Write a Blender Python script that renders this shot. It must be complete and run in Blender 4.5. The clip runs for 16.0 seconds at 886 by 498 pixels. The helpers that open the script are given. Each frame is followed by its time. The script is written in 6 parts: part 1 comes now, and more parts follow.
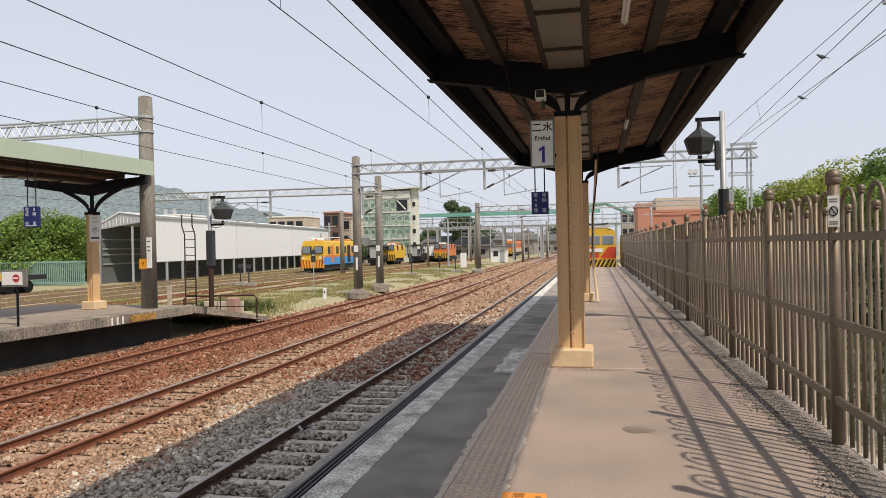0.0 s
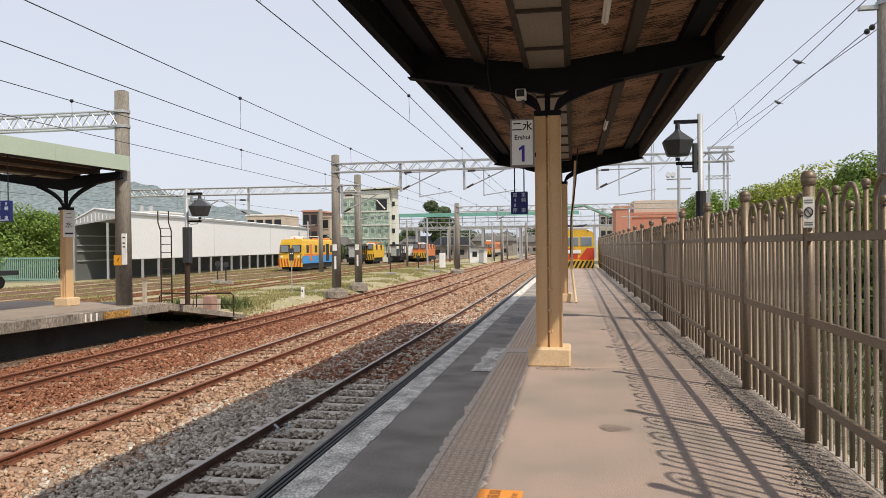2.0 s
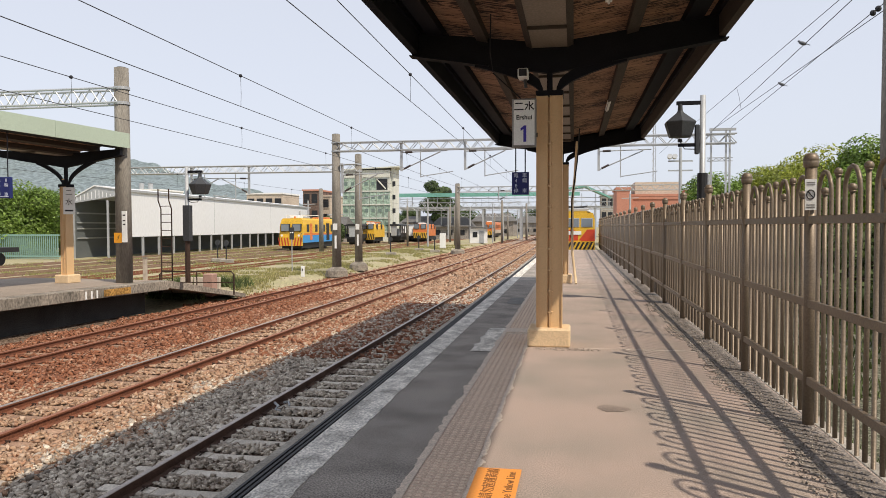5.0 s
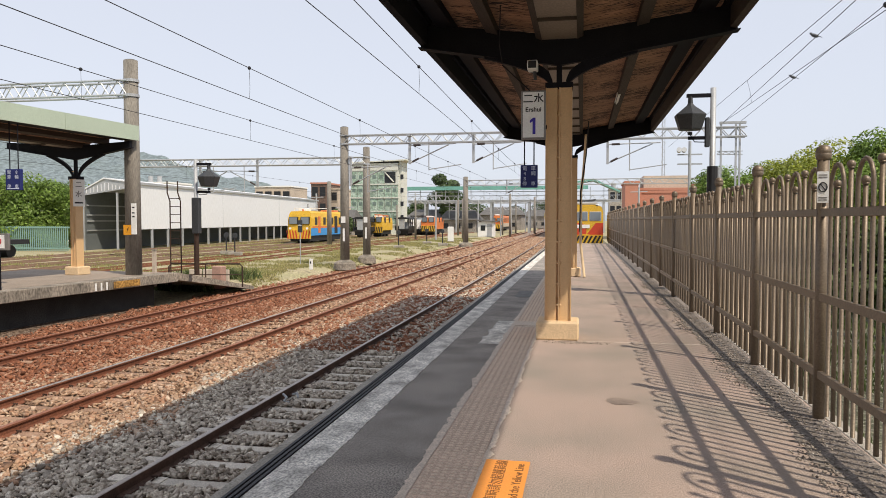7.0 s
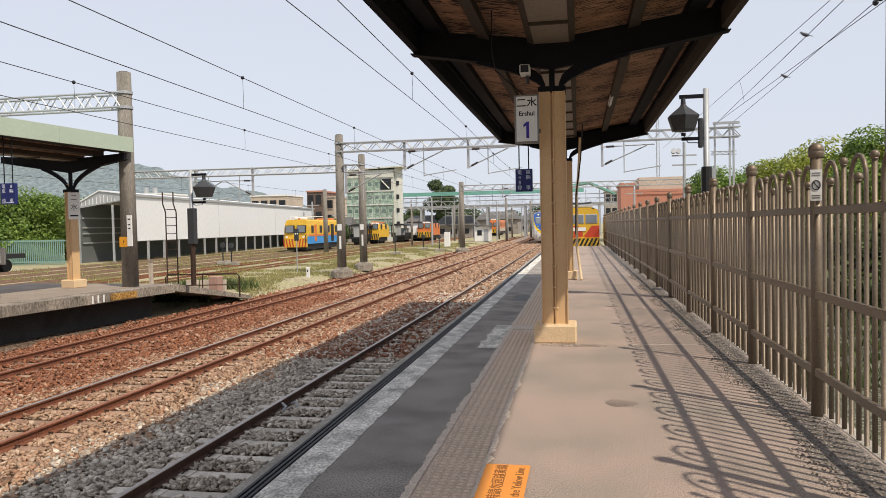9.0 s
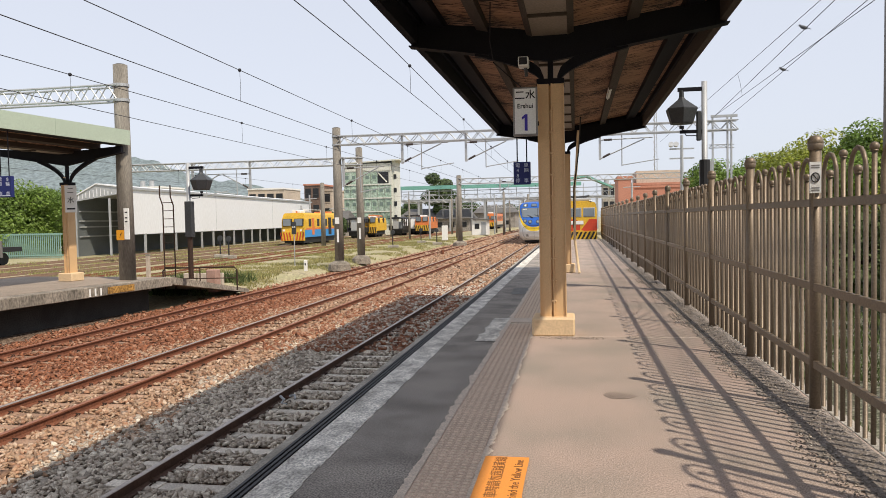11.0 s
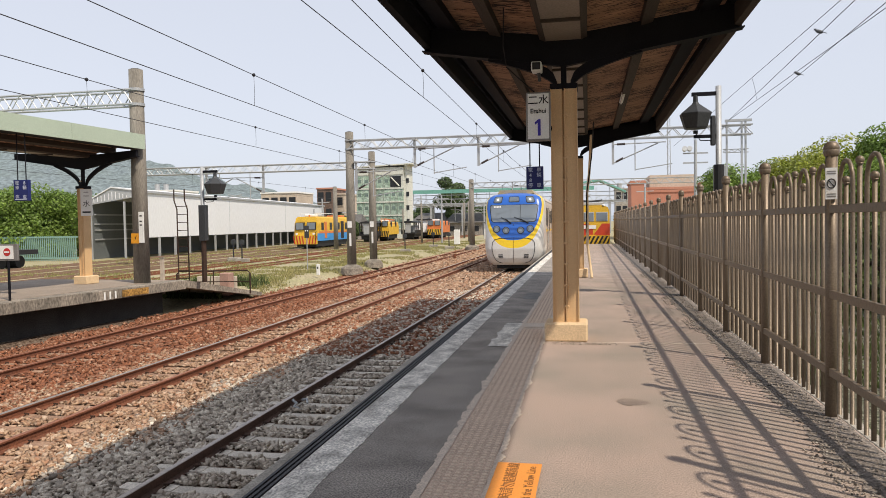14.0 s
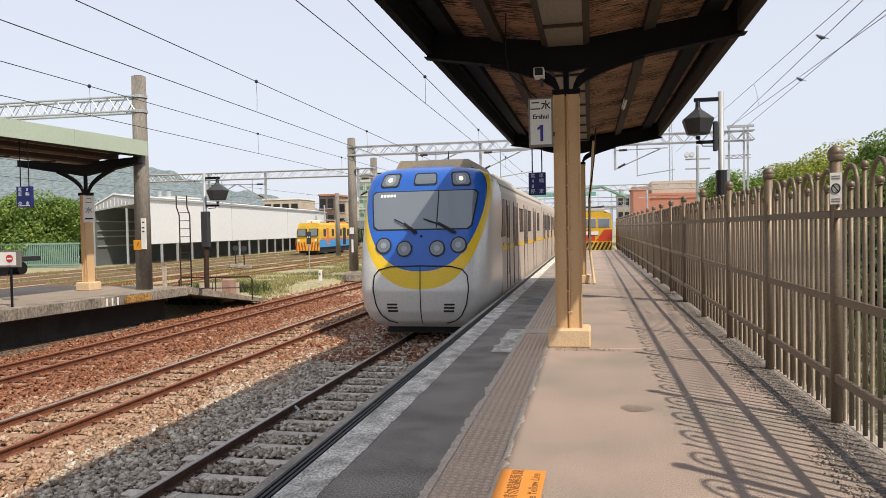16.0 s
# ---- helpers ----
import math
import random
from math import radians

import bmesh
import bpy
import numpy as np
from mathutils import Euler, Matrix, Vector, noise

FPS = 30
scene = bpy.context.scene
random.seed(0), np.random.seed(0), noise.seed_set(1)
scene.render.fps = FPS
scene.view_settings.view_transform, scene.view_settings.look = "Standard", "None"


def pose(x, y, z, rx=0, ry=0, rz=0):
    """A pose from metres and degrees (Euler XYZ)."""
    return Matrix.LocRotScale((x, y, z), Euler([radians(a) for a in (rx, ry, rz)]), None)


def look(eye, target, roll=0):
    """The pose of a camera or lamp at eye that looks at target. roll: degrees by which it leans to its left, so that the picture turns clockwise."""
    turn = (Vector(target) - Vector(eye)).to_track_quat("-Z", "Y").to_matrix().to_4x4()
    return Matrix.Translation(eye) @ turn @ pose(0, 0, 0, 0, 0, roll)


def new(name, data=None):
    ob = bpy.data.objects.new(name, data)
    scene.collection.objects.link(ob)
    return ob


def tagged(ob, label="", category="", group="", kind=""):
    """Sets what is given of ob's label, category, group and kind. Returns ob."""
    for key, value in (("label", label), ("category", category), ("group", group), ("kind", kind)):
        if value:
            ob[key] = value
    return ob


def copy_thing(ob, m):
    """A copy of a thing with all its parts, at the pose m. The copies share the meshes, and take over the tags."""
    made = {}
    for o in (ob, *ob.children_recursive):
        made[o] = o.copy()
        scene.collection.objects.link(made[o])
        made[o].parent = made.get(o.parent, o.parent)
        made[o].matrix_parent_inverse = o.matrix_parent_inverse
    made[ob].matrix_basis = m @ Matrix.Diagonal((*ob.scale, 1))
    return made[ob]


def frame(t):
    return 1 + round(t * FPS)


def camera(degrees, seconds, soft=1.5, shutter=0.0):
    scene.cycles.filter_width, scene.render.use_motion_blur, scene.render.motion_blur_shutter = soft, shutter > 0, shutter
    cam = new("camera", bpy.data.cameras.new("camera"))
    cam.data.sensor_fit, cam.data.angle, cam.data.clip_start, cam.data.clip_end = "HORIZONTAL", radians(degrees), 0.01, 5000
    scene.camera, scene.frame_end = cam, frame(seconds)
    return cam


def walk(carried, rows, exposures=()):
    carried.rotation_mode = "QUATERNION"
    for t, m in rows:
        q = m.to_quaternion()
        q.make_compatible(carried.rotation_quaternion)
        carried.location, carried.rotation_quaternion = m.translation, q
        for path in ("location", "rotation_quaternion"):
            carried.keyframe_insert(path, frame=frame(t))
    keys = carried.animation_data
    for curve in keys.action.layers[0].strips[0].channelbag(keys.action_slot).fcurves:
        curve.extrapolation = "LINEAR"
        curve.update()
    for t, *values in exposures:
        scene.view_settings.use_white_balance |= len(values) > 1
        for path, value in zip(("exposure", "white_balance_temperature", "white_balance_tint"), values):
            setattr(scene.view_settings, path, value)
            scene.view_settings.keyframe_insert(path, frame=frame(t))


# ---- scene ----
cam = camera(62.18, 16.0, 0.8)
walk(cam, [
    (0.0, pose(0.018, -0.043, 1.798, 89.806, 1.169, 11.694)),
    (0.5, pose(0.013, -0.032, 1.794, 89.987, 0.775, 11.403)),
    (1.0, pose(0.013, -0.020, 1.781, 90.086, 0.678, 11.009)),
    (1.5, pose(0.031, -0.015, 1.777, 90.019, 0.563, 10.432)),
    (2.0, pose(0.016, -0.019, 1.767, 89.805, 0.592, 10.071)),
    (2.5, pose(0.014, -0.003, 1.763, 89.331, 0.521, 9.971)),
    (3.0, pose(0.018, -0.008, 1.768, 88.910, 0.470, 9.910)),
    (3.5, pose(0.021, -0.005, 1.767, 88.613, 0.401, 9.838)),
    (4.0, pose(0.024, -0.021, 1.770, 88.414, 0.320, 9.790)),
    (6.5, pose(-0.010, 0.008, 1.749, 87.967, -0.044, 10.670)),
    (7.0, pose(-0.000, -0.000, 1.750, 87.749, -0.000, 10.715)),
    (7.5, pose(0.012, -0.010, 1.745, 87.731, 0.066, 10.677)),
    (8.0, pose(0.020, -0.028, 1.757, 87.871, 0.435, 10.637)),
    (8.5, pose(0.019, -0.016, 1.749, 88.041, 0.903, 10.576)),
    (9.0, pose(0.010, -0.005, 1.748, 88.185, 1.151, 10.436)),
    (11.5, pose(-0.004, 0.008, 1.737, 87.504, 1.145, 10.222)),
    (12.0, pose(-0.003, 0.009, 1.737, 87.353, 1.126, 10.327)),
    (12.5, pose(0.002, 0.009, 1.742, 87.243, 1.170, 10.444)),
    (13.0, pose(-0.007, 0.009, 1.749, 87.438, 1.217, 10.602)),
    (13.5, pose(-0.009, 0.010, 1.751, 87.706, 1.203, 10.895)),
    (14.0, pose(-0.010, 0.003, 1.751, 87.995, 0.991, 11.187)),
    (14.5, pose(-0.006, 0.002, 1.748, 88.203, 0.901, 11.210)),
    (15.0, pose(-0.005, 0.010, 1.746, 88.379, 0.958, 11.186)),
    (15.5, pose(-0.013, 0.010, 1.747, 88.487, 0.970, 11.184)),
    (16.0, pose(-0.022, 0.021, 1.744, 88.490, 1.052, 11.342)),
], [(0.0, 0.76), (1.5, 0.82), (3.0, 0.85), (7.0, 0.88), (9.0, 0.82), (11.0, 0.89), (12.5, 0.92), (14.5, 0.83), (15.5, 0.86), (16.0, 0.93)])

# ---- light ----
SUN = Vector((0.80, -0.60, 0)).normalized() * math.cos(radians(52.2)) + Vector((0, 0, math.sin(radians(52.2))))
world = bpy.data.worlds.new("sky")
scene.world = world
world.use_nodes = True
wn = world.node_tree
sky = wn.nodes.new("ShaderNodeTexSky")
sky.sky_type, sky.sun_disc = "NISHITA", False
sky.sun_elevation, sky.sun_rotation = radians(52.2), math.atan2(SUN.x, SUN.y)
sky.air_density, sky.dust_density, sky.ozone_density = 1.0, 1.6, 1.0
haze = wn.nodes.new("ShaderNodeHueSaturation")
haze.inputs["Saturation"].default_value = 0.5
haze.inputs["Hue"].default_value = 0.512
wn.links.new(sky.outputs[0], haze.inputs["Color"])
veil = wn.nodes.new("ShaderNodeMix")
veil.data_type = "RGBA"
veil.inputs[0].default_value = 0.82
veil.inputs[7].default_value = (3.70, 3.92, 4.46, 1)
wn.links.new(haze.outputs[0], veil.inputs[6])
wn.links.new(veil.outputs[2], wn.nodes["Background"].inputs[0])
wn.nodes["Background"].inputs[1].default_value = 0.107
sun = new("sun", bpy.data.lights.new("sun", "SUN"))
sun.data.energy, sun.data.angle, sun.data.color = 2.25, radians(0.9), (1.0, 0.88, 0.72)
sun.matrix_basis = look(SUN * 50, (0, 0, 0))


# ---- materials ----
def mat(name, color, rough=0.8, metal=0.0, var=0.25, scale=6.0, fine=60.0, bump=0.3, dist=0.01, tint=None, stretch=(1, 1, 1), spec=0.4, per=0.0, coat=0.0):
    """A surface with stains at a large scale, grain at a small one, and fine relief."""
    m = bpy.data.materials.new(name)
    m.use_nodes = True
    nt = m.node_tree
    n, l = nt.nodes, nt.links
    b = n["Principled BSDF"]
    b.inputs["Roughness"].default_value, b.inputs["Metallic"].default_value = rough, metal
    b.inputs["Specular IOR Level"].default_value = spec
    b.inputs["Coat Weight"].default_value = coat
    co = n.new("ShaderNodeTexCoord")
    mp = n.new("ShaderNodeMapping")
    mp.inputs["Scale"].default_value = stretch
    l.new(co.outputs["Object"], mp.inputs[0])
    big, small = n.new("ShaderNodeTexNoise"), n.new("ShaderNodeTexNoise")
    for t, s, d in ((big, scale, 5), (small, fine, 3)):
        t.inputs["Scale"].default_value, t.inputs["Detail"].default_value = s, d
        l.new(mp.outputs[0], t.inputs[0])
    tint = tint or [c * 0.55 for c in color]
    ramp = n.new("ShaderNodeMapRange")
    ramp.inputs[1].default_value, ramp.inputs[2].default_value = 0.38, 0.68
    l.new(big.outputs[0], ramp.inputs[0])
    k = n.new("ShaderNodeMath")
    k.operation = "MULTIPLY"
    k.inputs[1].default_value = min(1, var * 2)
    l.new(ramp.outputs[0], k.inputs[0])
    mix = n.new("ShaderNodeMix")
    mix.data_type = "RGBA"
    mix.inputs[6].default_value, mix.inputs[7].default_value = (*color, 1), (*tint, 1)
    l.new(k.outputs[0], mix.inputs[0])
    hsv = n.new("ShaderNodeHueSaturation")
    val = n.new("ShaderNodeMapRange")
    val.inputs[1].default_value, val.inputs[2].default_value = 0.34, 0.66
    val.inputs[3].default_value, val.inputs[4].default_value = 1 - var, 1 + var
    l.new(small.outputs[0], val.inputs[0])
    last = val.outputs[0]
    if per:
        oi = n.new("ShaderNodeObjectInfo")
        geo = n.new("ShaderNodeNewGeometry")
        s = n.new("ShaderNodeMath")
        s.operation = "ADD"
        l.new(oi.outputs["Random"], s.inputs[0])
        l.new(geo.outputs["Random Per Island"], s.inputs[1])
        f = n.new("ShaderNodeMath")
        f.operation = "FRACT"
        l.new(s.outputs[0], f.inputs[0])
        r = n.new("ShaderNodeMapRange")
        r.inputs[3].default_value, r.inputs[4].default_value = 1 - per, 1 + per
        l.new(f.outputs[0], r.inputs[0])
        mu = n.new("ShaderNodeMath")
        mu.operation = "MULTIPLY"
        l.new(last, mu.inputs[0])
        l.new(r.outputs[0], mu.inputs[1])
        last = mu.outputs[0]
    l.new(last, hsv.inputs["Value"])
    l.new(mix.outputs[2], hsv.inputs["Color"])
    l.new(hsv.outputs[0], b.inputs["Base Color"])
    if bump:
        bp = n.new("ShaderNodeBump")
        bp.inputs["Strength"].default_value, bp.inputs["Distance"].default_value = bump, dist
        l.new(small.outputs[0], bp.inputs["Height"])
        l.new(bp.outputs[0], b.inputs["Normal"])
    return m


def glow(name, color, strength):
    m = bpy.data.materials.new(name)
    m.use_nodes = True
    b = m.node_tree.nodes["Principled BSDF"]
    b.inputs["Base Color"].default_value = (*color, 1)
    b.inputs["Emission Color"].default_value, b.inputs["Emission Strength"].default_value = (*color, 1), strength
    return m


def glass(name, color, rough=0.05):
    m = bpy.data.materials.new(name)
    m.use_nodes = True
    b = m.node_tree.nodes["Principled BSDF"]
    b.inputs["Base Color"].default_value, b.inputs["Roughness"].default_value = (*color, 1), rough
    b.inputs["Specular IOR Level"].default_value = 0.9
    b.inputs["Coat Weight"].default_value = 0.5
    return m


def ballast_material(name, a, b2, c, cell):
    """Broken stone: cells of several greys and browns with deep joints."""
    m = bpy.data.materials.new(name)
    m.use_nodes = True
    n, l = m.node_tree.nodes, m.node_tree.links
    b = n["Principled BSDF"]
    b.inputs["Roughness"].default_value = 0.92
    b.inputs["Specular IOR Level"].default_value = 0.2
    co = n.new("ShaderNodeTexCoord")
    v = n.new("ShaderNodeTexVoronoi")
    v.inputs["Scale"].default_value = cell
    l.new(co.outputs["Object"], v.inputs[0])
    sep = n.new("ShaderNodeSeparateColor")
    l.new(v.outputs["Color"], sep.inputs[0])
    cr = n.new("ShaderNodeValToRGB")
    e = cr.color_ramp.elements
    e[0].color, e[1].color = (*a, 1), (*c, 1)
    mid = e.new(0.5)
    mid.color = (*b2, 1)
    l.new(sep.outputs[0], cr.inputs[0])
    no = n.new("ShaderNodeTexNoise")
    no.inputs["Scale"].default_value, no.inputs["Detail"].default_value = 0.7, 4
    l.new(co.outputs["Object"], no.inputs[0])
    mr = n.new("ShaderNodeMapRange")
    mr.inputs[1].default_value, mr.inputs[2].default_value, mr.inputs[3].default_value, mr.inputs[4].default_value = 0.3, 0.7, 0.7, 1.3
    l.new(no.outputs[0], mr.inputs[0])
    h = n.new("ShaderNodeHueSaturation")
    l.new(mr.outputs[0], h.inputs["Value"])
    l.new(cr.outputs[0], h.inputs["Color"])
    l.new(h.outputs[0], b.inputs["Base Color"])
    bp = n.new("ShaderNodeBump")
    bp.invert = True
    bp.inputs["Strength"].default_value, bp.inputs["Distance"].default_value = 1.0, 0.03
    l.new(v.outputs["Distance"], bp.inputs["Height"])
    l.new(bp.outputs[0], b.inputs["Normal"])
    return m


def leafy(m):
    """Lets some light through a leaf."""
    n, l = m.node_tree.nodes, m.node_tree.links
    b, out = n["Principled BSDF"], n["Material Output"]
    tr, mx = n.new("ShaderNodeBsdfTranslucent"), n.new("ShaderNodeMixShader")
    mx.inputs[0].default_value = 0.4
    l.new(b.inputs["Base Color"].links[0].from_socket, tr.inputs[0])
    l.new(b.outputs[0], mx.inputs[1])
    l.new(tr.outputs[0], mx.inputs[2])
    l.new(mx.outputs[0], out.inputs[0])
    return m


# Near bed: the shade between loose stones is put into its dark ramp.
M_STONE_GAPSHADE = ballast_material("ballast_bed", (0.03, 0.02, 0.015), (0.13, 0.085, 0.06), (0.32, 0.24, 0.18), 24)
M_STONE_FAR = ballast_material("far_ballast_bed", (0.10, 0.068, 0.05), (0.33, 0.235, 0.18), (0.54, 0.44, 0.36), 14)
M_ASPHALT = mat("worn_asphalt", (0.33, 0.295, 0.262), 0.9, var=0.55, scale=1.7, fine=75, bump=1.0, dist=0.009, tint=(0.19, 0.172, 0.155))
M_PAVE = mat("pink_grey_asphalt", (0.378, 0.292, 0.248), 0.92, var=0.5, scale=0.8, fine=88, bump=0.8, dist=0.004, tint=(0.275, 0.235, 0.20))
M_KERB = mat("white_painted_concrete", (0.76, 0.725, 0.66), 0.85, var=0.42, scale=5, fine=60, bump=0.9, tint=(0.25, 0.23, 0.205), stretch=(1, 0.6, 1))
M_CONCRETE = mat("weathered_concrete", (0.40, 0.365, 0.315), 0.9, var=0.32, scale=2.5, fine=70, bump=0.5, tint=(0.17, 0.155, 0.13))
M_STAINCON = mat("mossy_stained_concrete", (0.30, 0.26, 0.215), 0.95, var=0.4, scale=1.6, fine=22, bump=0.6, tint=(0.10, 0.09, 0.075), stretch=(1, 1, 0.5))
# Stained, and near black so the platform recess has its shade in the colour.
M_DARKCON = mat("stain_and_shade_concrete", (0.06, 0.057, 0.054), 0.95, var=0.4, scale=1.5, fine=30, bump=0.4)
M_POLECON = mat("spun_concrete", (0.235, 0.215, 0.185), 0.85, var=0.3, scale=1.6, fine=26, bump=0.3, tint=(0.105, 0.095, 0.082), stretch=(3.5, 3.5, 0.3))
M_SLEEPER = mat("concrete_sleeper", (0.62, 0.56, 0.48), 0.9, var=0.25, scale=6, fine=60, bump=0.3, per=0.15)
M_SLEEPER_RUST = mat("rust_stained_sleeper", (0.34, 0.215, 0.145), 0.9, var=0.3, scale=6, fine=60, bump=0.3, per=0.2, tint=(0.20, 0.11, 0.07))
M_GRAVEL = ballast_material("grey_gravel", (0.07, 0.07, 0.05), (0.13, 0.135, 0.09), (0.25, 0.24, 0.19), 22)
M_RUSTRAIL = mat("rusty_rail_steel", (0.20, 0.075, 0.040), 0.85, 0.1, var=0.3, scale=3, fine=50, tint=(0.11, 0.045, 0.028))
M_DARKRAIL = mat("dark_rail_web", (0.13, 0.072, 0.05), 0.7, 0.15, var=0.3, scale=3, fine=50, tint=(0.06, 0.036, 0.028))
M_RAILHEAD = mat("polished_rail_head", (0.40, 0.345, 0.31), 0.42, 0.6, var=0.15, scale=4, fine=30, bump=0.05, tint=(0.27, 0.20, 0.165))
M_RUSTHEAD = mat("rusty_rail_head", (0.30, 0.13, 0.08), 0.6, 0.2, var=0.2, scale=4, fine=40, bump=0.1)
M_OLDRAIL = mat("dull_brown_rail", (0.21, 0.135, 0.095), 0.8, 0.1, var=0.25, scale=2, fine=30)
M_OLDSLEEPER = mat("earthy_sleeper", (0.29, 0.235, 0.165), 0.95, var=0.3, scale=3, fine=30, per=0.2)
M_CLIP = mat("rusty_clip", (0.06, 0.035, 0.025), 0.8, 0.3, var=0.3)
M_FENCE = mat("bronze_painted_steel", (0.192, 0.15, 0.108), 0.45, 0.3, var=0.16, scale=2.5, fine=70, bump=0.08, tint=(0.14, 0.106, 0.076))
M_CREAM = mat("cream_painted_steel", (0.66, 0.44, 0.235), 0.5, var=0.08, scale=2, fine=70, bump=0.1, tint=(0.52, 0.33, 0.17))
M_CREAMBASE = mat("cream_painted_concrete", (0.70, 0.52, 0.32), 0.75, var=0.12, scale=5, fine=60, bump=0.3, tint=(0.48, 0.36, 0.24))
M_DKSTEEL = mat("dark_painted_steel", (0.011, 0.011, 0.015), 0.7, 0.0, var=0.2, scale=4, fine=50, bump=0.1, spec=0.12)
M_PURLIN = mat("brown_grey_timber", (0.055, 0.041, 0.032), 0.8, var=0.25, scale=5, fine=60, stretch=(4, 0.5, 4))
M_BOARD = mat("peeling_wood_board", (0.36, 0.205, 0.125), 0.85, var=0.2, scale=0.8, fine=0.5, bump=0.4, dist=0.01, tint=(0.20, 0.105, 0.062), stretch=(3.0, 30, 4), per=0.12)


def peel(m):
    """Short dark flakes where the surface of the boards has come away, thicker in some places than in others."""
    n, l = m.node_tree.nodes, m.node_tree.links
    b = n["Principled BSDF"]
    under = b.inputs["Base Color"].links[0].from_socket
    co, mp = n.new("ShaderNodeTexCoord"), n.new("ShaderNodeMapping")
    mp.inputs["Scale"].default_value = (5.5, 34, 6)
    l.new(co.outputs["Object"], mp.inputs[0])
    flake, spread = n.new("ShaderNodeTexNoise"), n.new("ShaderNodeTexNoise")
    flake.inputs["Scale"].default_value, flake.inputs["Detail"].default_value = 1.0, 3
    spread.inputs["Scale"].default_value, spread.inputs["Detail"].default_value = 1.1, 2
    l.new(mp.outputs[0], flake.inputs[0])
    l.new(co.outputs["Object"], spread.inputs[0])
    add = n.new("ShaderNodeMath")
    add.operation = "MULTIPLY_ADD"
    add.inputs[1].default_value = 0.55
    l.new(spread.outputs[0], add.inputs[0])
    l.new(flake.outputs[0], add.inputs[2])
    edge = n.new("ShaderNodeMapRange")
    edge.inputs[1].default_value, edge.inputs[2].default_value = 0.815, 0.845
    l.new(add.outputs[0], edge.inputs[0])
    mix = n.new("ShaderNodeMix")
    mix.data_type = "RGBA"
    mix.inputs[7].default_value = (0.028, 0.014, 0.009, 1)
    l.new(edge.outputs[0], mix.inputs[0])
    l.new(under, mix.inputs[6])
    l.new(mix.outputs[2], b.inputs["Base Color"])
    return m


peel(M_BOARD)
M_PALEBOARD = mat("pale_panel", (0.26, 0.215, 0.175), 0.6, var=0.15, scale=2, fine=30)
M_GREENFASCIA = mat("pale_green_sheet", (0.42, 0.50, 0.40), 0.55, var=0.1, scale=1.0, fine=40, bump=0.05, tint=(0.34, 0.40, 0.32))
M_GALV = mat("galvanised_steel", (0.42, 0.435, 0.45), 0.5, 0.3, var=0.15, scale=3, fine=50, bump=0.05)
M_WIRE = mat("weathered_wire", (0.06, 0.06, 0.065), 0.6, 0.4, var=0.1, bump=0)
M_WHITE = mat("white_enamel", (0.80, 0.80, 0.78), 0.45, var=0.06, scale=2, fine=50, bump=0.02)
M_SIGNFRAME = mat("grey_sign_frame", (0.22, 0.21, 0.20), 0.5, 0.3, var=0.1)
M_INK = mat("black_ink", (0.02, 0.02, 0.025), 0.6, var=0.1, bump=0)
M_BLUEINK = mat("deep_blue_ink", (0.05, 0.035, 0.35), 0.6, var=0.1, bump=0)
M_NAVY = mat("navy_sign_enamel", (0.012, 0.02, 0.13), 0.45, var=0.1, bump=0.02)
M_PALETEXT = mat("pale_lettering", (0.55, 0.60, 0.75), 0.6, var=0.05, bump=0)
M_ORANGE = mat("orange_floor_sheet", (0.78, 0.30, 0.055), 0.7, var=0.08, scale=4, fine=90, bump=0.2, tint=(0.64, 0.25, 0.06))
M_BROWNTEXT = mat("brown_lettering", (0.16, 0.07, 0.025), 0.8, var=0.2, fine=120, bump=0)
M_TACTILE = mat("tactile_tile", (0.56, 0.42, 0.325), 0.85, var=0.22, scale=2, fine=80, bump=0.2, tint=(0.45, 0.34, 0.27), per=0.08)
M_DOME = mat("worn_tactile_dome", (0.68, 0.54, 0.42), 0.85, var=0.2, scale=3, fine=60, bump=0.1)
M_MORTAR = mat("pale_mortar", (0.650, 0.546, 0.455), 0.9, var=0.2, scale=10, fine=80, bump=0.5)
M_GRASSSOIL = mat("dry_grass_soil", (0.36, 0.31, 0.20), 0.95, var=0.32, scale=0.35, fine=9, bump=0.8, dist=0.05, tint=(0.28, 0.28, 0.13))
M_GRASS = leafy(mat("dry_and_green_grass", (0.36, 0.32, 0.14), 0.9, var=0.3, scale=0.5, fine=20, bump=0, tint=(0.19, 0.23, 0.07), per=0.3))
M_LEAF = leafy(mat("green_leaf", (0.20, 0.29, 0.055), 0.5, var=0.3, scale=0.6, fine=9, bump=0, tint=(0.10, 0.18, 0.04), per=0.5))
M_LEAF2 = leafy(mat("yellow_green_leaf", (0.34, 0.36, 0.05), 0.5, var=0.3, scale=0.6, fine=9, bump=0, tint=(0.17, 0.235, 0.04), per=0.45))
M_WEED = leafy(mat("dull_weed_leaf", (0.11, 0.145, 0.05), 0.7, var=0.3, scale=0.6, fine=9, bump=0, tint=(0.07, 0.10, 0.03), per=0.4))
M_DARKLEAF = leafy(mat("dark_green_leaf", (0.085, 0.125, 0.045), 0.6, var=0.3, scale=0.5, fine=9, bump=0, tint=(0.05, 0.085, 0.03), per=0.5))
M_BARK = mat("grey_brown_bark", (0.12, 0.09, 0.065), 0.9, var=0.3, scale=5, fine=40)


# ---- builders ----
def mesh_of(bm, name, smooth=False):
    me = bpy.data.meshes.new(name)
    bm.to_mesh(me)
    bm.free()
    if smooth:
        me.polygons.foreach_set("use_smooth", [True] * len(me.polygons))
    return me


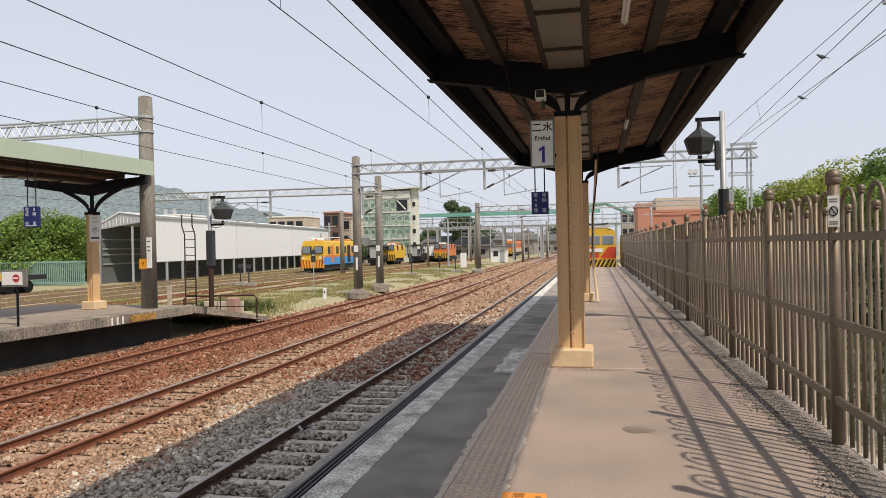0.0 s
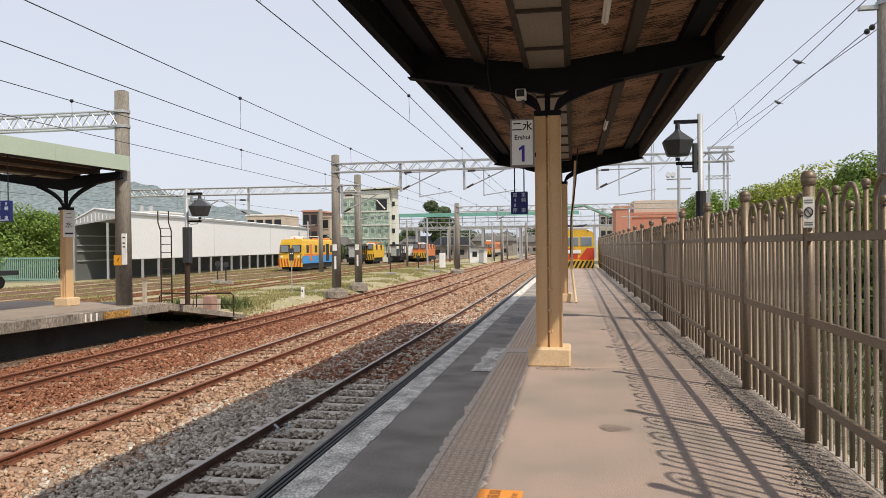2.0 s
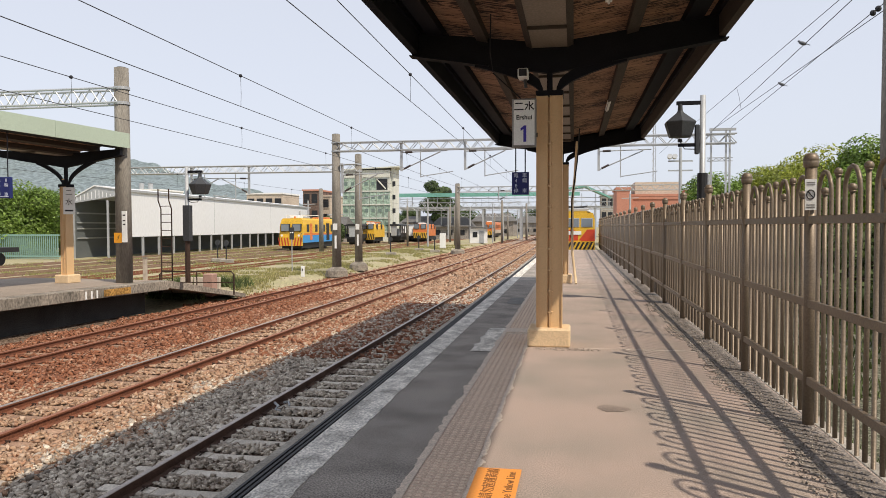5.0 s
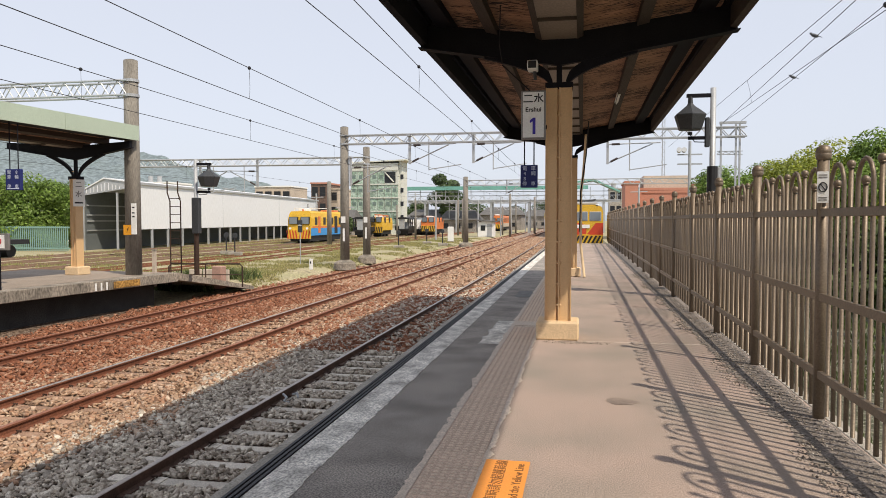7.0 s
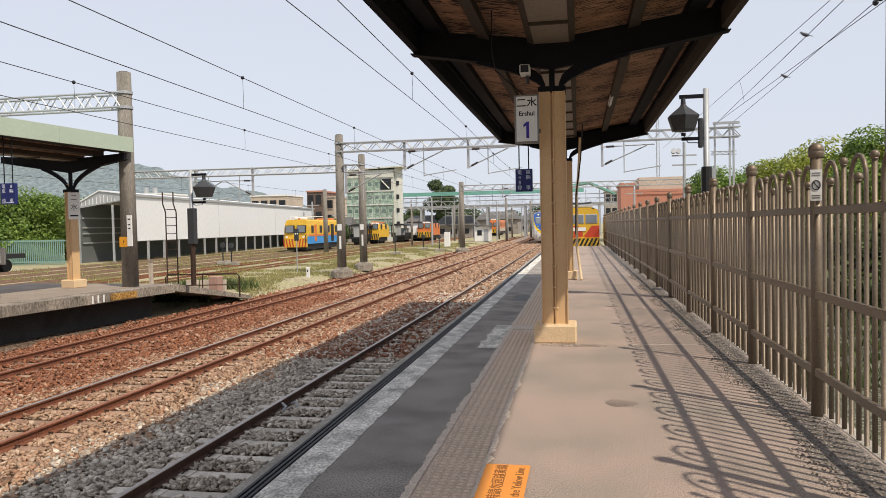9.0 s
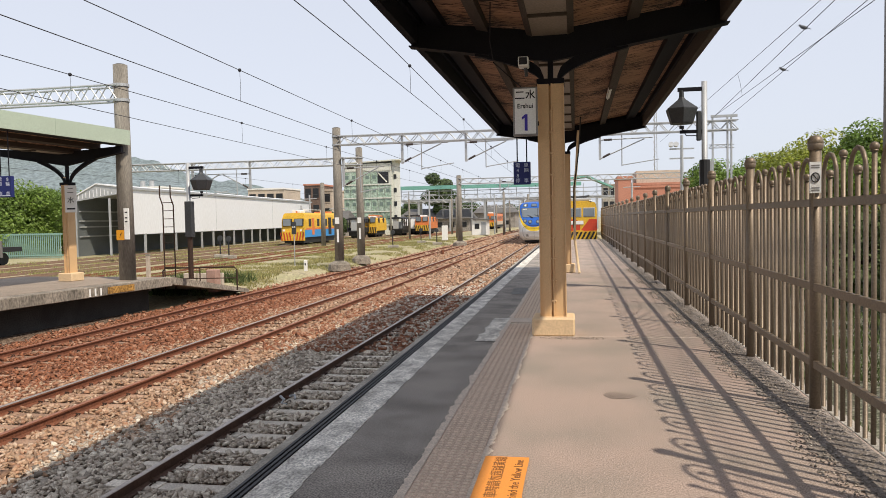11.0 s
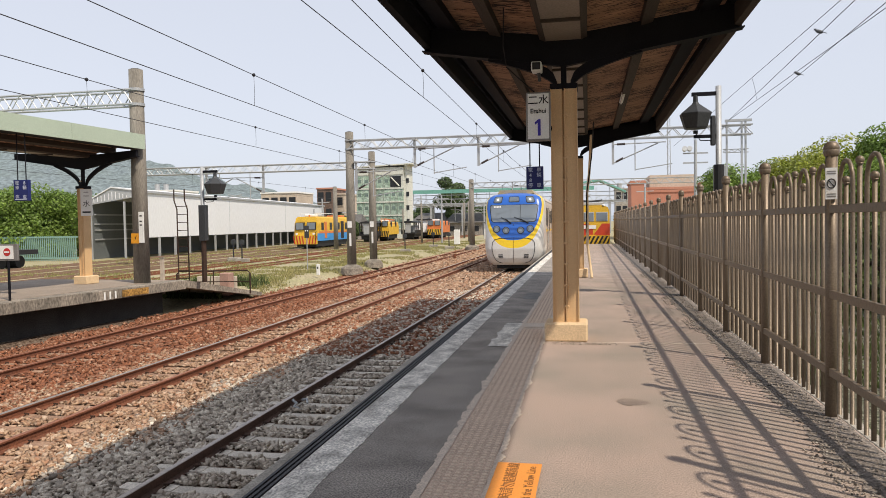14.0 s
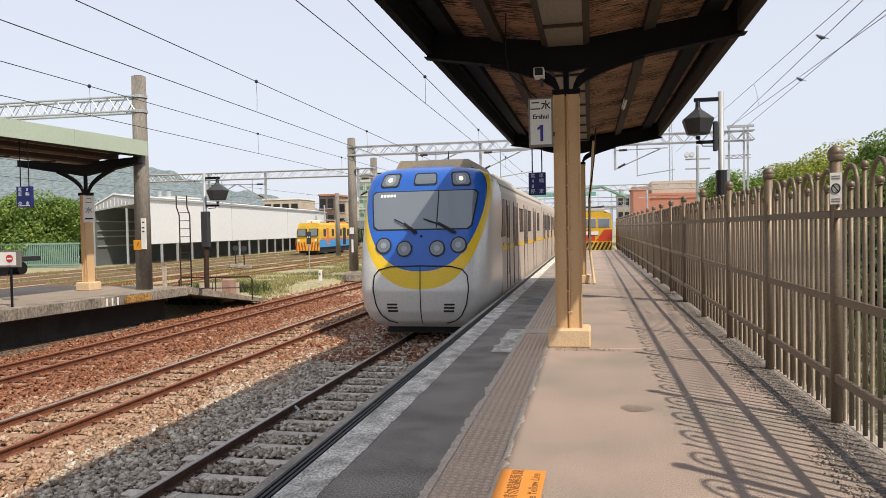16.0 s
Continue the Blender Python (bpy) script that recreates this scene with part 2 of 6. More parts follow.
def part(name, bm, material, parent=None, label="", smooth=False):
    """Links a bmesh, or a mesh that is shared, as one object under a thing or a part."""
    me = bm if isinstance(bm, bpy.types.Mesh) else mesh_of(bm, name, smooth)
    if material and not me.materials:
        me.materials.append(material)
    ob = new(name, me)
    if parent:
        ob.parent = parent
    if label:
        tagged(ob, label)
    return ob


def thing(name, label, category, m=None, group="", kind=""):
    ob = new(name)
    ob.empty_display_size = 0.2
    if m is not None:
        ob.matrix_basis = m
    return tagged(ob, label, category, group, kind)


def box(x0, x1, y0, y1, z0, z1, bm=None, bevel=0.0):
    own = bm is None
    bm = bm or bmesh.new()
    vs = [bm.verts.new((x, y, z)) for x in (x0, x1) for y in (y0, y1) for z in (z0, z1)]
    for f in ((0, 1, 3, 2), (4, 6, 7, 5), (0, 4, 5, 1), (2, 3, 7, 6), (0, 2, 6, 4), (1, 5, 7, 3)):
        bm.faces.new([vs[i] for i in f])
    if bevel and own:
        bmesh.ops.bevel(bm, geom=bm.edges[:], offset=bevel, segments=1, affect="EDGES")
    return bm


def rod(p, q, r, r2=None, seg=8, bm=None):
    """A round bar from p to q, closed at both ends."""
    bm = bm or bmesh.new()
    p, q = Vector(p), Vector(q)
    r2 = r if r2 is None else r2
    turn = (q - p).to_track_quat("Z", "Y").to_matrix()
    a, b = [], []
    for i in range(seg):
        c = Vector((math.cos(i * math.tau / seg), math.sin(i * math.tau / seg), 0))
        a.append(bm.verts.new(p + turn @ (c * r)))
        b.append(bm.verts.new(q + turn @ (c * r2)))
    for i in range(seg):
        j = (i + 1) % seg
        bm.faces.new((a[i], a[j], b[j], b[i]))
    bm.faces.new(a[::-1])
    bm.faces.new(b)
    return bm


def tube(points, r, seg=6, bm=None):
    """A bent bar through points."""
    bm = bm or bmesh.new()
    pts = [Vector(p) for p in points]
    rings = []
    for i, p in enumerate(pts):
        d = (pts[min(i + 1, len(pts) - 1)] - pts[max(i - 1, 0)]).normalized()
        ref = Vector((1, 0, 0)) if abs(d.x) < 0.7 else Vector((0, 1, 0))
        u = d.cross(ref).normalized()
        v = d.cross(u)
        rings.append([bm.verts.new(p + (u * math.cos(k * math.tau / seg) + v * math.sin(k * math.tau / seg)) * r) for k in range(seg)])
    for a, b in zip(rings, rings[1:]):
        for k in range(seg):
            bm.faces.new((a[k], a[(k + 1) % seg], b[(k + 1) % seg], b[k]))
    bm.faces.new(rings[0])
    bm.faces.new(rings[-1][::-1])
    return bm


def ball(c, r, bm=None, u=10, v=7):
    bm = bm or bmesh.new()
    bmesh.ops.create_uvsphere(bm, u_segments=u, v_segments=v, radius=r, matrix=Matrix.Translation(c))
    return bm


def lathe(profile, seg=16, bm=None):
    """Turns (radius, height) pairs about the z axis."""
    bm = bm or bmesh.new()
    rings = [[bm.verts.new((r * math.cos(k * math.tau / seg), r * math.sin(k * math.tau / seg), z)) for k in range(seg)] for r, z in profile]
    for a, b in zip(rings, rings[1:]):
        for k in range(seg):
            bm.faces.new((a[k], a[(k + 1) % seg], b[(k + 1) % seg], b[k]))
    bm.faces.new(rings[0][::-1])
    bm.faces.new(rings[-1])
    return bm


def prism(outline, y0, y1, bm=None):
    """An outline in x and z, drawn out along y."""
    bm = bm or bmesh.new()
    a = [bm.verts.new((x, y0, z)) for x, z in outline]
    b = [bm.verts.new((x, y1, z)) for x, z in outline]
    k = len(outline)
    for i in range(k):
        bm.faces.new((a[i], a[(i + 1) % k], b[(i + 1) % k], b[i]))
    bm.faces.new(a[::-1])
    bm.faces.new(b)
    bmesh.ops.recalc_face_normals(bm, faces=bm.faces[:])
    return bm


def bend(y):
    """How far the line has swung to the west at y."""
    k = min(max(0.0, y - 25), 55)
    return -k * k / 12000 - max(0.0, y - 80) * 0.0092


def along(profile, x, ys, bm=None):
    """A profile in x and z, drawn out along the line."""
    bm = bm or bmesh.new()
    rings = [[bm.verts.new((x + bend(y) + px, y, pz)) for px, pz in profile] for y in ys]
    k = len(profile)
    for a, b in zip(rings, rings[1:]):
        for i in range(k):
            bm.faces.new((a[i], a[(i + 1) % k], b[(i + 1) % k], b[i]))
    bm.faces.new(rings[0][::-1])
    bm.faces.new(rings[-1])
    bmesh.ops.recalc_face_normals(bm, faces=bm.faces[:])
    return bm


def text(words, size, material, parent, m, name="lettering", bold=0.0):
    cu = bpy.data.curves.new(name, "FONT")
    cu.body, cu.size, cu.align_x, cu.align_y, cu.extrude = words, size, "CENTER", "CENTER", 0.0015
    cu.offset = bold
    tmp = new("lettering_curve", cu)
    bpy.context.view_layer.update()
    me = bpy.data.meshes.new_from_object(tmp.evaluated_get(bpy.context.evaluated_depsgraph_get()))
    bpy.data.objects.remove(tmp)
    ob = part(name, me, material, parent)
    ob.matrix_basis = m
    return ob


# ---- ground, tracks and platforms ----
TRACKS = ((-4.06, "polished"), (-7.94, "used"), (-11.62, "rusty"))
YS = [-12 + 4 * i for i in range(10)] + [30 + 10 * i for i in range(28)]


def ground_height(x, y):
    """Low bed under the main tracks, a slightly higher yard to the west, a lower lot to the east."""
    if x < -13.0:
        return -1.10 + 0.33 * min(1, max(0, (-13.0 - x) / 0.9)) * min(1, max(0, (y - 24) / 3))
    if x > 2.3:
        return -0.72
    return -1.10


def build_ground():
    xs = [-900, -300, -120, -60, -40, -30, -22, -18, -15, -14.2, -13.5, -13.0, -12.4, -9, -6, -3, -2, 1.9, 2.3, 2.6, 6, 12, 30, 80, 300, 900]
    ys = [-300, -60, -20] + [-12 + 4 * i for i in range(40)] + [170, 220, 300, 500, 1000, 2200]
    bm = bmesh.new()
    grid = [[bm.verts.new((x, y, ground_height(x, y) + (0.05 * noise.noise((x * 0.3, y * 0.3, 0)) if x < -13 and y > 27 else 0))) for y in ys] for x in xs]
    for a, b in zip(grid, grid[1:]):
        for j in range(len(ys) - 1):
            bm.faces.new((a[j], b[j], b[j + 1], a[j + 1]))
    bmesh.ops.recalc_face_normals(bm, faces=bm.faces[:])
    tagged(part("ground", bm, M_GRASSSOIL), "dry grass and bare soil of the station yard", "ground", kind="structure")
    # Bed with painted gap shade below the near stones, plain stone colours beyond.
    for ys, m in (([y for y in YS if y <= 40], M_STONE_GAPSHADE), ([y for y in YS if y >= 40], M_STONE_FAR)):
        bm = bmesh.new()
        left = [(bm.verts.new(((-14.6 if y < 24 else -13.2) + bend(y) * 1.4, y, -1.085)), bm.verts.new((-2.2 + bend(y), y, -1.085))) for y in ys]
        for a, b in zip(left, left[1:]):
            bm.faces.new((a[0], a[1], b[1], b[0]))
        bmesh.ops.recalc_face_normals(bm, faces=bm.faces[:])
        tagged(part("ballast_bed", bm, m), "bed of rust-stained broken stone, near part dark as gap shade", "ballast", kind="structure")


def stone_material(name, stops):
    m = mat(name, (0.3, 0.25, 0.2), 0.9, var=0.2, scale=4, fine=60, bump=0.3, dist=0.006, spec=0.25)
    n, l = m.node_tree.nodes, m.node_tree.links
    geo = n.new("ShaderNodeNewGeometry")
    cr = n.new("ShaderNodeValToRGB")
    e = cr.color_ramp.elements
    e[0].color, e[1].color = (*stops[0], 1), (*stops[-1], 1)
    for i, c in enumerate(stops[1:-1], 1):
        k = e.new(i / (len(stops) - 1))
        k.color = (*c, 1)
    l.new(geo.outputs["Random Per Island"], cr.inputs[0])
    mixes = [x for x in n if x.bl_idname == "ShaderNodeMix"]
    l.new(cr.outputs[0], mixes[0].inputs[6])
    mixes[0].inputs[7].default_value = (*[c * 0.6 for c in stops[1]], 1)
    return m


M_STONE_GREY = stone_material("grey_stone", ((0.13, 0.105, 0.085), (0.66, 0.58, 0.48), (0.36, 0.30, 0.245), (0.54, 0.46, 0.375), (0.80, 0.72, 0.60)))
M_STONE_BUFF = stone_material("buff_stone", ((0.16, 0.086, 0.054), (0.46, 0.315, 0.212), (0.36, 0.195, 0.12), (0.58, 0.445, 0.335)))
M_STONE_RUST = stone_material("rust_stained_stone", ((0.085, 0.036, 0.022), (0.33, 0.135, 0.072), (0.21, 0.086, 0.048), (0.46, 0.27, 0.18)))


def scatter_stones(name, label, material, count, x0, x1, y0, y1, size, seed, keep=None, base=-1.085, spread=0.042):
    """Loose angular stones in one mesh."""
    rng = np.random.default_rng(seed)
    u = rng.random(count)
    y = y0 + (y1 - y0) * u ** 1.35
    x = x0 + (x1 - x0) * rng.random(count)
    x = x + 0.35 * np.sin(y * 1.7 + seed) * (rng.random(count) < 0.6)
    ok = np.ones(count, bool) if keep is None else keep(x, y)
    x, y = x[ok], y[ok]
    k = len(x)
    x = x + np.array([bend(v) for v in y])
    s = size * (0.6 + 0.8 * rng.random((k, 1, 1)) ** 1.4) * (1 + 0.012 * np.maximum(0, y - 8))[:, None, None]
    cube = np.array([[i, j, h] for i in (-0.5, 0.5) for j in (-0.5, 0.5) for h in (-0.5, 0.5)])
    v = cube[None] * (0.45 + 0.95 * rng.random((k, 8, 1))) + 0.46 * (rng.random((k, 8, 3)) - 0.5)
    v = v * s * np.array([1.45, 1.0, 0.6])
    a, b = rng.random(k) * math.tau, (rng.random(k) - 0.5) * 1.7
    ca, sa, cb, sb = np.cos(a)[:, None], np.sin(a)[:, None], np.cos(b)[:, None], np.sin(b)[:, None]
    vx, vy, vz = v[..., 0], v[..., 1], v[..., 2]
    vx, vz = vx * cb - vz * sb, vx * sb + vz * cb
    vx, vy = vx * ca - vy * sa, vx * sa + vy * ca
    z = base + spread * rng.random(k)
    v = np.stack([vx + x[:, None], vy + y[:, None], vz + z[:, None]], -1).reshape(-1, 3)
    quads = np.array([(0, 1, 3, 2), (4, 6, 7, 5), (0, 4, 5, 1), (2, 3, 7, 6), (0, 2, 6, 4), (1, 5, 7, 3)])
    f = (quads[None] + 8 * np.arange(k)[:, None, None]).reshape(-1, 4)
    me = bpy.data.meshes.new(name)
    me.vertices.add(len(v))
    me.vertices.foreach_set("co", v.ravel())
    me.loops.add(f.size)
    me.loops.foreach_set("vertex_index", f.ravel())
    me.polygons.add(len(f))
    me.polygons.foreach_set("loop_start", np.arange(0, f.size, 4))
    me.polygons.foreach_set("loop_total", np.full(len(f), 4))
    me.update(calc_edges=True)
    me.validate()
    me.materials.append(material)
    return tagged(new(name, me), label, "ballast", kind="stuff")


def off_rails(x, y):
    ok = np.ones(len(x), bool)
    for c, _ in TRACKS:
        for s in (-0.565, 0.565):
            ok &= np.abs(x - c - s) > 0.10
        on = (np.abs(x - c) < 1.0) & (np.abs((y - 3.41 + 0.31) % 0.62 - 0.31) < 0.135)
        ok &= ~on
    return ok


def build_stones():
    scatter_stones("grey_ballast", "grey angular ballast stones beside the nearest rail", M_STONE_GREY, 46000, -6.3, -2.35, 3.5, 30, 0.046, 3, off_rails)
    scatter_stones("buff_ballast", "buff and cream ballast stones between the tracks", M_STONE_BUFF, 38000, -9.3, -5.9, 5, 34, 0.047, 5, off_rails)
    scatter_stones("rusty_ballast", "rust-red ballast stones round the far track", M_STONE_RUST, 40000, -13.5, -8.6, 7, 42, 0.050, 7, off_rails)
    scatter_stones("rusty_ballast", "rust-stained stones scattered by the brake dust", M_STONE_RUST, 9000, -7.0, -3.4, 15, 30, 0.062, 8, off_rails)
    scatter_stones("far_ballast", "pale grey and buff stones along the far tracks", M_STONE_BUFF, 22000, -13.0, -2.5, 30, 115, 0.075, 9, off_rails)


def build_grit():
    """Crumbs of broken concrete and dirt along the foot of the fence and round the column base."""
    m = stone_material("concrete_crumbs", ((0.12, 0.10, 0.085), (0.36, 0.315, 0.27), (0.24, 0.205, 0.175), (0.56, 0.50, 0.43)))
    scatter_stones("fence_foot_grit", "crumbs of broken concrete along the foot of the fence", m, 5500, 1.70, 2.04, 3.0, 26, 0.011, 21, lambda x, y: (x < 2.1) & (x > 1.55), 0.006, 0.004)
    scatter_stones("column_foot_grit", "flakes of old mortar round the column base", m, 220, -0.55, 0.15, 10.5, 10.74, 0.010, 22, None, 0.001, 0.004)


def rail_profile(part_of):
    if part_of == "web":
        half = [(-0.068, -1.075), (-0.068, -1.062), (-0.010, -1.040), (-0.010, -0.968), (-0.034, -0.958), (-0.034, -0.938)]
        return half + [(-x, z) for x, z in half[::-1]]
    return [(-0.0345, -0.9375), (-0.0345, -0.934), (-0.026, -0.928), (0.026, -0.928), (0.0345, -0.934), (0.0345, -0.9375)]


def sleeper_mesh():
    bm = bmesh.new()
    for x0, x1, z in ((-1.0, -0.36, -1.058), (0.36, 1.0, -1.058), (-0.36, 0.36, -1.068)):
        prism([(x0, -1.25), (x1, -1.25), (x1, z), (x0, z)], -0.13, 0.13, bm)
    for v in bm.verts:
        if v.co.z > -1.2:
            v.co.y *= 0.72
    return mesh_of(bm, "sleeper")


def build_tracks():
    sl = sleeper_mesh()
    sl.materials.append(M_SLEEPER)
    sr = sl.copy()
    sr.materials[0] = M_SLEEPER_RUST
    for x, state in TRACKS:
        words = {"polished": "railway track with bright worn rail heads on concrete sleepers", "used": "railway track with rusty webs and one worn rail head",
                 "rusty": "rusty brown railway track on stained sleepers"}[state]
        tr = thing("railway_track", words, "track", kind="structure")
        for s in (-0.565, 0.565):
            web = part("rail", along(rail_profile("web"), x + s, YS), M_DARKRAIL if state == "polished" else M_RUSTRAIL, tr)
            bright = state == "polished" or (state == "used" and s < 0)
            part("rail_head", along(rail_profile("head"), x + s, YS), M_RAILHEAD if bright else M_RUSTHEAD, web)
        n = 0
        y = 3.41
        clips = bmesh.new()
        while y < 150:
            ob = part("sleeper", sl if state == "polished" else sr, None, tr)
            ob.matrix_basis = pose(x + bend(y), y, 0)
            if y < 46:
                for s in (-0.565, 0.565):
                    for e in (-0.085, 0.085):
                        cx = x + s + bend(y) + e
                        tube([(cx, y - 0.05, -1.06), (cx + e * 0.4, y - 0.03, -1.03), (cx - e * 0.2, y, -1.025), (cx + e * 0.4, y + 0.03, -1.03), (cx, y + 0.05, -1.06)], 0.011, 4, clips)
            y += 0.62
            n += 1
        tagged(part("rail_clips", clips, M_CLIP, tr), kind="stuff")
    # sidings of the yard
    for x, y0, y1, lean, rust in ((-19.95, 16, 150, -0.0165, 1), (-23.6, 14, 210, 0.0, 1), (-26.6, 18, 210, -0.005, 0), (-29.5, 18, 210, 0.0, 0), (-32.3, 18, 220, -0.01, 0), (-35.4, 25, 160, -0.02, 0)):
        tr = thing("siding_track", "rusty siding track half sunk in dry grass", "track", kind="structure", m=pose(x, y0, 0.26, 0, 0, -math.degrees(lean)))
        for s in (-0.565, 0.565):
            bm = bmesh.new()
            prism([(s - 0.06, -1.07), (s + 0.06, -1.07), (s + 0.035, -0.93), (s - 0.035, -0.93)], 0, y1 - y0, bm)
            part("rail", bm, M_RUSTRAIL if rust else M_OLDRAIL, tr)
        bm = bmesh.new()
        for i in range(int((y1 - y0) / 0.7)):
            box(-1.0, 1.0, i * 0.7, i * 0.7 + 0.2, -1.17, -1.075, bm)
        tagged(part("sleepers", bm, M_OLDSLEEPER, tr), kind="stuff")


def strip(x0, x1, y0, y1, z, rag0=0.0, rag1=0.0, step=0.06, seed=0, thick=0.006):
    """A thin laid strip whose two long edges may be ragged."""
    rng = random.Random(seed)
    bm = bmesh.new()
    k = max(1, int((y1 - y0) / step))
    prev = None
    for i in range(k + 1):
        y = y0 + (y1 - y0) * i / k
        a = x0 + rag0 * (noise.noise((y * 2.2, seed, 0)) * 0.8 + noise.noise((y * 9, seed, 3)) * 0.6 + rng.uniform(-0.2, 0.2))
        b = x1 + rag1 * (noise.noise((y * 2.2, seed, 7)) * 0.8 + noise.noise((y * 9, seed, 9)) * 0.6 + rng.uniform(-0.2, 0.2))
        row = [bm.verts.new((a, y, z - thick)), bm.verts.new((a, y, z)), bm.verts.new((b, y, z)), bm.verts.new((b, y, z - thick))]
        if prev:
            for j in range(3):
                bm.faces.new((prev[j], prev[j + 1], row[j + 1], row[j]))
        prev = row
    bmesh.ops.recalc_face_normals(bm, faces=bm.faces[:])
    return bm


PLAT_END = 56.5


def tactile_mesh():
    bm = box(-0.19, 0.19, 0.002, 0.298, -0.01, 0.004)
    for i in range(6):
        for j in range(5):
            cx, cy = -0.19 + 0.38 * (i + 0.5) / 6, 0.298 * (j + 0.5) / 5
            lo = [bm.verts.new((cx + sx * 0.02, cy + sy * 0.016, 0.004)) for sx, sy in ((-1, -1), (1, -1), (1, 1), (-1, 1))]
            hi = [bm.verts.new((cx + sx * 0.012, cy + sy * 0.009, 0.0095)) for sx, sy in ((-1, -1), (1, -1), (1, 1), (-1, 1))]
            for k in range(4):
                bm.faces.new((lo[k], lo[(k + 1) % 4], hi[(k + 1) % 4], hi[k]))
            bm.faces.new(hi)
    for f in bm.faces:
        f.material_index = 1 if f.calc_center_median().z > 0.0042 else 0
    return mesh_of(bm, "tactile_tile")


def build_platform():
    pl = thing("platform", "station platform paved in worn pinkish and dark asphalt", "platform", kind="structure")
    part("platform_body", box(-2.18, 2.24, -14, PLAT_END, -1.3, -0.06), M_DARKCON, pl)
    part("edge_coping", box(-2.32, -1.98, -14, PLAT_END, -0.16, -0.004, None, 0.012), M_CONCRETE, pl, "grey concrete edge coping")
    part("white_edge_band", strip(-2.10, -1.81, -14, PLAT_END, 0.006, 0.0, 0.02, 0.04, 4, 0.03), M_KERB, pl, "worn white painted edge band")
    for x in (-2.205, -2.165, -2.125):
        part("rubber_strip", box(x - 0.011, x + 0.011, -14, PLAT_END, -0.01, 0.010), M_INK, pl, "black rubber edge strip")
    part("asphalt_band", strip(-2.0, -1.12, -14, PLAT_END, 0.0, 0, 0.03, 0.1, 8, 0.05), M_ASPHALT, pl, "dark asphalt band by the edge")
    part("asphalt_paving", strip(-0.70, 2.24, -14, PLAT_END, 0.0, 0.02, 0, 0.1, 9, 0.05), M_PAVE, pl, "pinkish grey asphalt paving")
    part("tile_bedding", box(-1.16, -0.66, -14, PLAT_END, -0.05, -0.006), M_MORTAR, pl)
    part("mortar_joint", strip(-1.145, -1.085, -14, PLAT_END, 0.0075, 0.045, 0.01, 0.035, 11), M_MORTAR, pl, "pale ragged mortar joint")
    part("mortar_joint", strip(-0.70, -0.655, -14, PLAT_END, 0.0075, 0.01, 0.05, 0.035, 12), M_MORTAR, pl, "pale ragged mortar joint")
    part("concrete_patch", strip(-1.42, -1.13, 10.25, 12.65, 0.007, 0.07, 0.02, 0.1, 14), M_KERB, pl, "pale concrete repair patch")
    part("concrete_patch", strip(-1.50, -1.15, 16.6, 18.1, 0.007, 0.08, 0.02, 0.1, 15), mat("dull_patch", (0.2, 0.195, 0.19), 0.9, var=0.3), pl, "grey concrete repair patch")
    part("drain_cover", box(-1.12, -0.72, 12.15, 12.62, -0.004, 0.011), M_MORTAR, pl, "pale slotted cover in the tile strip")
    for y in (10.72, 22.6, 34.5):
        part("expansion_joint", strip(-0.62, 2.0, y, y + 0.035, 0.003, 0, 0, 0.012, 16), M_MORTAR, pl)
    bm = bmesh.new()
    rim = [k * math.tau / 28 for k in range(28)]
    bm.faces.new([bm.verts.new((0.38 + (0.15 + 0.05 * noise.noise((math.cos(a) * 1.6, math.sin(a) * 1.6, 4))) * math.cos(a), 7.23 + (0.13 + 0.06 * noise.noise((math.cos(a) * 1.6, math.sin(a) * 1.6, 8))) * math.sin(a), 0.003)) for a in rim])
    part("damp_spot", bm, mat("damp_spot", (0.285, 0.225, 0.19), 0.9, var=0.45, scale=3, fine=88, bump=0.8, dist=0.004), pl, "dark stain in the paving")
    # crumbling gutter between paving and fence
    part("gutter_strip", strip(1.70, 2.10, -14, PLAT_END, 0.006, 0.14, 0.03, 0.04, 19), mat("crumbled_concrete", (0.25, 0.215, 0.19), 0.95, var=0.4, scale=9, fine=40, bump=1.0, dist=0.02, tint=(0.12, 0.105, 0.09)), pl, "crumbling concrete strip along the fence")
    part("fence_kerb", box(2.12, 2.24, -14, PLAT_END + 6, -0.9, 0.008, None, 0.006), M_CONCRETE, pl)
    tm = tactile_mesh()
    tm.materials.append(M_TACTILE)
    tm.materials.append(M_DOME)
    y = -3.0
    while y < PLAT_END - 0.4:
        if not 12.1 < y + 0.15 < 12.65:
            part("tactile_tile", tm, None, pl).matrix_basis = pose(-0.892, y, 0)
        y += 0.30
    # the far platform
    far = thing("far_platform", "old concrete platform with a stained edge and dark recess", "platform", kind="structure")
    part("deck", box(-19.5, -13.42, -14, 22.4, -0.30, 0, None, 0.015), M_STAINCON, far, "stained concrete deck")
    part("deck_paving", box(-19.3, -13.95, -14, 22.3, -0.02, 0.008), mat("pale_paving", (0.31, 0.255, 0.205), 0.9, var=0.2, scale=1, fine=60), far)
    # This wall's dark colour carries the shade under the deck.
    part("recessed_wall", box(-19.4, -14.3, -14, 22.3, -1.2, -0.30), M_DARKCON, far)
    bm = bmesh.new()
    vs = [bm.verts.new(p) for p in ((-17, 22.4, -0.002), (-13.42, 22.4, -0.002), (-13.42, 27.2, -0.86), (-17, 27.2, -0.86), (-17, 22.4, -0.25), (-13.42, 22.4, -0.25), (-13.42, 27.2, -1.0), (-17, 27.2, -1.0))]
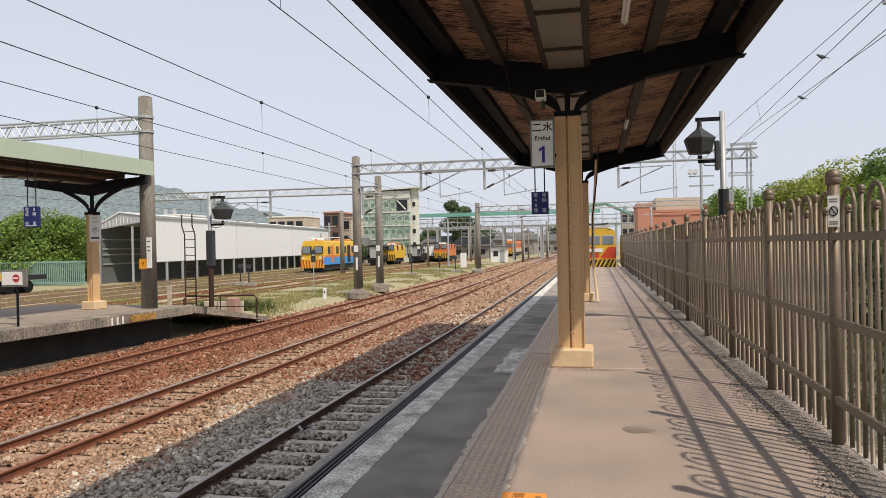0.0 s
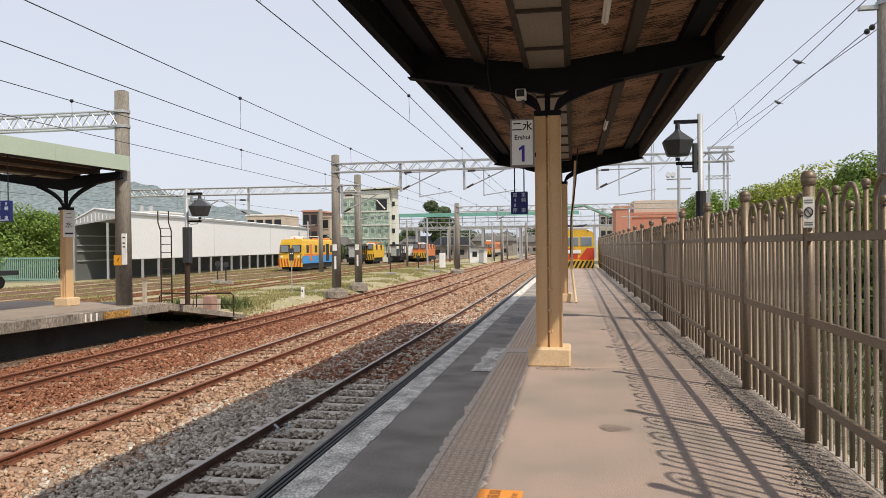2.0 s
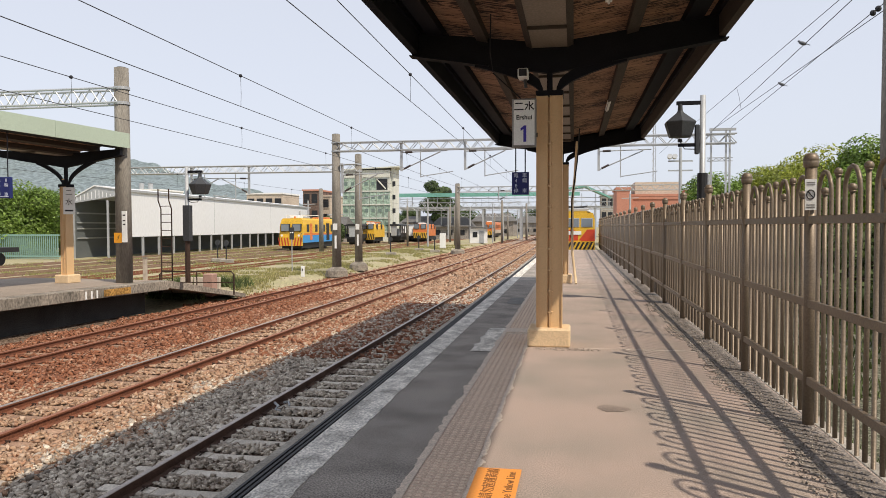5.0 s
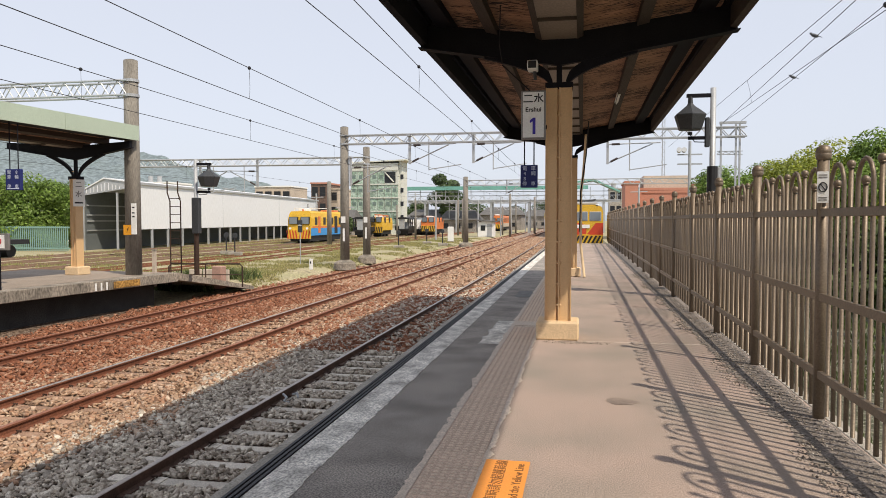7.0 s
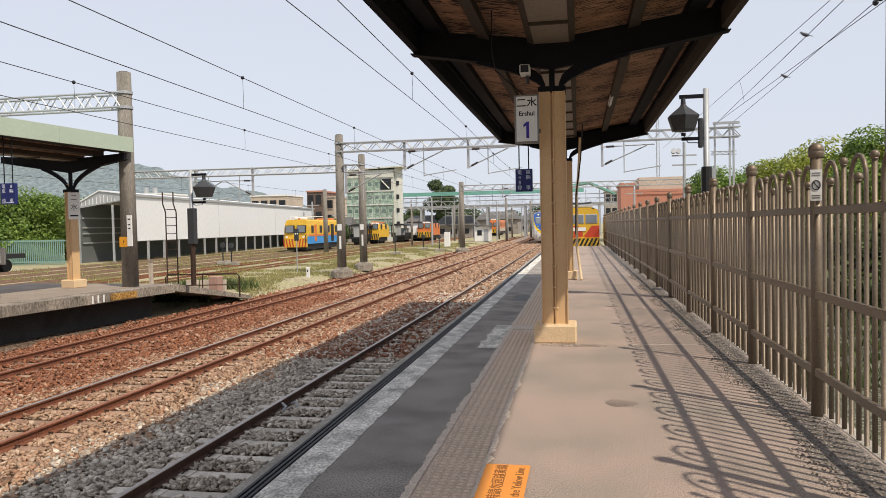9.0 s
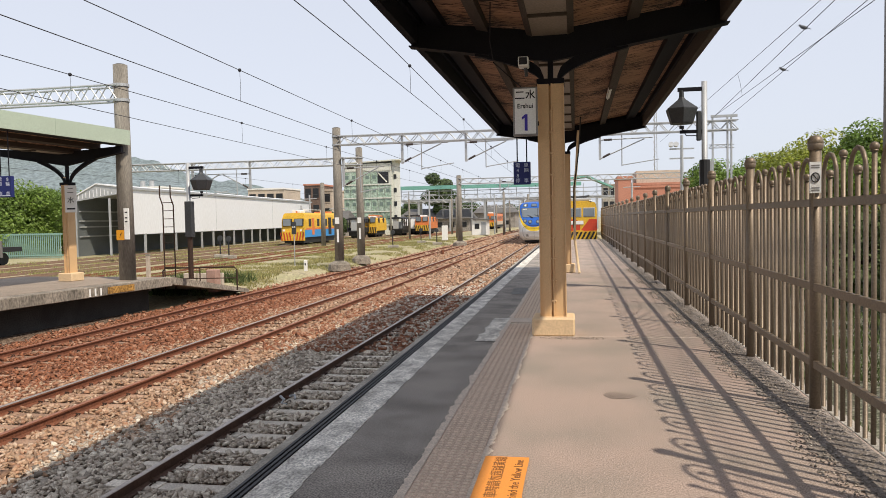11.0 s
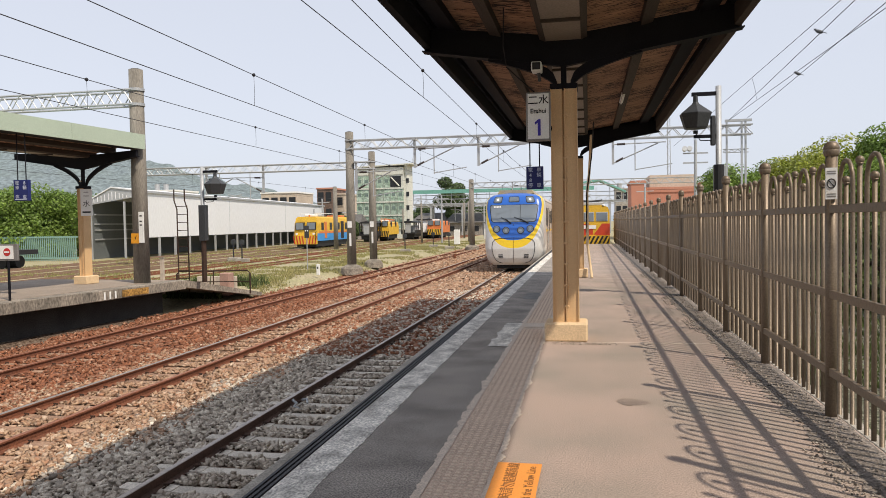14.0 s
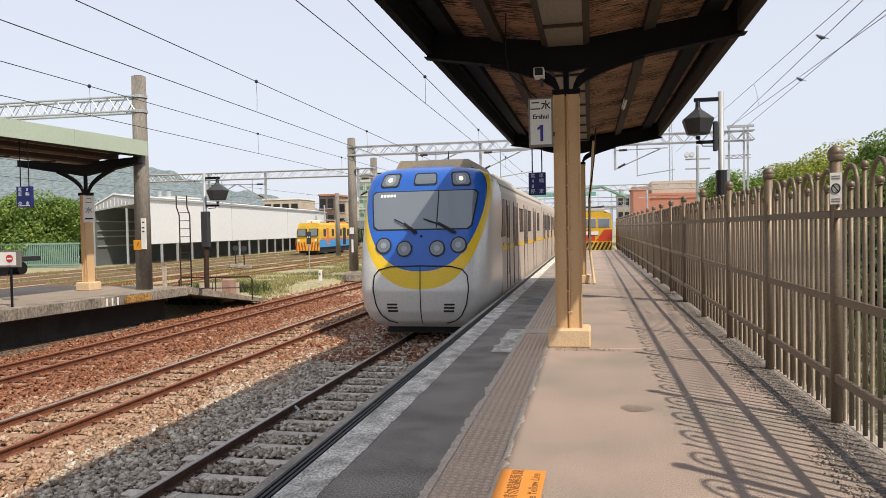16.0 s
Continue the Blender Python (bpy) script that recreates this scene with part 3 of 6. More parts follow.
    for f in ((0, 1, 2, 3), (7, 6, 5, 4), (0, 4, 5, 1), (1, 5, 6, 2), (2, 6, 7, 3), (3, 7, 4, 0)):
        bm.faces.new([vs[i] for i in f])
    part("end_ramp", bm, M_STAINCON, far)
    num = thing("edge_stencil", "white stencilled mark and orange rust on the platform edge", "marking", pose(-13.405, 18.9, -0.16, 90, 0, 90))
    for k in range(3):
        part("bar", box(-0.3 + 0.22 * k, -0.24 + 0.22 * k, -0.11, 0.11, -0.004, 0.006), M_WHITE, num)
    part("rust_mark", box(0.45, 1.6, -0.10, 0.10, -0.004, 0.005), mat("orange_stain", (0.42, 0.23, 0.06), 0.9, var=0.5, scale=3, fine=15), num, "patchy orange stain")


def build_lot():
    tagged(part("gravel_lot", strip(2.3, 7.5, -14, 62, -0.70, 0, 0.5, 0.4, 41, 0.01), M_GRAVEL), "grey gravel lot behind the fence", "gravel", kind="structure")


build_ground()
build_lot()
build_stones()
build_grit()
build_tracks()
build_platform()


# ---- canopies ----
def canopy(name, label, cx, columns, y0, y1, halves, fascia=None, drop=0.0, cw=0.185, cb=0.31, ct=3.68, bd=0.17):
    """A butterfly roof on a row of columns: dark curved braces, tapered beams, purlins and boards."""
    c = thing(name, label, "canopy", pose(0, 0, -drop), kind="structure")
    rise = 0.165

    def zt(x):
        return 4.36 + rise * abs(x)
    for yc in columns:
        part("column_base", box(cx - cb, cx + cb, yc - cb, yc + cb, drop, drop + 0.27, None, 0.025), M_CREAMBASE, c, "cream painted concrete column base")
        col = part("column", box(cx - cw, cx - 0.020, yc - 0.13, yc + 0.13, drop + 0.25, ct, None, 0.006), M_CREAM, c, "cream painted steel column")
        part("column_half", box(cx + 0.020, cx + cw, yc - 0.13, yc + 0.13, drop + 0.25, ct, None, 0.006), M_CREAM, col)
        part("web_plate", box(cx - 0.03, cx + 0.03, yc - 0.095, yc + 0.095, drop + 0.25, ct), M_CREAM, col)
        for s in (-1, 1):
            part("flange", box(cx + s * cw - 0.006, cx + s * cw + 0.006, yc - 0.155, yc + 0.155, drop + 0.25, ct), M_CREAM, col)
        part("seam_angle", box(cx + 0.004, cx + 0.022, yc - 0.150, yc - 0.09, drop + 0.25, ct), M_CREAM, col)
        bm = bmesh.new()
        for k in range(10):
            for s in (-1, 1):
                ball((cx + 0.013 + s * 0.022, yc - 0.137, 0.5 + drop + k * 0.31), 0.019, bm, 8, 5)
        part("rivets", bm, M_CREAM, col)
        for s, half in zip((-1, 1), halves):
            out = [(0.0, 4.02), (half, 4.02 + 0.163 * half), (half, 4.02 + 0.163 * half + (0.2 if fascia else 0.36)), (0.0, 4.46)]
            part("beam", prism([(cx + s * x, z) for x, z in out], yc - 0.05, yc + 0.05), M_DKSTEEL, c, "dark tapered roof beam")
            part("beam_flange", prism([(cx + s * x, z) for x, z in ((0.9, 4.155), (half + 0.03, 4.012 + 0.163 * half), (half + 0.03, 4.030 + 0.163 * half), (0.9, 4.173))], yc - 0.10, yc + 0.10), M_DKSTEEL, c)
            arc = [(0.09 + 1.02 * (k / 8) ** 1.45, ct - 0.04 + (4.20 - ct) * (k / 8) ** 0.70) for k in range(9)]
            top = [(x + 0.01, z + bd) for x, z in arc]
            bm = bmesh.new()
            for k in range(8):
                q = [arc[k], arc[k + 1], top[k + 1], top[k]]
                prism([(cx + s * x, z) for x, z in q], yc - 0.045, yc + 0.045, bm)
            part("curved_brace", bm, M_DKSTEEL, c, "dark curved knee brace")
        part("king_post", box(cx - 0.04, cx + 0.04, yc - 0.045, yc + 0.045, ct - 0.02, 4.2), M_DKSTEEL, c)
        part("cap_plate", box(cx - 0.2, cx + 0.2, yc - 0.12, yc + 0.12, ct - 0.02, ct + 0.08), M_DKSTEEL, c)
    for s, half in zip((-1, 1), halves):
        # Outermost purlin is black: the edge gap's shade is put into its colour.
        for x, w, h in ((0.30, 0.09, 0.16), (half * 0.48, 0.17, 0.14), (half * 0.82, 0.26, 0.14)):
            part("purlin", prism([(cx + s * (x + a), zt(x) + b) for a, b in ((-w / 2, -0.02), (w / 2, 0.02), (w / 2, h + 0.02), (-w / 2, h))], y0, y1), M_DKSTEEL if x > half * 0.7 else M_PURLIN, c, "outer purlin darkened for the shade beside the roof edge" if x > half * 0.7 else "brown timber purlin")
        if not fascia:
            low = 4.03 + 0.163 * half
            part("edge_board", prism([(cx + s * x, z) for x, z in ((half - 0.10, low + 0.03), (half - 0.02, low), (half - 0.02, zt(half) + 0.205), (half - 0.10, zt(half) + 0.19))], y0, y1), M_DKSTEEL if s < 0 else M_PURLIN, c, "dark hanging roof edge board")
            part("end_board", prism([(cx + s * x, z) for x, z in ((0.0, 4.42), (half - 0.1, zt(half) - 0.06), (half - 0.1, zt(half) + 0.2), (0.0, 4.56))], y1 + 0.004, y1 + 0.06), M_DKSTEEL, c, "dark end board")
        part("edge_beam", prism([(cx + s * x, z) for x, z in ((half - 0.15, zt(half) - 0.02), (half - 0.03, zt(half) - 0.01), (half - 0.15, zt(half) + 0.18), (half - 0.15, zt(half) + 0.18))], y0, y1), M_DKSTEEL, c, "dark roof edge")
        bm = bmesh.new()
        y = y0
        while y < y1 - 0.01:
            e = min(y + 0.245, y1)
            z = 0.004 * random.random()
            prism([(cx + s * x, zt(x) + 0.135 + z + b) for x, b in ((0.34, 0), (half - 0.14, 0), (half - 0.14, 0.03), (0.34, 0.03))], y, e, bm)
            y += 0.25
        part("ceiling_boards", bm, M_BOARD, c, "brown peeling timber boards")
        part("roof_sheet", prism([(cx + s * x, zt(x) + b) for x, b in ((0, 0.21), (half - 0.01, 0.21), (half - 0.01, 0.235), (0, 0.235))], y0 - 0.05, y1 + 0.02), fascia or M_DKSTEEL, c)
    part("valley_panel", box(cx - 0.26, cx + 0.26, y0, y1, 4.40, 4.43), M_PALEBOARD, c, "pale panel along the roof valley")
    y = y0 + 0.8
    while y < y1:
        part("valley_batten", box(cx - 0.26, cx + 0.26, y, y + 0.05, 4.36, 4.40), M_PURLIN, c)
        y += 1.6
    if fascia:
        half = halves[1]
        k = 0
        y = y0
        while y < y1:
            part("fascia_sheet", box(cx + half + 0.03, cx + half + 0.07, y + 0.004, min(y + 3.0, y1 + 0.1) - 0.004, zt(half) - 0.10, zt(half) + 0.36), fascia, c, "pale green fascia sheet")
            y += 3.0
    return c


canopy("platform_canopy", "butterfly platform roof with peeling brown boards and dark beams", -0.345, (-1.2, 11.05, 23.3), -7.0, 23.37, (2.08, 2.47))
canopy("far_canopy", "platform roof with a pale green fascia and dark braces", -15.93, (-4.0, 8.5, 20.7), -12.0, 20.95, (2.7, 2.1), M_GREENFASCIA, 0.36, 0.105, 0.27, 3.42, 0.13)


# the far platform stands a little askew to the main line
ASKEW = Matrix.Translation((-13.3, 20.5, 0)) @ pose(0, 0, 0, 0, 0, -5.5) @ Matrix.Translation((13.3, -20.5, 0))
for o in scene.objects:
    if o.name.split(".")[0] in ("far_platform", "far_canopy", "edge_stencil"):
        o.matrix_basis = ASKEW @ o.matrix_basis


# ---- fence ----
FX = 2.06


def build_fence():
    fe = thing("platform_fence", "bronze painted steel fence with ball finials and hooped bars", "fence")
    bm = rod((0, 0, 0.0), (0, 0, 2.30), 0.049, seg=16)
    post = mesh_of(bm, "post", True)
    bm = lathe([(0.050, 2.272), (0.056, 2.275), (0.061, 2.285), (0.064, 2.305), (0.066, 2.325), (0.062, 2.330), (0.066, 2.335), (0.063, 2.358), (0.052, 2.382), (0.034, 2.398), (0.006, 2.405)], 18)
    cap = mesh_of(bm, "finial", True)
    bm = bmesh.new()
    pts = [(0, -0.169, 0.06), (0, -0.169, 2.03)] + [(0, -0.169 * math.cos(a), 2.03 + 0.185 * math.sin(a)) for a in [k * math.pi / 8 for k in range(1, 8)]] + [(0, 0.169, 2.03), (0, 0.169, 0.06)]
    hoop = mesh_of(tube(pts, 0.0185, 8, bm), "hooped_bar", True)

    def ball_bar(z, name):
        bm = rod((0, 0, 0.06), (0, 0, z), 0.0195, seg=8)
        rod((0, 0, z - 0.012), (0, 0, z), 0.027, seg=10, bm=bm)
        ball((0, 0, z + 0.022), 0.034, bm, 12, 7)
        return mesh_of(bm, name, True)
    short, tall = ball_bar(2.03, "ball_bar"), ball_bar(2.17, "tall_ball_bar")
    rail = mesh_of(box(-0.022, 0.022, 0.05, 2.65, -0.034, 0.034, None, 0.004), "rail")
    for me in (post, cap, hoop, short, tall, rail):
        me.materials.append(M_FENCE)
    posts = [-7.9 + 2.47 * k for k in range(6)] + [6.92, 9.36, 11.9, 14.55, 17.4] + [20.15 + 2.7 * k for k in range(17)]
    for y, far in zip(posts, posts[1:]):
        bay = far - y
        squeeze = Matrix.Diagonal((1, bay / 2.7, 1, 1))
        p = part("post", post, None, fe)
        p.matrix_basis = pose(FX, y, 0)
        part("finial", cap, None, p)
        for z in (1.815, 1.08, 0.40):
            part("rail", rail, None, fe).matrix_basis = pose(FX - 0.01, y, z) @ squeeze
        for i in range(4):
            c = y + bay / 16 * (2 + 4 * i)
            part("hooped_bar", hoop, None, fe).matrix_basis = pose(FX + 0.02, c, 0) @ squeeze
            part("ball_bar", short, None, fe).matrix_basis = pose(FX + 0.02, c, 0)
            if i < 3:
                part("tall_ball_bar", tall, None, fe).matrix_basis = pose(FX + 0.02, c + bay / 8, 0)
    sg = thing("fence_notice", "small white no-entry notice strapped to a fence post", "sign", pose(FX - 0.018, 6.862, 2.035, 90, 0, -12))
    part("plate", box(-0.045, 0.045, -0.135, 0.135, -0.012, 0), M_WHITE, sg)
    bm = bmesh.new()
    for k in range(16):
        a, b = k * math.tau / 16, (k + 1) * math.tau / 16
        rod((0.032 * math.cos(a), 0.040 * math.sin(a), 0.002), (0.032 * math.cos(b), 0.040 * math.sin(b), 0.002), 0.005, seg=5, bm=bm)
    rod((-0.021, 0.028, 0.002), (0.021, -0.028, 0.002), 0.005, seg=5, bm=bm)
    part("ring_symbol", bm, M_INK, sg)
    for z in (0.105, 0.085, -0.09, -0.11):
        part("bar", box(-0.033, 0.033, z - 0.004, z + 0.004, -0.001, 0.003), M_SIGNFRAME, sg)


build_fence()

# ---- the arriving train ----
M_TRAINBLUE = mat("train_blue_paint", (0.022, 0.12, 0.50), 0.3, var=0.05, scale=1, fine=40, bump=0.02, coat=0.3)
M_TRAINYEL = mat("train_yellow_paint", (0.82, 0.56, 0.02), 0.35, var=0.05, scale=1, fine=40, bump=0.02, coat=0.2)
M_TRAINSILVER = mat("silver_grey_paint", (0.65, 0.64, 0.615), 0.28, 0.2, var=0.07, scale=0.8, fine=30, bump=0.02, tint=(0.58, 0.57, 0.545))
M_TRAINSIDE = mat("dusty_cream_grey_side", (0.50, 0.425, 0.365), 0.45, 0.1, var=0.1, scale=0.7, fine=25, bump=0.03, tint=(0.44, 0.375, 0.325))
M_ROOFBEIGE = mat("beige_roof_paint", (0.36, 0.32, 0.25), 0.7, var=0.15, scale=2, fine=30)
M_DARKGLASS = mat("dark_window_glass", (0.022, 0.024, 0.028), 0.32, var=0.15, scale=2, fine=10, bump=0.0, spec=0.3)
# The lightened grey base colour includes reflected sky.
M_SCREENGLASS = glass("sky_grey_windscreen_glass", (0.16, 0.19, 0.22), 0.08)
M_BLACK = mat("black_rubber", (0.018, 0.018, 0.02), 0.6, var=0.15, bump=0.1)
M_LENS = glass("clear_lamp_lens", (0.13, 0.16, 0.19), 0.12)
M_LENSINNER = glass("bright_lamp_reflector", (0.24, 0.28, 0.31), 0.2)
M_LAMPON = glow("lit_headlamp", (1.0, 0.86, 0.62), 0.5)


def lerp(table, z):
    for (a, u), (b, v) in zip(table, table[1:]):
        if z <= b:
            k = (z - a) / (b - a)
            k = max(0, k)
            return u + (v - u) * k
    return table[-1][1]


NOSE_Y = ((0.30, 0.40), (0.45, 0.18), (0.7, 0.05), (1.2, 0.0), (1.75, 0.05), (2.3, 0.18), (2.8, 0.36), (3.3, 0.58), (3.7, 0.76), (3.95, 0.88), (4.12, 1.0), (4.25, 1.25), (4.32, 1.65))
NOSE_W = ((0.30, 1.24), (0.40, 1.38), (0.55, 1.50), (0.8, 1.60), (1.2, 1.66), (3.3, 1.66), (3.7, 1.64), (3.95, 1.58), (4.1, 1.48), (4.21, 1.28), (4.28, 0.98), (4.32, 0.55))
NOSE_END = 2.9


def nose(s, z, off=0.0):
    """The point of the cab's skin at the share s of its half width and the height z."""
    def raw(s, z):
        s = max(-1, min(1, s))
        y0 = lerp(NOSE_Y, z)
        return Vector((lerp(NOSE_W, z) * s, y0 + (NOSE_END - y0) * (1 - max(0, 1 - abs(s) ** 8.0) ** (1 / 8.0)), z))
    p = raw(s, z)
    if off:
        e = 0.02
        a = raw(min(s + e, 0.999), z) - raw(max(s - e, -0.999), z)
        b = raw(s, min(z + e, 4.3)) - raw(s, max(z - e, 0.31))
        p = p + a.cross(b).normalized() * off
    return p


def skin(lo, hi, n=64, m=28, s0=-1.0, s1=1.0, off=0.0):
    bm = bmesh.new()
    rows = []
    for i in range(n + 1):
        u = s0 + (s1 - s0) * i / n
        s = math.sin(u * math.pi / 2) if s1 - s0 > 1.9 else u
        a, b = lo(s), hi(s)
        rows.append([bm.verts.new(nose(s, a + (b - a) * j / m, off)) for j in range(m + 1)])
    for p, q in zip(rows, rows[1:]):
        for j in range(m):
            bm.faces.new((p[j], q[j], q[j + 1], p[j + 1]))
    return bm


def sweep(s):
    return 1 - max(0.0, 1 - min(1, abs(s)) ** 2.4) ** 0.42


def z_outer(s):
    return 1.25 + 2.95 * sweep(s)


def z_inner(s):
    return max(z_outer(s), min(4.28, 1.68 + 2.62 * sweep(s / 0.95))) if abs(s) < 0.95 else 4.31


def plate(centre_s, centre_z, outline, off):
    """A flat-fronted plate on the cab's skin; the outline is in metres."""
    bm = bmesh.new()
    w = lerp(NOSE_W, centre_z)
    pts = [(centre_s + dx / w, centre_z + dz) for dx, dz in outline]
    a = [bm.verts.new(nose(s, z, -0.02)) for s, z in pts]
    b = [bm.verts.new(nose(s, z, off)) for s, z in pts]
    c = bm.verts.new(nose(centre_s, centre_z, off))
    k = len(pts)
    for i in range(k):
        j = (i + 1) % k
        bm.faces.new((a[i], a[j], b[j], b[i]))
        bm.faces.new((b[i], b[j], c))
    return bm


def rounded(w, h, r, seg=5):
    pts = []
    for cx, cz, a0 in ((w - r, h - r, 0), (-w + r, h - r, 90), (-w + r, -h + r, 180), (w - r, -h + r, 270)):
        for k in range(seg + 1):
            a = radians(a0 + 90 * k / seg)
            pts.append((cx + r * math.cos(a), cz + r * math.sin(a)))
    return pts


def disc(r, seg=20):
    return [(r * math.cos(k * math.tau / seg), r * math.sin(k * math.tau / seg)) for k in range(seg)]


BODY = [(1.66, 0.72), (1.66, 3.3), (1.64, 3.7), (1.58, 3.95), (1.48, 4.1), (1.28, 4.21), (0.98, 4.28), (0.55, 4.32)]


def car_body(c, y0, y1):
    part("body", prism(BODY + [(-x, z) for x, z in BODY[::-1]], y0, y1), M_TRAINSIDE, c, "dusty cream grey side walls and roof")
    part("underframe", box(-1.2, 1.2, y0 + 0.6, y1 - 0.3, 0.30, 0.72), M_BLACK, c, "black underframe")
    for s in (-1, 1):
        part("side_stripe", box(s * 1.664 - 0.003, s * 1.664 + 0.003, y0 + 0.1, y1, 2.08, 2.20), M_TRAINYEL, c, "thin yellow stripe")
        part("skirt", box(s * 1.64 - 0.02, s * 1.64 + 0.02, y0, y1, 0.62, 0.74), M_TRAINSIDE, c)
    for y in (y0 + 2.6, y1 - 3.2):
        for k in (-1.05, 1.05):
            w = part("wheelset", rod((-0.62, y + k, 0.43), (0.62, y + k, 0.43), 0.43, seg=18), M_BLACK, c)
        part("bogie_frame", box(-1.05, 1.05, y - 1.6, y + 1.6, 0.35, 0.62, None, 0.03), M_BLACK, c)


def side_windows(c, spans, doors):
    for s in (-1, 1):
        for y, w in spans:
            f = part("window", box(s * 1.665 - 0.008, s * 1.665 + 0.008, y - 0.05, y + w + 0.05, 2.55, 3.36, None, 0.004), M_BLACK, c, "dark window with a black gasket")
            part("pane", box(s * 1.675 - 0.003, s * 1.675 + 0.003, y, y + w, 2.60, 3.31), M_DARKGLASS, f)
        for y in doors:
            d = part("door", box(s * 1.664 - 0.006, s * 1.664 + 0.006, y, y + 1.3, 0.95, 3.52), M_TRAINSIDE, c, "sliding passenger door")
            for k in (0.0, 1.3):
                part("door_gap", box(s * 1.668 - 0.006, s * 1.668 + 0.006, y + k - 0.055, y + k + 0.055, 0.95, 3.52), M_BLACK, d)
            for k in (0.18, 0.76):
                part("pane", box(s * 1.672 - 0.004, s * 1.672 + 0.004, y + k, y + k + 0.40, 2.1, 3.38), M_DARKGLASS, d)


def build_train():
    c = thing("train_car", "electric train cab with blue mask, yellow swoosh and silver chin", "train", group="train cars")
    part("blue_mask", skin(z_inner, lambda s: 4.32, 64, 30, -1.0, 1.0), M_TRAINBLUE, c, "glossy blue front", True)
    part("yellow_band", skin(z_outer, z_inner, 80, 8), M_TRAINYEL, c, "curved yellow band", True)
    part("silver_chin", skin(lambda s: 0.30, z_outer, 64, 22), M_TRAINSILVER, c, "silver grey lower front", True)
    part("nose_cap", prism([(0.46, 4.318), (-0.46, 4.318), (-0.40, 4.33), (0.40, 4.33)], 1.85, 2.95), M_TRAINBLUE, c)

    def screen(k, off, grow):
        bm = bmesh.new()
        rows = []
        for i in range(33):
            u = -1 + 2 * i / 32
            col = []
            for j in range(13):
                v = j / 12
                r = 0.93 if j in (0, 12) else 1.0
                col.append(bm.verts.new(nose(u * r * (0.72 + 0.09 * v + grow), 2.70 - grow * 1.2 + (0.93 + 2.4 * grow) * v, off)))
            rows.append(col)
        for p, q in zip(rows, rows[1:]):
            for j in range(12):
                bm.faces.new((p[j], q[j], q[j + 1], p[j + 1]))
        return bm
    gasket = part("windscreen_gasket", screen(0, 0.008, 0.022), M_BLACK, c, "black windscreen gasket", True)
    part("windscreen", screen(0, 0.016, 0.0), M_SCREENGLASS, gasket, "wide windscreen with the sky's reflection in its grey", True)
    part("screen_divider", tube([nose(0.22, z, 0.02) for z in (2.72, 3.0, 3.3, 3.62)], 0.014, 6), M_BLACK, gasket)
    for k in range(5):
        part("number_bar", plate(-0.66 + 0.05 * k, 3.53, rounded(0.032, 0.035, 0.01, 2), 0.022), M_WHITE, gasket)
    for a, b in ((-0.10, -0.42), (0.48, 0.02)):
        w = part("wiper", tube([nose(a, 2.58, 0.05), nose(a + (b - a) * 0.5, 2.80, 0.06), nose(b, 2.93, 0.05)], 0.016, 6), M_BLACK, c, "black wiper")
        part("blade", tube([nose(a + 0.03, 2.60, 0.045), nose(a + (b - a) * 0.52, 2.83, 0.05)], 0.026, 6), M_BLACK, w)
    for s in (-0.57, 0.57):
        h = part("headlamp", plate(s, 3.93, rounded(0.24, 0.185, 0.09), 0.012), M_BLACK, c, "headlamp in a black surround")
        part("lens", plate(s, 3.93, rounded(0.205, 0.15, 0.08), 0.02), M_LENS, h)
        part("reflector", plate(s, 3.93, disc(0.135, 18), 0.026), M_LENSINNER, h, "round reflector")
        part("bulb", plate(s, 3.93, disc(0.055, 14), 0.034), M_LAMPON, h, "lit bulb")
    d = part("destination_box", plate(0.0, 3.95, rounded(0.30, 0.16, 0.07), 0.012), M_BLACK, c, "destination panel")
    part("panel", plate(0.0, 3.95, rounded(0.265, 0.125, 0.06), 0.02), M_LENS, d)
    for s, z in ((-0.56, 2.30), (-0.245, 2.22), (0.245, 2.22), (0.56, 2.30)):
        h = part("round_lamp", plate(s, z, disc(0.215), 0.014), M_TRAINBLUE, c, "round lamp in a dark ring")
        part("ring", plate(s, z, disc(0.20), 0.022), M_BLACK, h)
        part("lens", plate(s, z, disc(0.165), 0.030), M_LENS, h)
        part("reflector", plate(s, z, disc(0.075, 12), 0.036), M_LENSINNER, h)
    seam = [(-0.44, 0.42), (-0.57, 0.48), (-0.65, 0.62), (-0.695, 0.9), (-0.71, 1.3), (-0.69, 1.58), (-0.62, 1.72), (-0.45, 1.79), (0, 1.81)]
    seam = seam + [(-s, z) for s, z in seam[-2::-1]]
    dense = [(a + (c2 - a) * k / 4, b + (d2 - b) * k / 4) for (a, b), (c2, d2) in zip(seam, seam[1:]) for k in range(4)] + [seam[-1]]
    part("hatch_seam", tube([nose(s, z, 0.012) for s, z in dense], 0.016, 5), M_BLACK, c, "black coupler hatch seam")
    part("centre_seam", tube([nose(0, 0.4 + 0.094 * k, 0.008) for k in range(16)], 0.011, 5), M_BLACK, c)
    for s in (-0.44, 0.44):
        for k in range(3):
            part("vent_slat", plate(s, 0.72 + 0.08 * k, rounded(0.13, 0.022, 0.015, 2), 0.012), M_BLACK, c)
    part("snow_skirt", box(-1.0, 1.0, 0.75, 1.2, 0.10, 0.34), M_BLACK, c)
    car_body(c, NOSE_END, 20.0)
    for s in (-1, 1):
        bm = prism([(2.75, 2.45), (3.75, 2.45), (3.75, 3.5), (3.25, 3.5)], -0.012, 0.012)
        w = part("cab_window", bm, M_DARKGLASS, c, "dark slanted cab window")
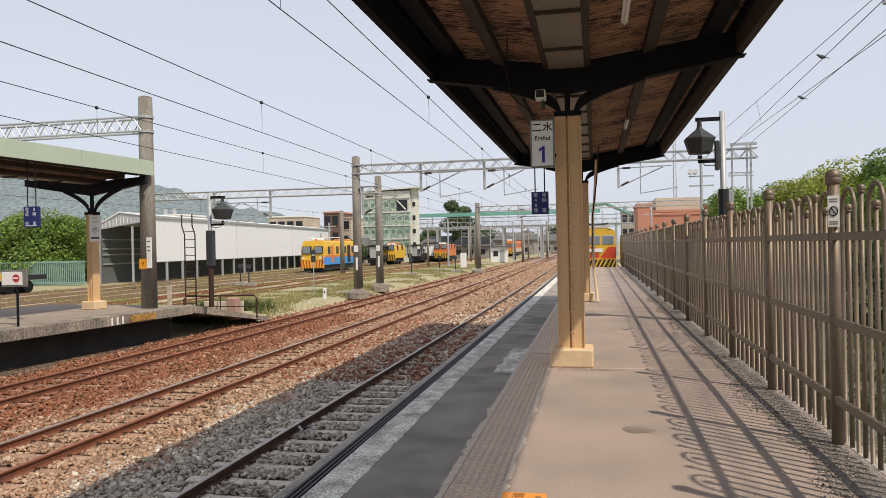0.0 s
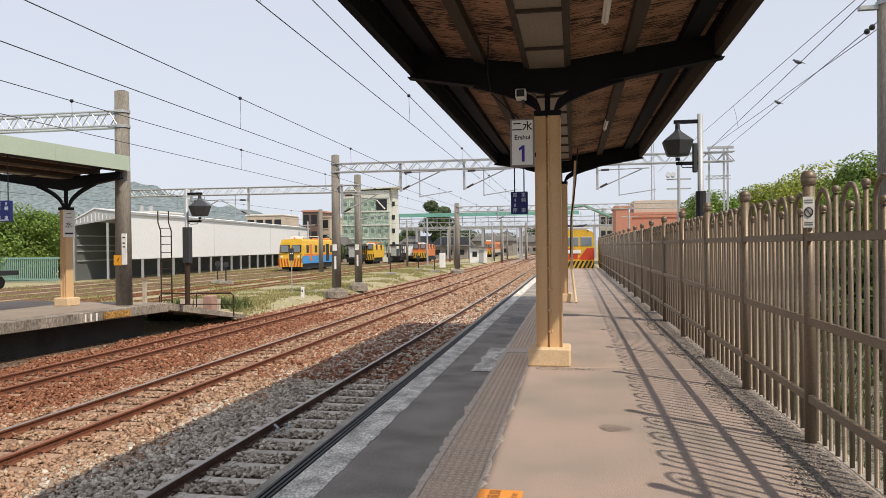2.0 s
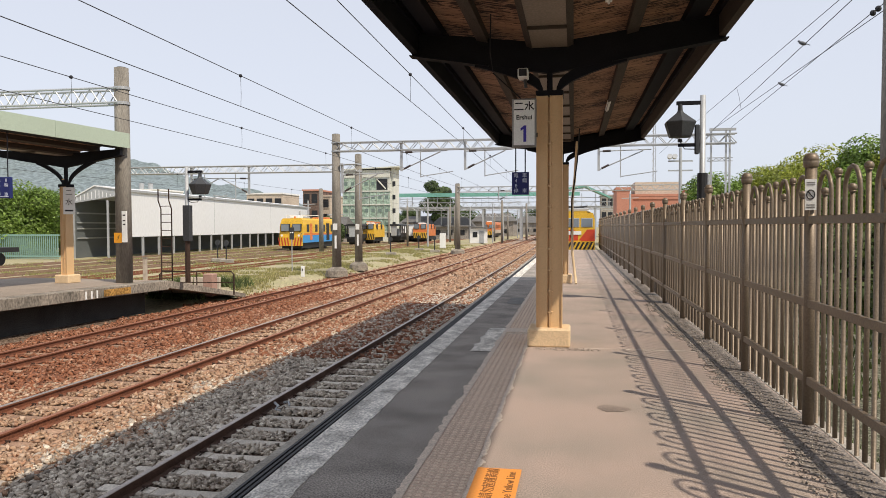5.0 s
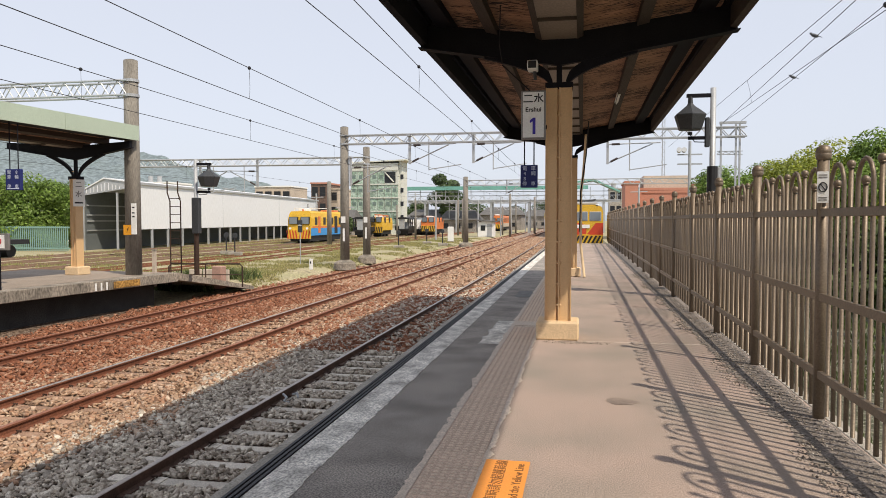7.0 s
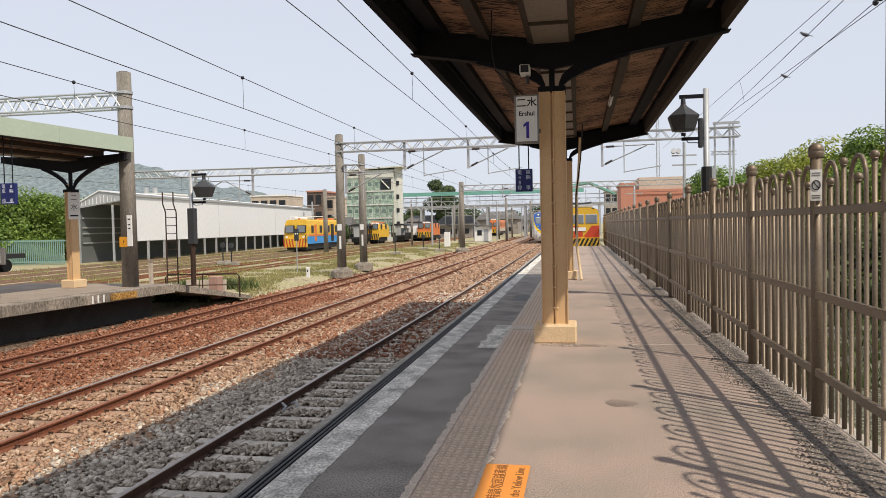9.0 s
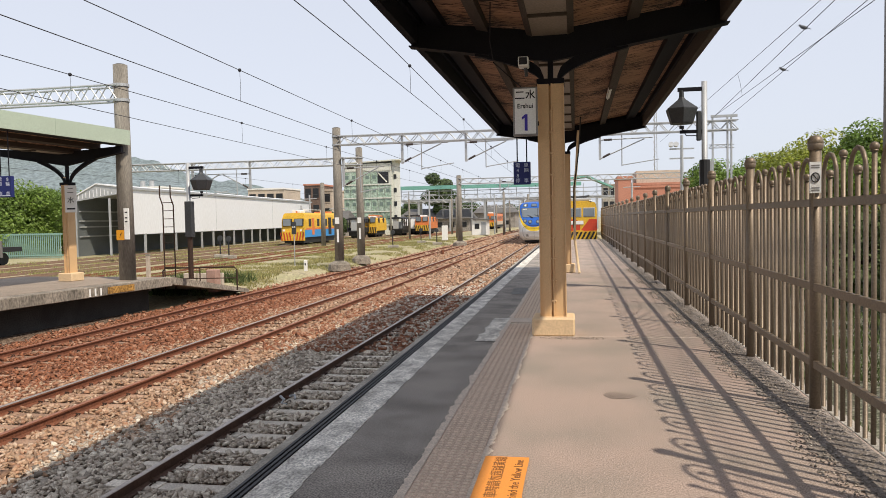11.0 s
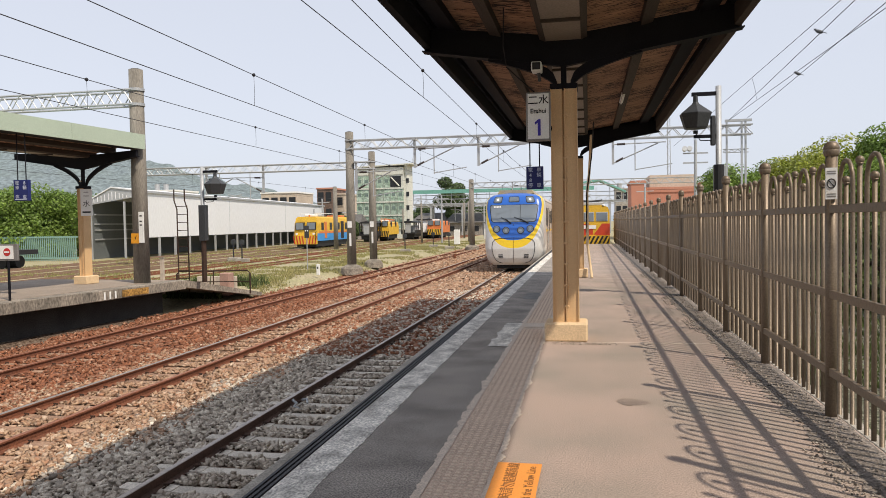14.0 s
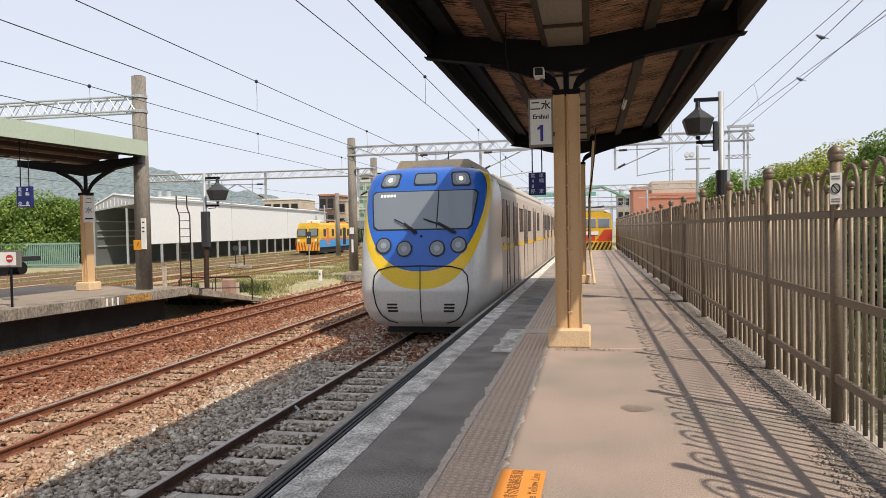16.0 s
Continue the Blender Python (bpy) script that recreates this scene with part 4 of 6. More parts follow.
        w.matrix_basis = pose(s * 1.66, 0, 0, 0, 0, 90)
        part("cab_door_gap", box(s * 1.664 - 0.006, s * 1.664 + 0.006, 4.05, 4.13, 0.95, 3.5), M_BLACK, c)
        part("cab_door_pane", box(s * 1.668 - 0.006, s * 1.668 + 0.006, 4.25, 4.65, 2.4, 3.35), M_DARKGLASS, c)
        part("cab_door_gap", box(s * 1.664 - 0.006, s * 1.664 + 0.006, 4.78, 4.84, 0.95, 3.5), M_BLACK, c)
        part("side_marker", rod((s * 1.655, 3.2, 2.25), (s * 1.685, 3.2, 2.25), 0.05, seg=10), M_TRAINYEL, c, "small yellow side lamp")
        part("cab_door_handle", tube([(s * 1.68, 4.2, 1.35), (s * 1.71, 4.2, 1.4), (s * 1.71, 4.2, 2.2), (s * 1.68, 4.2, 2.25)], 0.018, 6), M_GALV, c, "steel grab rail")
        part("roof_gutter", box(s * 1.60 - 0.02, s * 1.60 + 0.02, 3.0, 20.0, 3.86, 3.90), M_ROOFBEIGE, c)
    part("roof_aerial", rod((0.25, 2.6, 4.5), (0.25, 2.7, 4.82), 0.025, 0.012, 6), M_INK, c)
    part("windscreen_knob", ball(nose(0.0, 2.52, 0.02), 0.03, None, 8, 6), M_INK, c)
    side_windows(c, ((8.1, 0.55), (8.8, 0.55), (11.6, 0.55), (12.3, 0.55), (16.6, 0.55), (17.3, 0.55)), (6.0, 9.8, 14.2))
    part("roof_unit", prism([(-1.05, 4.30), (1.05, 4.30), (0.92, 4.52), (-0.92, 4.52)], 1.9, 5.6), M_ROOFBEIGE, c, "beige rooftop unit")
    part("roof_unit", prism([(-0.95, 4.30), (0.95, 4.30), (0.8, 4.55), (-0.8, 4.55)], 8.0, 14.0), M_ROOFBEIGE, c, "beige rooftop unit")
    cars = [c]
    w = thing("train_car", "cream grey electric train passenger car with yellow stripe", "train", group="train cars")
    car_body(w, 0.0, 19.9)
    side_windows(w, ((2.7, 0.55), (3.4, 0.55), (6.3, 0.55), (7.0, 0.55), (10.9, 0.55), (11.6, 0.55), (15.8, 0.55), (17.9, 0.55)), (0.9, 4.6, 8.8, 13.0))
    part("gangway", box(-0.6, 0.6, -0.4, 0.02, 0.9, 3.4), M_BLACK, w)
    part("roof_unit", prism([(-0.95, 4.30), (0.95, 4.30), (0.8, 4.55), (-0.8, 4.55)], 6.0, 12.0), M_ROOFBEIGE, w)
    cars.append(w)
    for k in range(2):
        cars.append(copy_thing(w, pose(0, 60 + k * 20, 0)))
    return cars


TRAIN = build_train()

# ---- masts, portals, wires ----
def mast(x, y, z0, z1, r, label, bands=(), plinth=0.0):
    t = thing("catenary_mast", label, "mast", pose(x, y, z0))
    part("shaft", rod((0, 0, 0), (0, 0, z1 - z0), r * 1.08, r * 0.92, 18), M_POLECON, t, "", True)
    part("cap", rod((0, 0, z1 - z0), (0, 0, z1 - z0 + 0.03), r * 0.8, r * 0.6, 14), M_DARKCON, t)
    if plinth:
        part("plinth", lathe([(plinth * 1.08, -0.35), (plinth * 1.04, -0.02), (plinth * 0.9, 0.07), (plinth * 0.66, 0.13), (r * 1.1, 0.19)], 9), M_STAINCON, t, "rough concrete plinth")
    if bands:
        for z in bands:
            part("steel_band", rod((0, 0, z - z0 - 0.045), (0, 0, z - z0 + 0.045), r * 1.07, seg=18), M_GALV, t)
    return t


def truss(name, label, p, q, h, bay=0.75, cat="portal beam"):
    """A lattice beam with four chords and zigzag web."""
    p, q = Vector(p), Vector(q)
    t = thing(name, label, cat)
    n = max(2, int((q - p).length / bay))
    for dz in (-h / 2, h / 2):
        for dy in (-h / 2, h / 2):
            part("chord", rod(p + Vector((0, dy, dz)), q + Vector((0, dy, dz)), 0.038, seg=5), M_GALV, t)
    bm = bmesh.new()
    for i in range(n):
        a, b = p + (q - p) * i / n, p + (q - p) * (i + 1) / n
        mid = (a + b) / 2
        for dy in (-h / 2, h / 2):
            rod(a + Vector((0, dy, -h / 2)), mid + Vector((0, dy, h / 2)), 0.022, seg=4, bm=bm)
            rod(mid + Vector((0, dy, h / 2)), b + Vector((0, dy, -h / 2)), 0.022, seg=4, bm=bm)
    part("lattice_web", bm, M_GALV, t)
    return t


M_INSUL = mat("dark_insulator", (0.055, 0.042, 0.038), 0.4, var=0.1, bump=0)


def dropper(x, y, ztop, zlow, reach, s=1):
    """A hanging post with a cantilever that carries the wires of one track."""
    t = thing("cantilever", "galvanised drop post with wire-holding cantilever arms", "cantilever", pose(x, y, 0))
    part("drop_post", box(-0.06, 0.06, -0.06, 0.06, zlow, ztop), M_GALV, t)
    part("clamp_plate", box(-0.08, 0.08, -0.27, 0.27, ztop - 0.08, ztop), M_GALV, t)
    part("top_tube", rod((0, 0, zlow + 1.0), (s * reach, 0, zlow + 1.05), 0.032, seg=6), M_GALV, t)
    part("insulator", rod((s * 0.2, 0, zlow + 1.0), (s * 0.6, 0, zlow + 1.01), 0.055, seg=8), M_INSUL, t)
    part("stay_tube", rod((0, 0, zlow + 0.05), (s * reach * 0.85, 0, zlow + 1.0), 0.035, seg=6), M_GALV, t)
    part("insulator", rod((s * 0.15, 0, zlow + 0.12), (s * 0.5, 0, zlow + 0.3), 0.055, seg=8), M_INSUL, t)
    part("hanger", rod((s * reach * 0.42, 0, zlow - 0.35), (s * reach * 0.42, 0, zlow + 1.3), 0.03, seg=5), M_GALV, t)
    part("steady_arm", rod((s * reach * 0.42, 0, zlow - 0.3), (s * (reach + 0.3), 0, zlow - 0.05), 0.026, seg=5), M_GALV, t)


def wire_pair(x, mess, cont, y0, y1, label, gap=9.0, first=7.0):
    """A messenger and a contact wire over one track; each is (height at y = 12, fall for each metre as far as the portal)."""
    t = thing("overhead_wire", label, "wire")

    def height(w, y):
        return w[0] - w[1] * (min(y, 38.5) - 12)
    for w, r in ((mess, 0.0095), (cont, 0.0085)):
        ys = [y0 + (y1 - y0) * i / 40 for i in range(41)]
        part("wire", tube([(x + bend(y), y, height(w, y)) for y in ys], r, 5), M_WIRE, t)
    y = first
    while y < y1:
        xx = x + bend(y)
        if y > y0:
            part("dropper", tube([(xx, y, height(cont, y)), (xx + 0.012, y, height(cont, y) + 0.3), (xx, y, height(mess, y))], 0.005, 4), M_WIRE, t)
            part("clamp", ball((xx, y, height(mess, y)), 0.045, None, 8, 5), M_INK, t)
        y += gap


def feeder(a, b, label):
    """A single wire strung straight between two points."""
    t = thing("feeder_wire", label, "wire")
    part("wire", tube([a, Vector(a).lerp(Vector(b), 0.5), b], 0.010, 5), M_WIRE, t)
    return t


def perched_bird(x, y, z, turn):
    t = thing("pigeon", "grey pigeon perched on an overhead wire", "bird", pose(x, y, z, 0, 0, turn) @ Matrix.Scale(0.74, 4), "birds on the wires")
    body = ball((0, 0, 0), 0.075, None, 12, 8)
    for v in body.verts:
        v.co.x *= 1.75
        v.co.z = v.co.z * 0.95 + v.co.x * 0.35 + 0.075
    part("body", body, M_BIRD, t, "grey rounded body", True)
    part("head", ball((0.125, 0, 0.165), 0.042, None, 10, 7), M_BIRD, t, "", True)
    part("beak", rod((0.16, 0, 0.162), (0.195, 0, 0.152), 0.011, 0.003, 6), M_INK, t)
    part("tail", prism([(-0.10, 0.045), (-0.24, -0.035), (-0.24, -0.015), (-0.09, 0.075)], -0.03, 0.03), M_BIRD, t)
    for k in (-0.025, 0.025):
        part("leg", rod((0.0, k, 0.0), (0.01, k, 0.04), 0.007, seg=5), M_INK, t)


M_BIRD = mat("grey_feathers", (0.10, 0.105, 0.115), 0.7, var=0.2, scale=12, fine=60, bump=0.1)


def build_line():
    m1 = mast(-14.1, 21.25, -0.02, 6.80, 0.235, "tall grey concrete catenary mast with white and orange plates", (5.69, 6.16))
    part("orange_plate", box(-0.16, 0.10, -0.28, -0.265, 1.30, 1.62), mat("orange_plate", (0.75, 0.33, 0.02), 0.5, var=0.1), m1, "orange warning plate")
    part("white_plate", box(0.11, 0.27, -0.27, -0.22, 1.32, 2.3), M_WHITE, m1, "white number plate")
    for k, z in enumerate((2.15, 1.98, 1.86)):
        part("bar", box(0.15, 0.23, -0.275, -0.27, z, z + 0.04), M_INK, m1)
    part("bolt_symbol", prism([(-0.06, 1.38), (0.0, 1.44), (-0.03, 1.46), (0.04, 1.56), (-0.03, 1.48), (0.0, 1.46)], -0.285, -0.28), M_INK, m1)
    m2 = mast(-12.75, 38.5, -0.60, 6.80, 0.235, "grey concrete catenary mast on a rough plinth", (5.87, 6.33), 0.58)
    m3 = mast(-13.3, 44.5, -0.60, 6.30, 0.225, "grey concrete catenary mast on a rough plinth", (5.24, 5.68), 0.55)
    for m in (m2, m3):
        part("white_plate", box(-0.12, 0.12, -0.27, -0.25, 2.2, 2.55), M_WHITE, m)
        part("white_plate", box(-0.03, 0.08, -0.27, -0.255, 1.2, 1.9), M_WHITE, m)
    m4 = mast(6.42, 16.30, -0.7, 7.05, 0.27, "grey concrete anchor mast behind the platform fence", ())
    part("anchor_band", rod((0, 0, 7.28), (0, 0, 7.36), 0.285, seg=18), M_GALV, m4, "steel wire anchor band")
    part("anchor_clamp", box(-0.62, -0.24, -0.05, 0.05, 7.20, 7.30, None, 0.01), M_GALV, m4, "steel wire clamp")
    mast(-11.7, 74.3, -0.7, 6.15, 0.27, "grey concrete catenary mast beside the main line", (), 0.7)
    mast(-29.4, 44.5, -0.7, 6.3, 0.2, "grey concrete catenary mast in the yard", ())
    for x, y, z, r in ((-25.0, 70.6, 5.6, 0.22), (-20.0, 66, 3.0, 0.09), (-21.0, 92, 4.4, 0.12), (-15.5, 96, 4.6, 0.13), (-10.4, 108, 5.6, 0.17), (-19.5, 116, 5.0, 0.15), (-13.0, 122, 4.0, 0.13), (-26.5, 104, 4.0, 0.12), (-8.6, 136, 6.0, 0.19), (-12.4, 140, 5.0, 0.15)):
        mast(x, y, -0.7, z, r, "grey concrete post in the yard", ())
    truss("portal_beam", "galvanised lattice portal beam over the yard", (-14.1, 21.25, 5.92), (-38, 21.25, 5.92), 0.46, 0.62)
    truss("portal_beam", "galvanised lattice portal beam over the main tracks", (-12.75, 38.5, 6.10), (7.9, 38.5, 6.10), 0.46, 0.8)
    truss("portal_beam", "galvanised lattice portal beam over the sidings", (-13.3, 44.5, 5.46), (-29.4, 44.5, 5.5), 0.44, 0.8)
    truss("portal_beam", "galvanised lattice portal beam far down the line", (-11.7, 74.3, 5.55), (12.0, 74.3, 5.55), 0.5, 1.0)
    leg = thing("portal_leg", "galvanised twin-post portal leg behind the fence", "mast", pose(7.15, 38.5, 0))
    for x in (-0.42, 0.28, 0.46):
        part("post", box(x - 0.04, x + 0.04, -0.05, 0.05, -0.7, 6.55), M_GALV, leg)
    part("top_arm", box(-0.5, 0.75, -0.06, 0.06, 6.5, 6.62), M_GALV, leg)
    bm = bmesh.new()
    for k in range(8):
        a, b = -0.6 + 0.14 * k, -0.6 + 0.14 * (k + 1)
        rod((a, 0, 5.02 + 0.12 * (k % 2)), (b, 0, 5.14 - 0.12 * (k % 2)), 0.018, seg=4, bm=bm)
    part("cross_lattice", bm, M_GALV, leg)
    for z in (5.0, 5.16):
        part("cross_bar", rod((-0.6, 0, z), (0.6, 0, z), 0.022, seg=5), M_GALV, leg)
    dropper(-9.1, 38.5, 6.3, 4.75, 2.5)
    dropper(-5.65, 38.5, 6.3, 4.75, 2.5)
    dropper(1.25, 38.5, 6.33, 4.6, 2.6)
    dropper(-24.6, 44.5, 5.7, 3.9, 2.2)
    dropper(-20.6, 44.5, 5.7, 3.9, 2.2, -1)
    dropper(-12.4, 38.5, 5.2, 3.6, 2.3)
    dropper(-7.5, 74.3, 5.82, 4.4, 2.0)
    dropper(-2.0, 74.3, 5.82, 4.4, 2.0)
    wire_pair(-11.62, (5.30, 0.001), (4.61, 0.002), -12, 160, "pair of overhead wires above the far track", 9.0, 6.55)
    wire_pair(-7.94, (5.46, 0.007), (4.72, 0.007), -12, 160, "pair of overhead wires above the middle track", 9.0, 7.75)
    wire_pair(-4.06, (5.72, 0.019), (5.00, 0.011), -12, 160, "pair of overhead wires above the near track", 9.0, 9.2)
    wire_pair(-23.0, (4.9, 0), (4.2, 0), 20, 160, "overhead wires above the sidings", 9.0, 22)
    upper = feeder((6.6, -10, 7.47), (6.6, 60, 7.47), "upper feeder wire east of the fence")
    part("dropper", tube([(6.62, 32.2, 7.47), (6.72, 32.2, 7.1), (6.80, 32.2, 6.58)], 0.006, 4), M_WIRE, upper)
    feeder((4.59, -10, 6.58), (6.83, 38.5, 6.58), "feeder wire strung from the twin-post portal leg")
    feeder((6.83, -10, 6.58), (6.83, 38.5, 6.58), "feeder wire strung from the twin-post portal leg")
    low = feeder((5.39, -10, 6.64), (7.67, 38.5, 6.64), "feeder wire strung from the twin-post portal leg")
    for k in (0.0, 0.34):
        part("splice_clamp", ball((6.71 + 0.045 * k, 18.05 + k, 6.62), 0.07, None, 8, 6), M_INK, low)


build_line()
perched_bird(6.03, 21.2, 6.59, 155)
perched_bird(7.15, 27.5, 6.65, 160)


# ---- lamps and signs ----
def platform_lamp(x, y, zbase, ztop, side, label, tall_box):
    t = thing("platform_lamp", label, "street lamp", pose(x, y, 0))
    part("pole", rod((0, 0, zbase), (0, 0, ztop), 0.068, 0.062, 12), M_GALV, t, "", True)
    part("arm", box(min(0, side * 0.56), max(0, side * 0.56), -0.035, 0.035, ztop - 0.20, ztop - 0.12), M_DKSTEEL, t)
    part("lower_arm", box(min(0, side * 0.52), max(0, side * 0.52), -0.03, 0.03, ztop - 1.12, ztop - 1.05), M_DKSTEEL, t)
    cx = side * 0.48
    prof = [(0.25, ztop - 0.91), (0.268, ztop - 0.88), (0.362, ztop - 0.60), (0.362, ztop - 0.58), (0.095, ztop - 0.38), (0.06, ztop - 0.33), (0.05, ztop - 0.18)]
    sh = part("lantern", lathe(prof, 6), M_LANTERN, t, "dark grey tapered lantern shade")
    sh.matrix_basis = pose(cx, 0, 0, 0, 0, 30)
    part("socket", rod((cx, 0, ztop - 1.02), (cx, 0, ztop - 0.95), 0.05, seg=8), M_INK, t)
    part("cable", tube([(cx, 0, ztop - 1.0), (cx * 0.8, 0, ztop - 1.17), (cx * 0.3, 0, ztop - 1.18), (0, 0, ztop - 1.1)], 0.012, 5), M_INK, t)
    part("control_box", box(-0.10, 0.14, -0.12, 0.10, tall_box[0], tall_box[1], None, 0.01), tall_box[2], t, "narrow switch box")
    return t


M_LANTERN = mat("dull_lantern_metal", (0.05, 0.053, 0.058), 0.5, 0.2, var=0.15, scale=3, fine=30)
lr = platform_lamp(2.80, 17.0, -0.7, 4.64, -1, "platform lamp with a dark pentagonal lantern behind the fence", (0.9, 2.9, M_GALV))
part("black_sleeve", rod((-0.02, -0.14, 0.6), (-0.02, -0.14, 2.92), 0.11, seg=10), M_BLACK, lr, "black plastic sleeve")
part("loudspeaker", box(-0.17, -0.07, -0.06, 0.05, 3.35, 4.0, None, 0.02), M_LANTERN, lr, "slim dark column speaker")
ll = platform_lamp(-12.75, 22.75, -0.1, 3.78, 1, "platform lamp with a dark pentagonal lantern by the ramp", (1.3, 2.5, M_LANTERN))
part("dark_sleeve", rod((0, 0, -0.1), (0, 0, 1.42), 0.085, seg=10), M_CLIP, ll, "dark rusty lower sleeve")


def hanging_sign(x, y, zt, zb, w, words, label, top, bars):
    t = thing("hanging_sign", label, "sign", pose(x, y, 0))
    part("board", box(-w / 2, w / 2, -0.05, 0.05, zb, zt, None, 0.008), M_NAVY, t)
    for s in (-1, 1):
        part("rod", rod((s * w * 0.28, 0, zt), (s * w * 0.28, 0, top), 0.014, seg=6), M_DKSTEEL, t)
    h = (zt - zb) / (len(words) + 0.4)
    for i, (a, b) in enumerate(words):
        z = zt - h * (i + 0.7)
        for s, ch in ((-0.25, a), (0.25, b)):
            if ch:
                text(ch, h * 0.95, M_PALETEXT, t, pose(s * w, -0.053, z, 90, 0, 0))
    for i in range(bars):
        part("bar", box(-w * 0.4, w * 0.4, -0.056, -0.05, zb + 0.03 + i * 0.13, zb + 0.05 + i * 0.13), M_PALETEXT, t)
    return t


hanging_sign(-1.21, 17.1, 3.02, 2.50, 0.39, (("電", "車"), ("4", "輛"), ("8", ""), ("停", "車")), "navy blue hanging sign with pale train stop lettering", 4.55, 0)
hanging_sign(-14.38, 16.6, 3.06, 2.52, 0.44, (("電", "8"), ("車", "輛"), ("", ""), ("停", "車")), "navy blue hanging sign under the far roof", 4.5, 1)

st = thing("station_sign", "white framed station sign with name and platform number", "sign", pose(-0.70, 10.72, 3.26, 90, 0, 0))
part("frame", box(-0.175, 0.175, -0.35, 0.35, -0.05, 0.04, None, 0.01), M_SIGNFRAME, st, "grey frame")
part("face", box(-0.15, 0.15, -0.32, 0.325, 0.038, 0.046), M_WHITE, st, "white face")
text("二水", 0.15, M_INK, st, pose(0, 0.225, 0.047), "lettering", 0.002)
text("Ershui", 0.092, M_INK, st, pose(0, 0.075, 0.047), "lettering", 0.002)
one = part("numeral", prism([(-0.010, -0.275), (0.032, -0.275), (0.032, -0.04), (0.0, -0.04), (-0.05, -0.08), (-0.05, -0.118), (-0.010, -0.092)], -0.002, 0.0), M_BLUEINK, st, "blue numeral 1")
one.matrix_basis = pose(0, 0, 0.047, -90, 0, 0)
part("bracket", box(0.14, 0.19, -0.2, -0.14, -0.05, -0.02), M_DKSTEEL, st)

ls = thing("station_sign", "white station name board on the far column", "sign", pose(-15.50, 20.55, 2.6, 90, 0, 20))
part("face", box(-0.17, 0.17, -0.42, 0.42, -0.02, 0.02, None, 0.005), M_WHITE, ls)
text("二", 0.2, M_INK, ls, pose(0, 0.25, 0.022))
text("水", 0.22, M_INK, ls, pose(0, -0.05, 0.022))
part("bar", box(-0.12, 0.12, -0.33, -0.28, 0.018, 0.023), M_INK, ls)

cm = thing("security_camera", "white boxy security camera hung below the beam", "camera", pose(-0.72, 10.85, 3.98) @ Matrix.Scale(0.82, 4))
part("housing", box(-0.09, 0.09, -0.22, 0.1, -0.08, 0.08, None, 0.015), M_WHITE, cm)
part("lens_face", box(-0.07, 0.07, -0.228, -0.22, -0.062, 0.062), M_INK, cm)
part("bracket", rod((0.03, 0.0, -0.08), (0.04, 0.05, -0.22), 0.03, seg=8), M_LANTERN, cm)

fl = thing("floor_notice", "orange floor sticker with brown safety lettering", "floor sign", pose(0.03, 0, 0))
part("sheet", strip(-0.70, -0.385, 4.28, 5.25, 0.0125, 0.004, 0.004, 0.05, 31, 0.004), M_ORANGE, fl)
text("Behind the Yellow Line", 0.088, M_BROWNTEXT, fl, pose(-0.445, 4.77, 0.0125, 0, 0, 90))
text("候車時請勿超越黃線", 0.098, M_BROWNTEXT, fl, pose(-0.575, 4.80, 0.0125, 0, 0, 90))

# cables that climb the columns
for x, y, top in ((-0.02, 22.95, 4.0),):
    dp = thing("downpipe", "pale drain pipe clipped beside the column", "pipe", pose(0, 0, 0))
    part("pipe", tube([(0.08, 22.7, 0.02), (0.02, 22.9, 0.5), (-0.04, 22.95, 1.0), (-0.04, 22.95, 2.6), (0.03, 22.8, 3.2), (0.10, 22.4, 4.3)], 0.04, 8), M_CREAMBASE, dp, "", True)
rp = thing("sagging_cable", "thin grey cable sagging below the roof boards", "cable")
part("cable", tube([(-1.05, 9.5, 4.5), (-1.15, 10.3, 4.2), (-1.18, 10.95, 4.08)], 0.008, 5), M_DKSTEEL, rp)
part("cable", tube([(-1.18, 11.0, 4.05), (-0.8, 12.5, 3.85), (-0.35, 13.2, 3.65)], 0.01, 5), M_DKSTEEL, rp)
dp = thing("drain_pipe", "dark drain pipe leaning from the roof to the column", "pipe")
part("pipe", tube([(0.15, 19.5, 4.3), (0.10, 21.5, 3.6), (-0.05, 22.8, 2.6), (-0.08, 22.95, 1.4)], 0.017, 8), M_DKSTEEL, dp, "", True)
for x, y in ((0.78, 17.5), (0.42, 8.6), (-1.05, 5.0)):
    lt = thing("tube_light", "bare fluorescent tube light under the roof boards", "lamp", pose(x, y, 4.36 + 0.15 * abs(x + 0.27) + 0.02, 0, 0, 0))
    part("holder", box(-0.04, 0.04, -0.62, 0.62, 0.0, 0.05), M_WHITE, lt)
    part("tube", rod((0, -0.58, -0.02), (0, 0.58, -0.02), 0.016, seg=8), M_WHITE, lt)

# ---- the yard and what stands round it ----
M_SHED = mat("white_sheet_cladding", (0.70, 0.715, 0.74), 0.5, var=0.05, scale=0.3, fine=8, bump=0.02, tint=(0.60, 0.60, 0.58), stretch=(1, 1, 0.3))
# Dark sheet whose colour holds the shade inside and under the shed.
M_SHEDDARK = mat("interior_shade_sheet", (0.13, 0.145, 0.15), 0.6, var=0.15, scale=0.6, fine=10)
M_TEAL = mat("teal_roof_sheet", (0.17, 0.40, 0.34), 0.5, var=0.15, scale=0.3, fine=5, bump=0.05)
M_GREENTILE = mat("green_grey_facade_tile", (0.24, 0.34, 0.26), 0.6, var=0.35, scale=1.2, fine=3.5, bump=0.05, tint=(0.45, 0.52, 0.46), per=0.15)
